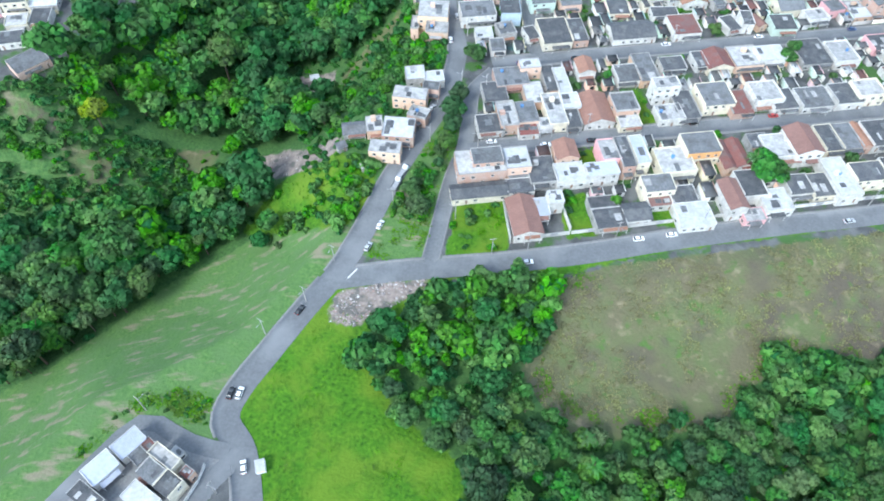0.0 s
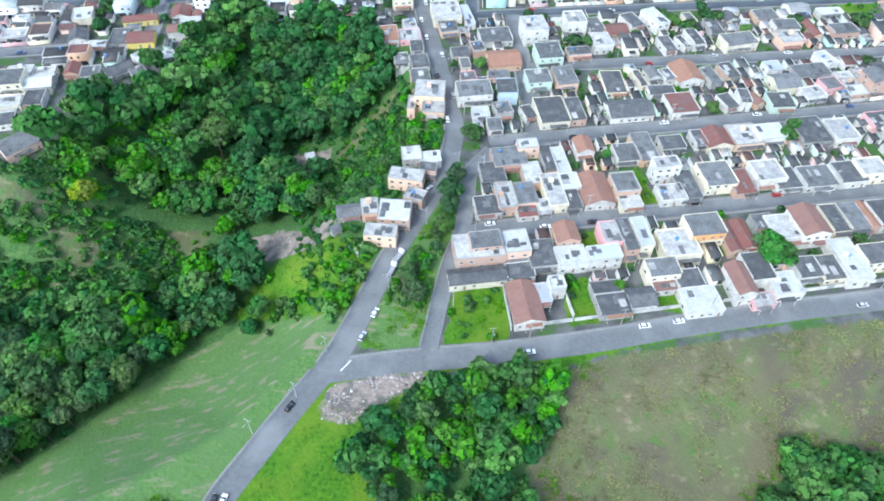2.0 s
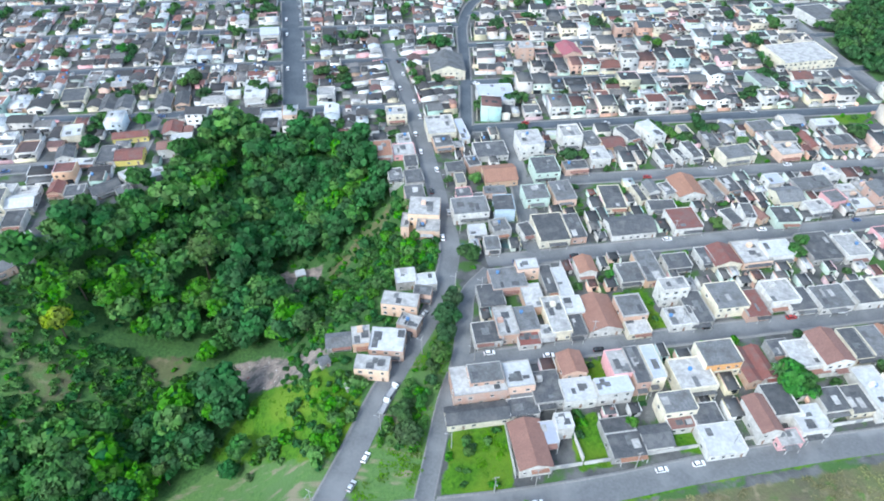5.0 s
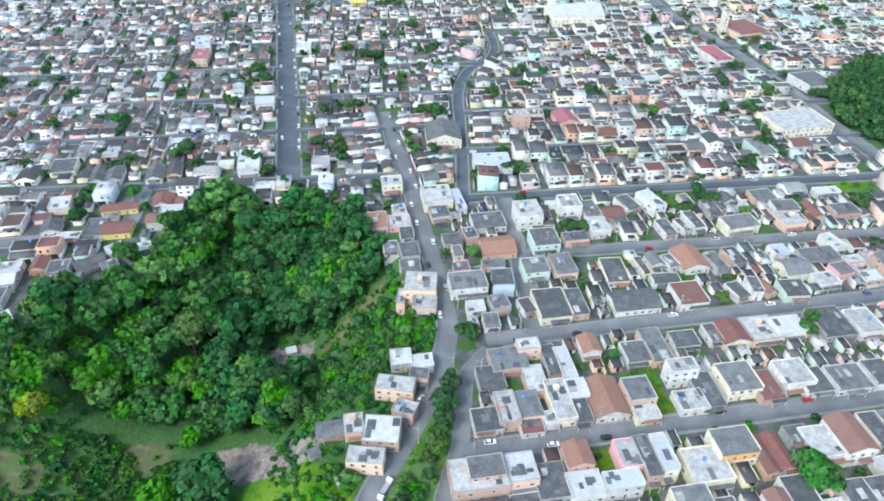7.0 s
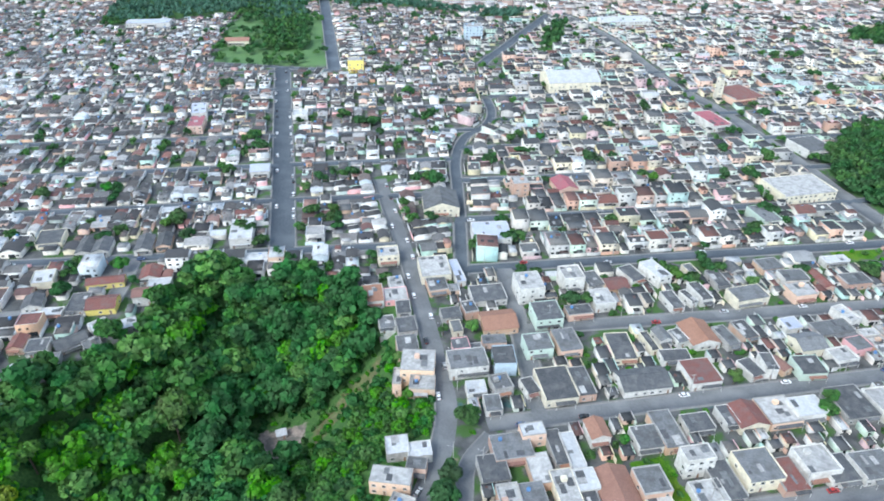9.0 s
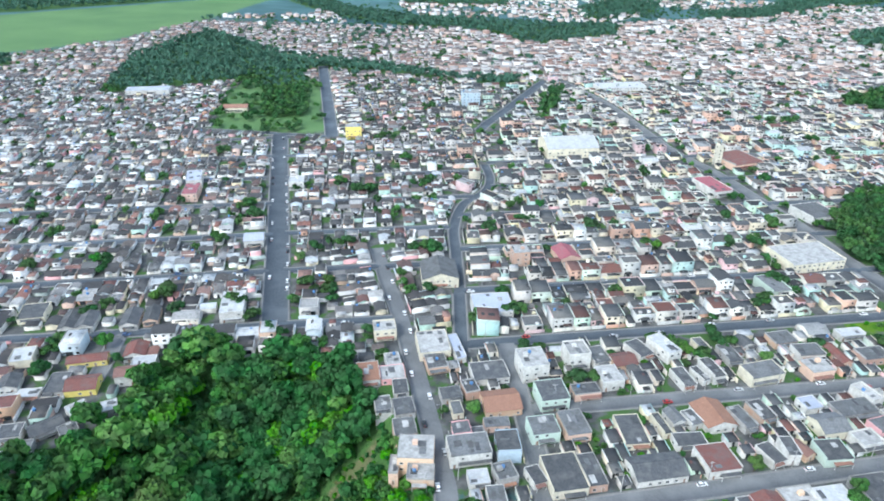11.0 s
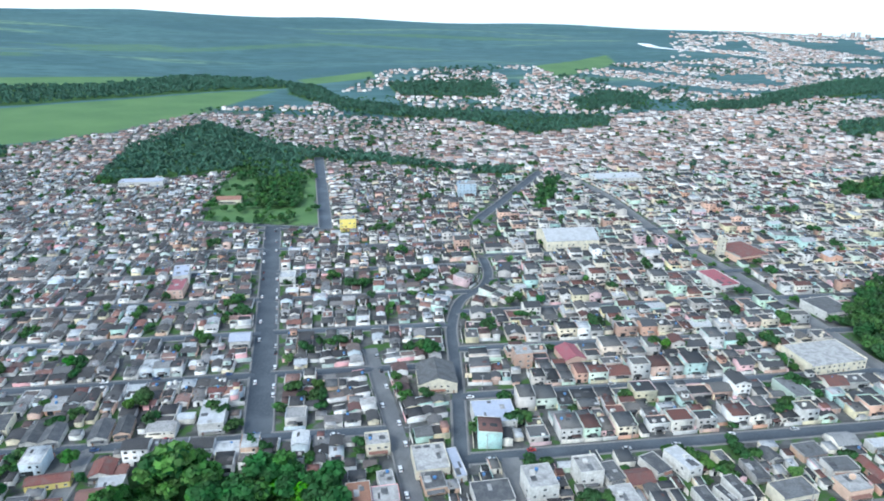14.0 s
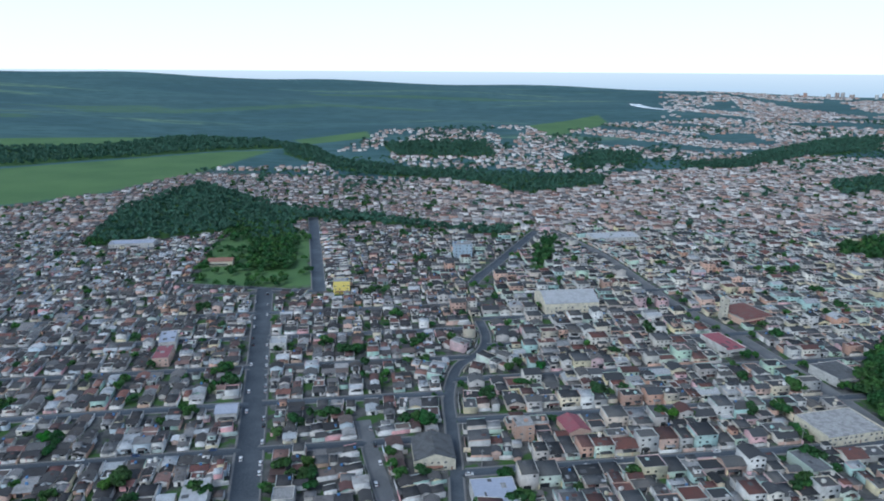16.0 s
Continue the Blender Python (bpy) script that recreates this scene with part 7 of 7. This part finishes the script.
def far_woods():
    rnd = random.Random(9)
    wood, haze_wood = Wood(), Wood()
    for poly, gap, size in ((WOOD_FAR, 8.5, 1.25), (WOOD_FAR_B, 10, 1.3), (WOOD_FAR_C, 11, 1.4), (WOOD_BAND, 11, 1.4), (WOOD_HILL, 11, 1.4), (WOOD_HILL_B, 10, 1.3), (WOOD_CLUMP, 8, 1.2), (WOOD_RIGHT, 8.0, 1.2), (WOOD_RIGHT_B, 9, 1.3), (WOOD_LEFT_FAR, 12, 1.5), (PARK_WOOD, 7, 1.1), (PLAIN_WOOD, 13, 1.5)):
        for x, y in scatter(poly, gap, 2):
            close = poly is WOOD_RIGHT
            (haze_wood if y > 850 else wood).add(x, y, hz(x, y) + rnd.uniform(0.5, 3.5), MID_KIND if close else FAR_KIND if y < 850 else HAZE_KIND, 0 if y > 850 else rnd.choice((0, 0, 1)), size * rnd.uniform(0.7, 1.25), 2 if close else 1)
    for x, y in scatter(PARK, 11, 6):
        if (float(inside(PARK, x, y)) < 9 and x < -150 and y < 800) or noise.noise((x * 0.05, y * 0.05, 0)) > 0.12 or y > 850:
            wood.add(x, y, hz(x, y) + 1.5, FAR_KIND, rnd.choice((0, 1)), rnd.uniform(0.9, 1.5))
    n = 0
    while n < 1250:
        y = 330 + 1300 * rnd.random() ** 1.2
        x = rnd.uniform(-0.74, 0.74) * y
        if off_road(x, y) > 2.5 and free(x, y, 0, 3.5, 3.5) and buildable(x, y):
            wood.add(x, y, hz(x, y) + 1.0, MID_KIND if y < 430 else FAR_KIND if y < 800 else HAZE_KIND, rnd.choice((0, 0, 1, 1)), rnd.uniform(0.6, 1.15), 1)
            n += 1
    # clumps of larger trees in the yards
    n = 0
    while n < 105:
        y = 350 + 900 * rnd.random() ** 1.1
        x = rnd.uniform(-0.3, 0.72) * y
        if off_road(x, y) < 5 or not buildable(x, y, 6):
            continue
        for _ in range(rnd.choice((1, 2, 3, 5))):
            u, v = x + rnd.uniform(-6, 6), y + rnd.uniform(-4, 4)
            wood.add(u, v, hz(u, v) + 2.2, MID_KIND if y < 560 else FAR_KIND, rnd.choice((0, 0, 1)), rnd.uniform(0.7, 1.25))
        n += 1
    # shrubs and small trees in the yards of the near blocks
    n = 0
    while n < 110:
        x, y = rnd.uniform(8, 230), rnd.uniform(150, 345)
        if y > 150 + 0.175 * x and off_road(x, y) > 1.8 and free(x, y, 0, 2.6, 2.6):
            wood.add(x, y, hz(x, y) - 0.3, BUSH_KIND, rnd.choice((0, 1, 1, 2)), rnd.uniform(0.7, 1.35))
            n += 1
    # clumps of trees between the far quarters
    n = 0
    while n < 1100:
        y = 900 + 1700 * rnd.random() ** 0.8
        x = rnd.uniform(-0.5, 0.72) * y
        if noise.noise((x * 0.006, y * 0.004, 5.0)) > 0.1 and off_road(x, y) > 3 and float(inside(TOWN_FAR_END, x, y)) > 0 and free(x, y, 0, 4, 4):
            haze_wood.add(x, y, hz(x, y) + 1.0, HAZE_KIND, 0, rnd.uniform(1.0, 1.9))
            n += 1
    wood.link("far_woods", "far dark woods and yard trees")
    haze_wood.link("distant_woods", "distant woods tinted blue-green by painted haze", HAZED_LEAVES, HAZED_CORE)


far_woods()


def weeds():
    """Tufts and low bushes over the fields and banks."""
    rnd = np.random.RandomState(3)
    n = 22
    c = np.concatenate([rnd.normal(size=(n, 2)) * 0.5, rnd.uniform(0.05, 0.5, (n, 1))], 1)
    up = np.concatenate([rnd.normal(size=(n, 2)) * 0.45, np.ones((n, 1))], 1)
    up /= np.linalg.norm(up, axis=1)[:, None]
    u = np.cross(up, rnd.normal(size=(n, 3)))
    u /= np.linalg.norm(u, axis=1)[:, None]
    v = np.cross(up, u)
    k = rnd.uniform(0.2, 0.42, (n, 1))
    base_v = np.stack([c - u * k, c - v * k * 0.6, c + u * k, c + v * k * 0.6], 1).reshape(-1, 3)
    base_f = np.arange(n * 4).reshape(-1, 4)
    for name, polys, mat, label in (
        ("weeds", ((MEADOW, 1.9, 0.5), (CORNER_BANK, 1.3, 1.1), (DRY_EDGE, 2.6, 1.5), (SCRUB_BANK, 2.6, 0.8), (ISLAND, 2.0, 1.2), (LOT_GREEN, 2.0, 1.1), (LOT_B, 1.8, 1.0), (LOT_C, 1.8, 1.0), (LOT_D, 1.8, 1.0), (VERGE, 2.2, 1.0)), WEEDS, "green weeds and low bushes on the fields"),
        ("dry_weeds", ((DRY_FIELD, 1.7, 0.95), (BARE_SLOPE, 2.5, 0.9), (CLEARING, 2.5, 0.9)), DRY_WEEDS, "tufts of half-dry weeds on the fields"),
    ):
        V, F, n = [], [], 0
        for poly, gap, size in polys:
            for x, y in scatter(poly, gap, 4, (), 1.4):
                if y < 25 or noise.noise((x * 0.06, y * 0.06, 2.0)) + rnd.uniform(-0.25, 0.25) < -0.02 or off_road(x, y) < 1.0 or (poly is SCRUB_BANK and float(inside(DUMP, x, y)) > -1):
                    continue
                a, s = rnd.uniform(0, 6.28), size * rnd.uniform(0.5, 1.5)
                c, q = math.cos(a) * s, math.sin(a) * s
                w = np.stack([base_v[:, 0] * c - base_v[:, 1] * q + x, base_v[:, 0] * q + base_v[:, 1] * c + y, base_v[:, 2] * s * rnd.uniform(0.5, 1.1) + hz(x, y) - 0.1], 1)
                V.append(w)
                F.append(base_f + n)
                n += len(w)
        me = mesh_of(name, np.concatenate(V), np.concatenate(F), [mat])
        tagged(new(name, me), label, "weeds", kind="stuff")


weeds()

# ---- vehicles ----
def hull(bm, profile, width, inset, mat=0):
    """A body swept across from a side profile, its upper edge drawn in."""
    zs = [p[1] for p in profile]
    lo, hi = min(zs), max(zs)
    loops = []
    for s in (-1, -0.93, 0.93, 1):
        ring = []
        for x, z in profile:
            k = (z - lo) / (hi - lo)
            shrink = 0.05 if abs(s) == 1 else 0.0
            ring.append(bm.verts.new((x * (1 - shrink * 0.4), math.copysign(abs(s) * width / 2 - inset * k, s), z - shrink * 0.4 * (k > 0.5))))
        loops.append(ring)
    for a, b in zip(loops, loops[1:]):
        for i in range(len(a)):
            j = (i + 1) % len(a)
            bm.faces.new((a[i], a[j], b[j], b[i])).material_index = mat
    bm.faces.new(loops[0][::-1]).material_index = mat
    bm.faces.new(loops[-1]).material_index = mat


def wheel_meshes():
    out = []
    for name, rings, mat in (("tyre", ((0.2, 0.1), (0.31, 0.1), (0.31, -0.1), (0.2, -0.1)), RUBBER), ("rim", ((0.02, 0.09), (0.2, 0.08), (0.2, -0.08), (0.02, -0.09)), HUB)):
        bm = bmesh.new()
        loops = [[bm.verts.new((r * math.cos(k * math.pi / 5), y, r * math.sin(k * math.pi / 5))) for k in range(10)] for r, y in rings]
        for a, b in zip(loops, loops[1:] + loops[:1]):
            for k in range(10):
                bm.faces.new((a[k], a[(k + 1) % 10], b[(k + 1) % 10], b[k]))
        bmesh.ops.recalc_face_normals(bm, faces=bm.faces)
        me = bpy.data.meshes.new(name)
        bm.to_mesh(me)
        bm.free()
        me.materials.append(mat)
        out.append(me)
    return out


TYRE, RIM = wheel_meshes()


def car(paint, label):
    thing = new("car", None)
    tagged(thing, label, "car", "cars on the roads")
    bm = bmesh.new()
    hull(bm, ((-2.0, 0.3), (-2.08, 0.6), (-1.95, 0.88), (-1.0, 0.93), (0.95, 0.93), (1.9, 0.8), (2.05, 0.55), (2.0, 0.28)), 1.7, 0.06)
    part("body", bm, CAR_PAINTS[paint], thing)
    bm = bmesh.new()
    hull(bm, ((-1.75, 0.9), (-1.3, 1.32), (0.2, 1.34), (0.95, 0.92)), 1.56, 0.16)
    part("window_band", bm, GLASS_AND_SHADE, thing, "dark window band")
    bm = bmesh.new()
    hull(bm, ((-1.32, 1.31), (-1.15, 1.42), (0.05, 1.43), (0.25, 1.32)), 1.26, 0.05)
    part("roof", bm, CAR_PAINTS[paint], thing)
    for x in (-1.3, 1.28):
        for y in (-0.76, 0.76):
            w = shared("wheel", TYRE, thing, pose(x, y, 0.31))
            shared("rim", RIM, w, Matrix.Identity(4))
    for y in (-0.6, 0.6):
        bm = bmesh.new()
        block(bm, 1.86, y - 0.18, 0.6, 2.04, y + 0.18, 0.74)
        part("headlight", bm, LAMP_GLASS, thing)
        bm = bmesh.new()
        block(bm, -2.07, y - 0.14, 0.62, -1.96, y + 0.14, 0.82)
        part("tail_light", bm, TAIL_GLASS, thing)
    return thing


def truck(label):
    thing = new("truck", None)
    tagged(thing, label, "truck", "parked trucks")
    bm = bmesh.new()
    hull(bm, ((1.5, 0.5), (1.5, 2.3), (2.6, 2.3), (3.1, 1.4), (3.15, 0.5)), 2.1, 0.08)
    part("cab", bm, CAR_PAINTS["white"], thing)
    bm = bmesh.new()
    block(bm, -3.2, -1.05, 0.8, 1.35, 1.05, 1.0)
    for y in (-1.05, 0.97):
        block(bm, -3.2, y, 1.0, 1.35, y + 0.08, 1.5)
    block(bm, -3.2, -0.97, 1.0, -3.12, 0.97, 1.5)
    part("load_bed", bm, GATE, thing)
    bm = bmesh.new()
    block(bm, 2.74, -0.9, 1.5, 2.9, 0.9, 2.1)
    part("windscreen", bm, GLASS_AND_SHADE, thing)
    for x in (-2.2, 2.2):
        for y in (-0.95, 0.95):
            w = shared("wheel", TYRE, thing, pose(x, y, 0.45) @ Matrix.Diagonal((1.45, 1.3, 1.45, 1)))
            shared("rim", RIM, w, Matrix.Identity(4))
    return thing


def road_top(x, y):
    return hz(x, y) + 0.17


def vehicles():
    first = {}
    for paint, label in (("white", "small white hatchback car on the asphalt"), ("black", "small black car at the roadside"), ("silver", "silver-grey car at the roadside"), ("red", "dark red car at the kerb"), ("blue", "dark blue car at the kerb")):
        first[paint] = car(paint, label)
    spots = [
        ("black", -46.5, 114.5, 60), ("white", -60.6, 84.6, 80), ("black", -63.3, 84.5, 80), ("white", -54.6, 61.5, 105),
        ("black", -9.5, 202, 63), ("black", -13.6, 191, 63), ("silver", -5.4, 210.5, 62), ("white", -1.8, 226, 75), ("white", -22.6, 150.5, 68), ("silver", -26.2, 141, 66),
        ("white", 30, 136.0, 8), ("white", 70.6, 147.4, 10), ("white", 82.9, 149.6, 10), ("silver", 150, 158.0, 9),
    ]
    rnd = random.Random(8)
    for s in STREETS[:8]:
        x = s[2] + rnd.uniform(5, 25)
        while x < min(s[3], 240) and x < s[3]:
            y = line_y(s, x) + rnd.choice((-2.2, 2.2))
            spots.append((rnd.choice(("white", "white", "silver", "black", "red", "blue")), x, y, math.degrees(math.atan(s[1]))))
            x += rnd.uniform(12, 60)
    for k in range(26):
        t = rnd.random()
        y = 380 + 290 * t
        spots.append((rnd.choice(("white", "silver", "black", "white")), -82 - 57 * t ** 1.1 + rnd.choice((-5.0, 5.0)), y, 100))
    line = along(MAIN_ROAD[13:], 1)
    for k in range(5, len(line) - 5, 17):
        d = (line[k + 1] - line[k]).normalized()
        p = line[k] + Vector((d.y, -d.x)) * rnd.choice((-2.6, 2.6))
        spots.append((rnd.choice(("white", "silver", "black")), p.x, p.y, math.degrees(math.atan2(d.y, d.x))))
    used = set()
    for paint, x, y, turn in spots:
        m = pose(x, y, road_top(x, y), 0, 0, turn)
        if paint in used:
            copy_thing(first[paint], m)
        else:
            first[paint].matrix_basis = m
            used.add(paint)
    lorry = truck("white flatbed truck parked by the roadside")
    lorry.matrix_basis = pose(-17.8, 168.5, road_top(-17.8, 168.5), 0, 0, 70)
    copy_thing(lorry, pose(-15.6, 174.5, road_top(-15.6, 174.5), 0, 0, 62))


vehicles()


# ---- poles ----
def pole():
    thing = new("utility_pole", None)
    tagged(thing, "slim grey concrete utility pole with a crossarm and lamp", "utility pole", "utility poles along the roads")
    bm = bmesh.new()
    bmesh.ops.create_cone(bm, cap_ends=True, segments=10, radius1=0.19, radius2=0.11, depth=9.6, matrix=Matrix.Translation((0, 0, 4.5)))
    part("pole", bm, CONCRETE, thing)
    bm = bmesh.new()
    block(bm, -1.1, -0.06, 8.6, 1.1, 0.06, 8.74)
    part("crossarm", bm, CONCRETE, thing)
    for x in (-1.0, -0.4, 0.4, 1.0):
        bm = bmesh.new()
        bmesh.ops.create_cone(bm, cap_ends=True, segments=6, radius1=0.07, radius2=0.04, depth=0.22, matrix=Matrix.Translation((x, 0, 8.85)))
        part("insulator", bm, FRAME, thing)
    bm = bmesh.new()
    block(bm, -0.04, -1.7, 7.5, 0.04, 0, 7.57)
    part("lamp_arm", bm, GATE, thing)
    bm = bmesh.new()
    block(bm, -0.13, -2.2, 7.46, 0.13, -1.6, 7.6)
    part("lamp_head", bm, GATE, thing)
    return thing


def poles():
    first = pole()
    spots = [(-87.5, 78.5, 150), (-56.5, 105.5, -30), (-60.5, 54.0, 60), (17.5, 139.6, 10)]
    spots += [(-50 + 7.5 * k + 5, 124 + 17 * k - 6, -30) for k in range(2)]
    for j, (pts, side, first_at, gap) in enumerate(((FRONT_ROAD, -1, 70, 33), (MAIN_ROAD, 1, 150, 34), (BRANCH, 1, 25, 35))):
        line = along(pts, 1)
        for k in range(first_at, len(line) - 2, gap):
            d = (line[k + 1] - line[k]).normalized()
            p = line[k] + Vector((d.y, -d.x)) * side * 5.0
            if p.y < 420 and p.x < 240:
                spots.append((p.x, p.y, math.degrees(math.atan2(d.y, d.x)) + 90 + 90 * side))
    for s in STREETS[:5]:
        x = s[2] + 14
        while x < min(s[3], 230):
            spots.append((x, line_y(s, x) + 4.2, 5))
            x += 34
    for k, (x, y, turn) in enumerate(spots):
        m = pose(x, y, hz(x, y) + 0.05, 0, 0, turn)
        if k:
            copy_thing(first, m)
        else:
            first.matrix_basis = m


poles()


# ---- small things ----
def rubble():
    rnd = random.Random(2)
    for name, poly, gap, label in (("rubble", RUBBLE_PATCH, 0.6, "tipped builders' rubble, broken bricks and plaster"), ("scrap_heap", DUMP, 1.6, "scattered planks, scrap and rubbish in a clearing")):
        h = Heap()
        for x, y in scatter(poly, gap, 12, (), 1.5):
            if noise.noise((x * 0.22, y * 0.22, 1.0)) + rnd.uniform(-0.4, 0.4) < -0.05:
                continue
            s = rnd.uniform(0.06, 0.3) * (2.2 if rnd.random() < 0.07 else 1)
            z = hz(x, y) - 0.05
            a = rnd.uniform(0, 3)
            c, q = math.cos(a), math.sin(a)
            pts = []
            for hgt, k in ((0, 1), (s * rnd.uniform(0.3, 1), rnd.uniform(0.6, 1))):
                for u, v in ((-1, -1), (1, -1), (1, 1), (-1, 1)):
                    u, v = u * s * k * rnd.uniform(0.7, 1.2), v * s * 0.7 * k * rnd.uniform(0.7, 1.2)
                    pts.append((x + c * u - q * v, y + q * u + c * v, z + hgt))
            h.solid(pts, BOX, 0)
        h.link(name, [RUBBLE_MIX], label, "rubble")


RUBBLE_MIX = islands("rubble_mix", [(0.4, 0.36, 0.34), (0.3, 0.25, 0.23), (0.36, 0.2, 0.17), (0.6, 0.58, 0.56), (0.24, 0.22, 0.21), (0.38, 0.31, 0.28), (0.09, 0.085, 0.09), (0.32, 0.28, 0.27)])
rubble()


def shed(x, y, ang, w, d, h, label, roof="grey"):
    thing = new("shed", None)
    g = hz(x, y)
    thing.matrix_basis = pose(x, y, g, 0, 0, ang)
    tagged(thing, label, "shed")
    bm = bmesh.new()
    block(bm, -w / 2, -d / 2, -0.8, w / 2, d / 2, h)
    part("wall", bm, WALLS["grey"], thing)
    bm = bmesh.new()
    slab_of(bm, [(-w / 2 - 0.3, -d / 2 - 0.3, h + 0.1), (w / 2 + 0.3, -d / 2 - 0.3, h + 0.1), (w / 2 + 0.3, d / 2 + 0.3, h + 0.5), (-w / 2 - 0.3, d / 2 + 0.3, h + 0.5)], 0.08)
    part("roof", bm, ROOFS[roof], thing)
    shared("door", ENTRANCE, thing, pose(w * 0.2, -d / 2, 0))


shed(-66, 268.5, 20, 4.2, 3.4, 2.5, "small pale shed in a valley clearing", "white")
shed(-86, 200, 30, 5.0, 3.2, 2.2, "low tin-roofed shack beside the scrap clearing")
shed(-40, 186, 30, 3.6, 3.0, 2.4, "grey shack below the roadside houses")
shed(-30, 176, 20, 3.0, 2.6, 2.2, "grey shack beside the road", "slab")


def kiosk():
    x, y = -49.6, 61.5
    thing = new("kiosk", None)
    thing.matrix_basis = pose(x, y, hz(x, y), 0, 0, 15)
    tagged(thing, "white boxy trailer kiosk on the grass beside the road", "kiosk")
    bm = bmesh.new()
    block(bm, -1.3, -1.7, 0.35, 1.3, 1.7, 2.5)
    part("body", bm, CAR_PAINTS["white"], thing)
    bm = bmesh.new()
    block(bm, -1.4, -1.8, 2.5, 1.4, 1.8, 2.62)
    part("roof", bm, ROOFS["white"], thing)
    for px in (-1.1, 1.1):
        shared("wheel", TYRE, thing, pose(px, 0, 0.31, 0, 0, 90))
    bm = bmesh.new()
    block(bm, -1.36, -1.0, 1.2, -1.3, 1.0, 2.1)
    part("hatch", bm, GATE, thing)


kiosk()
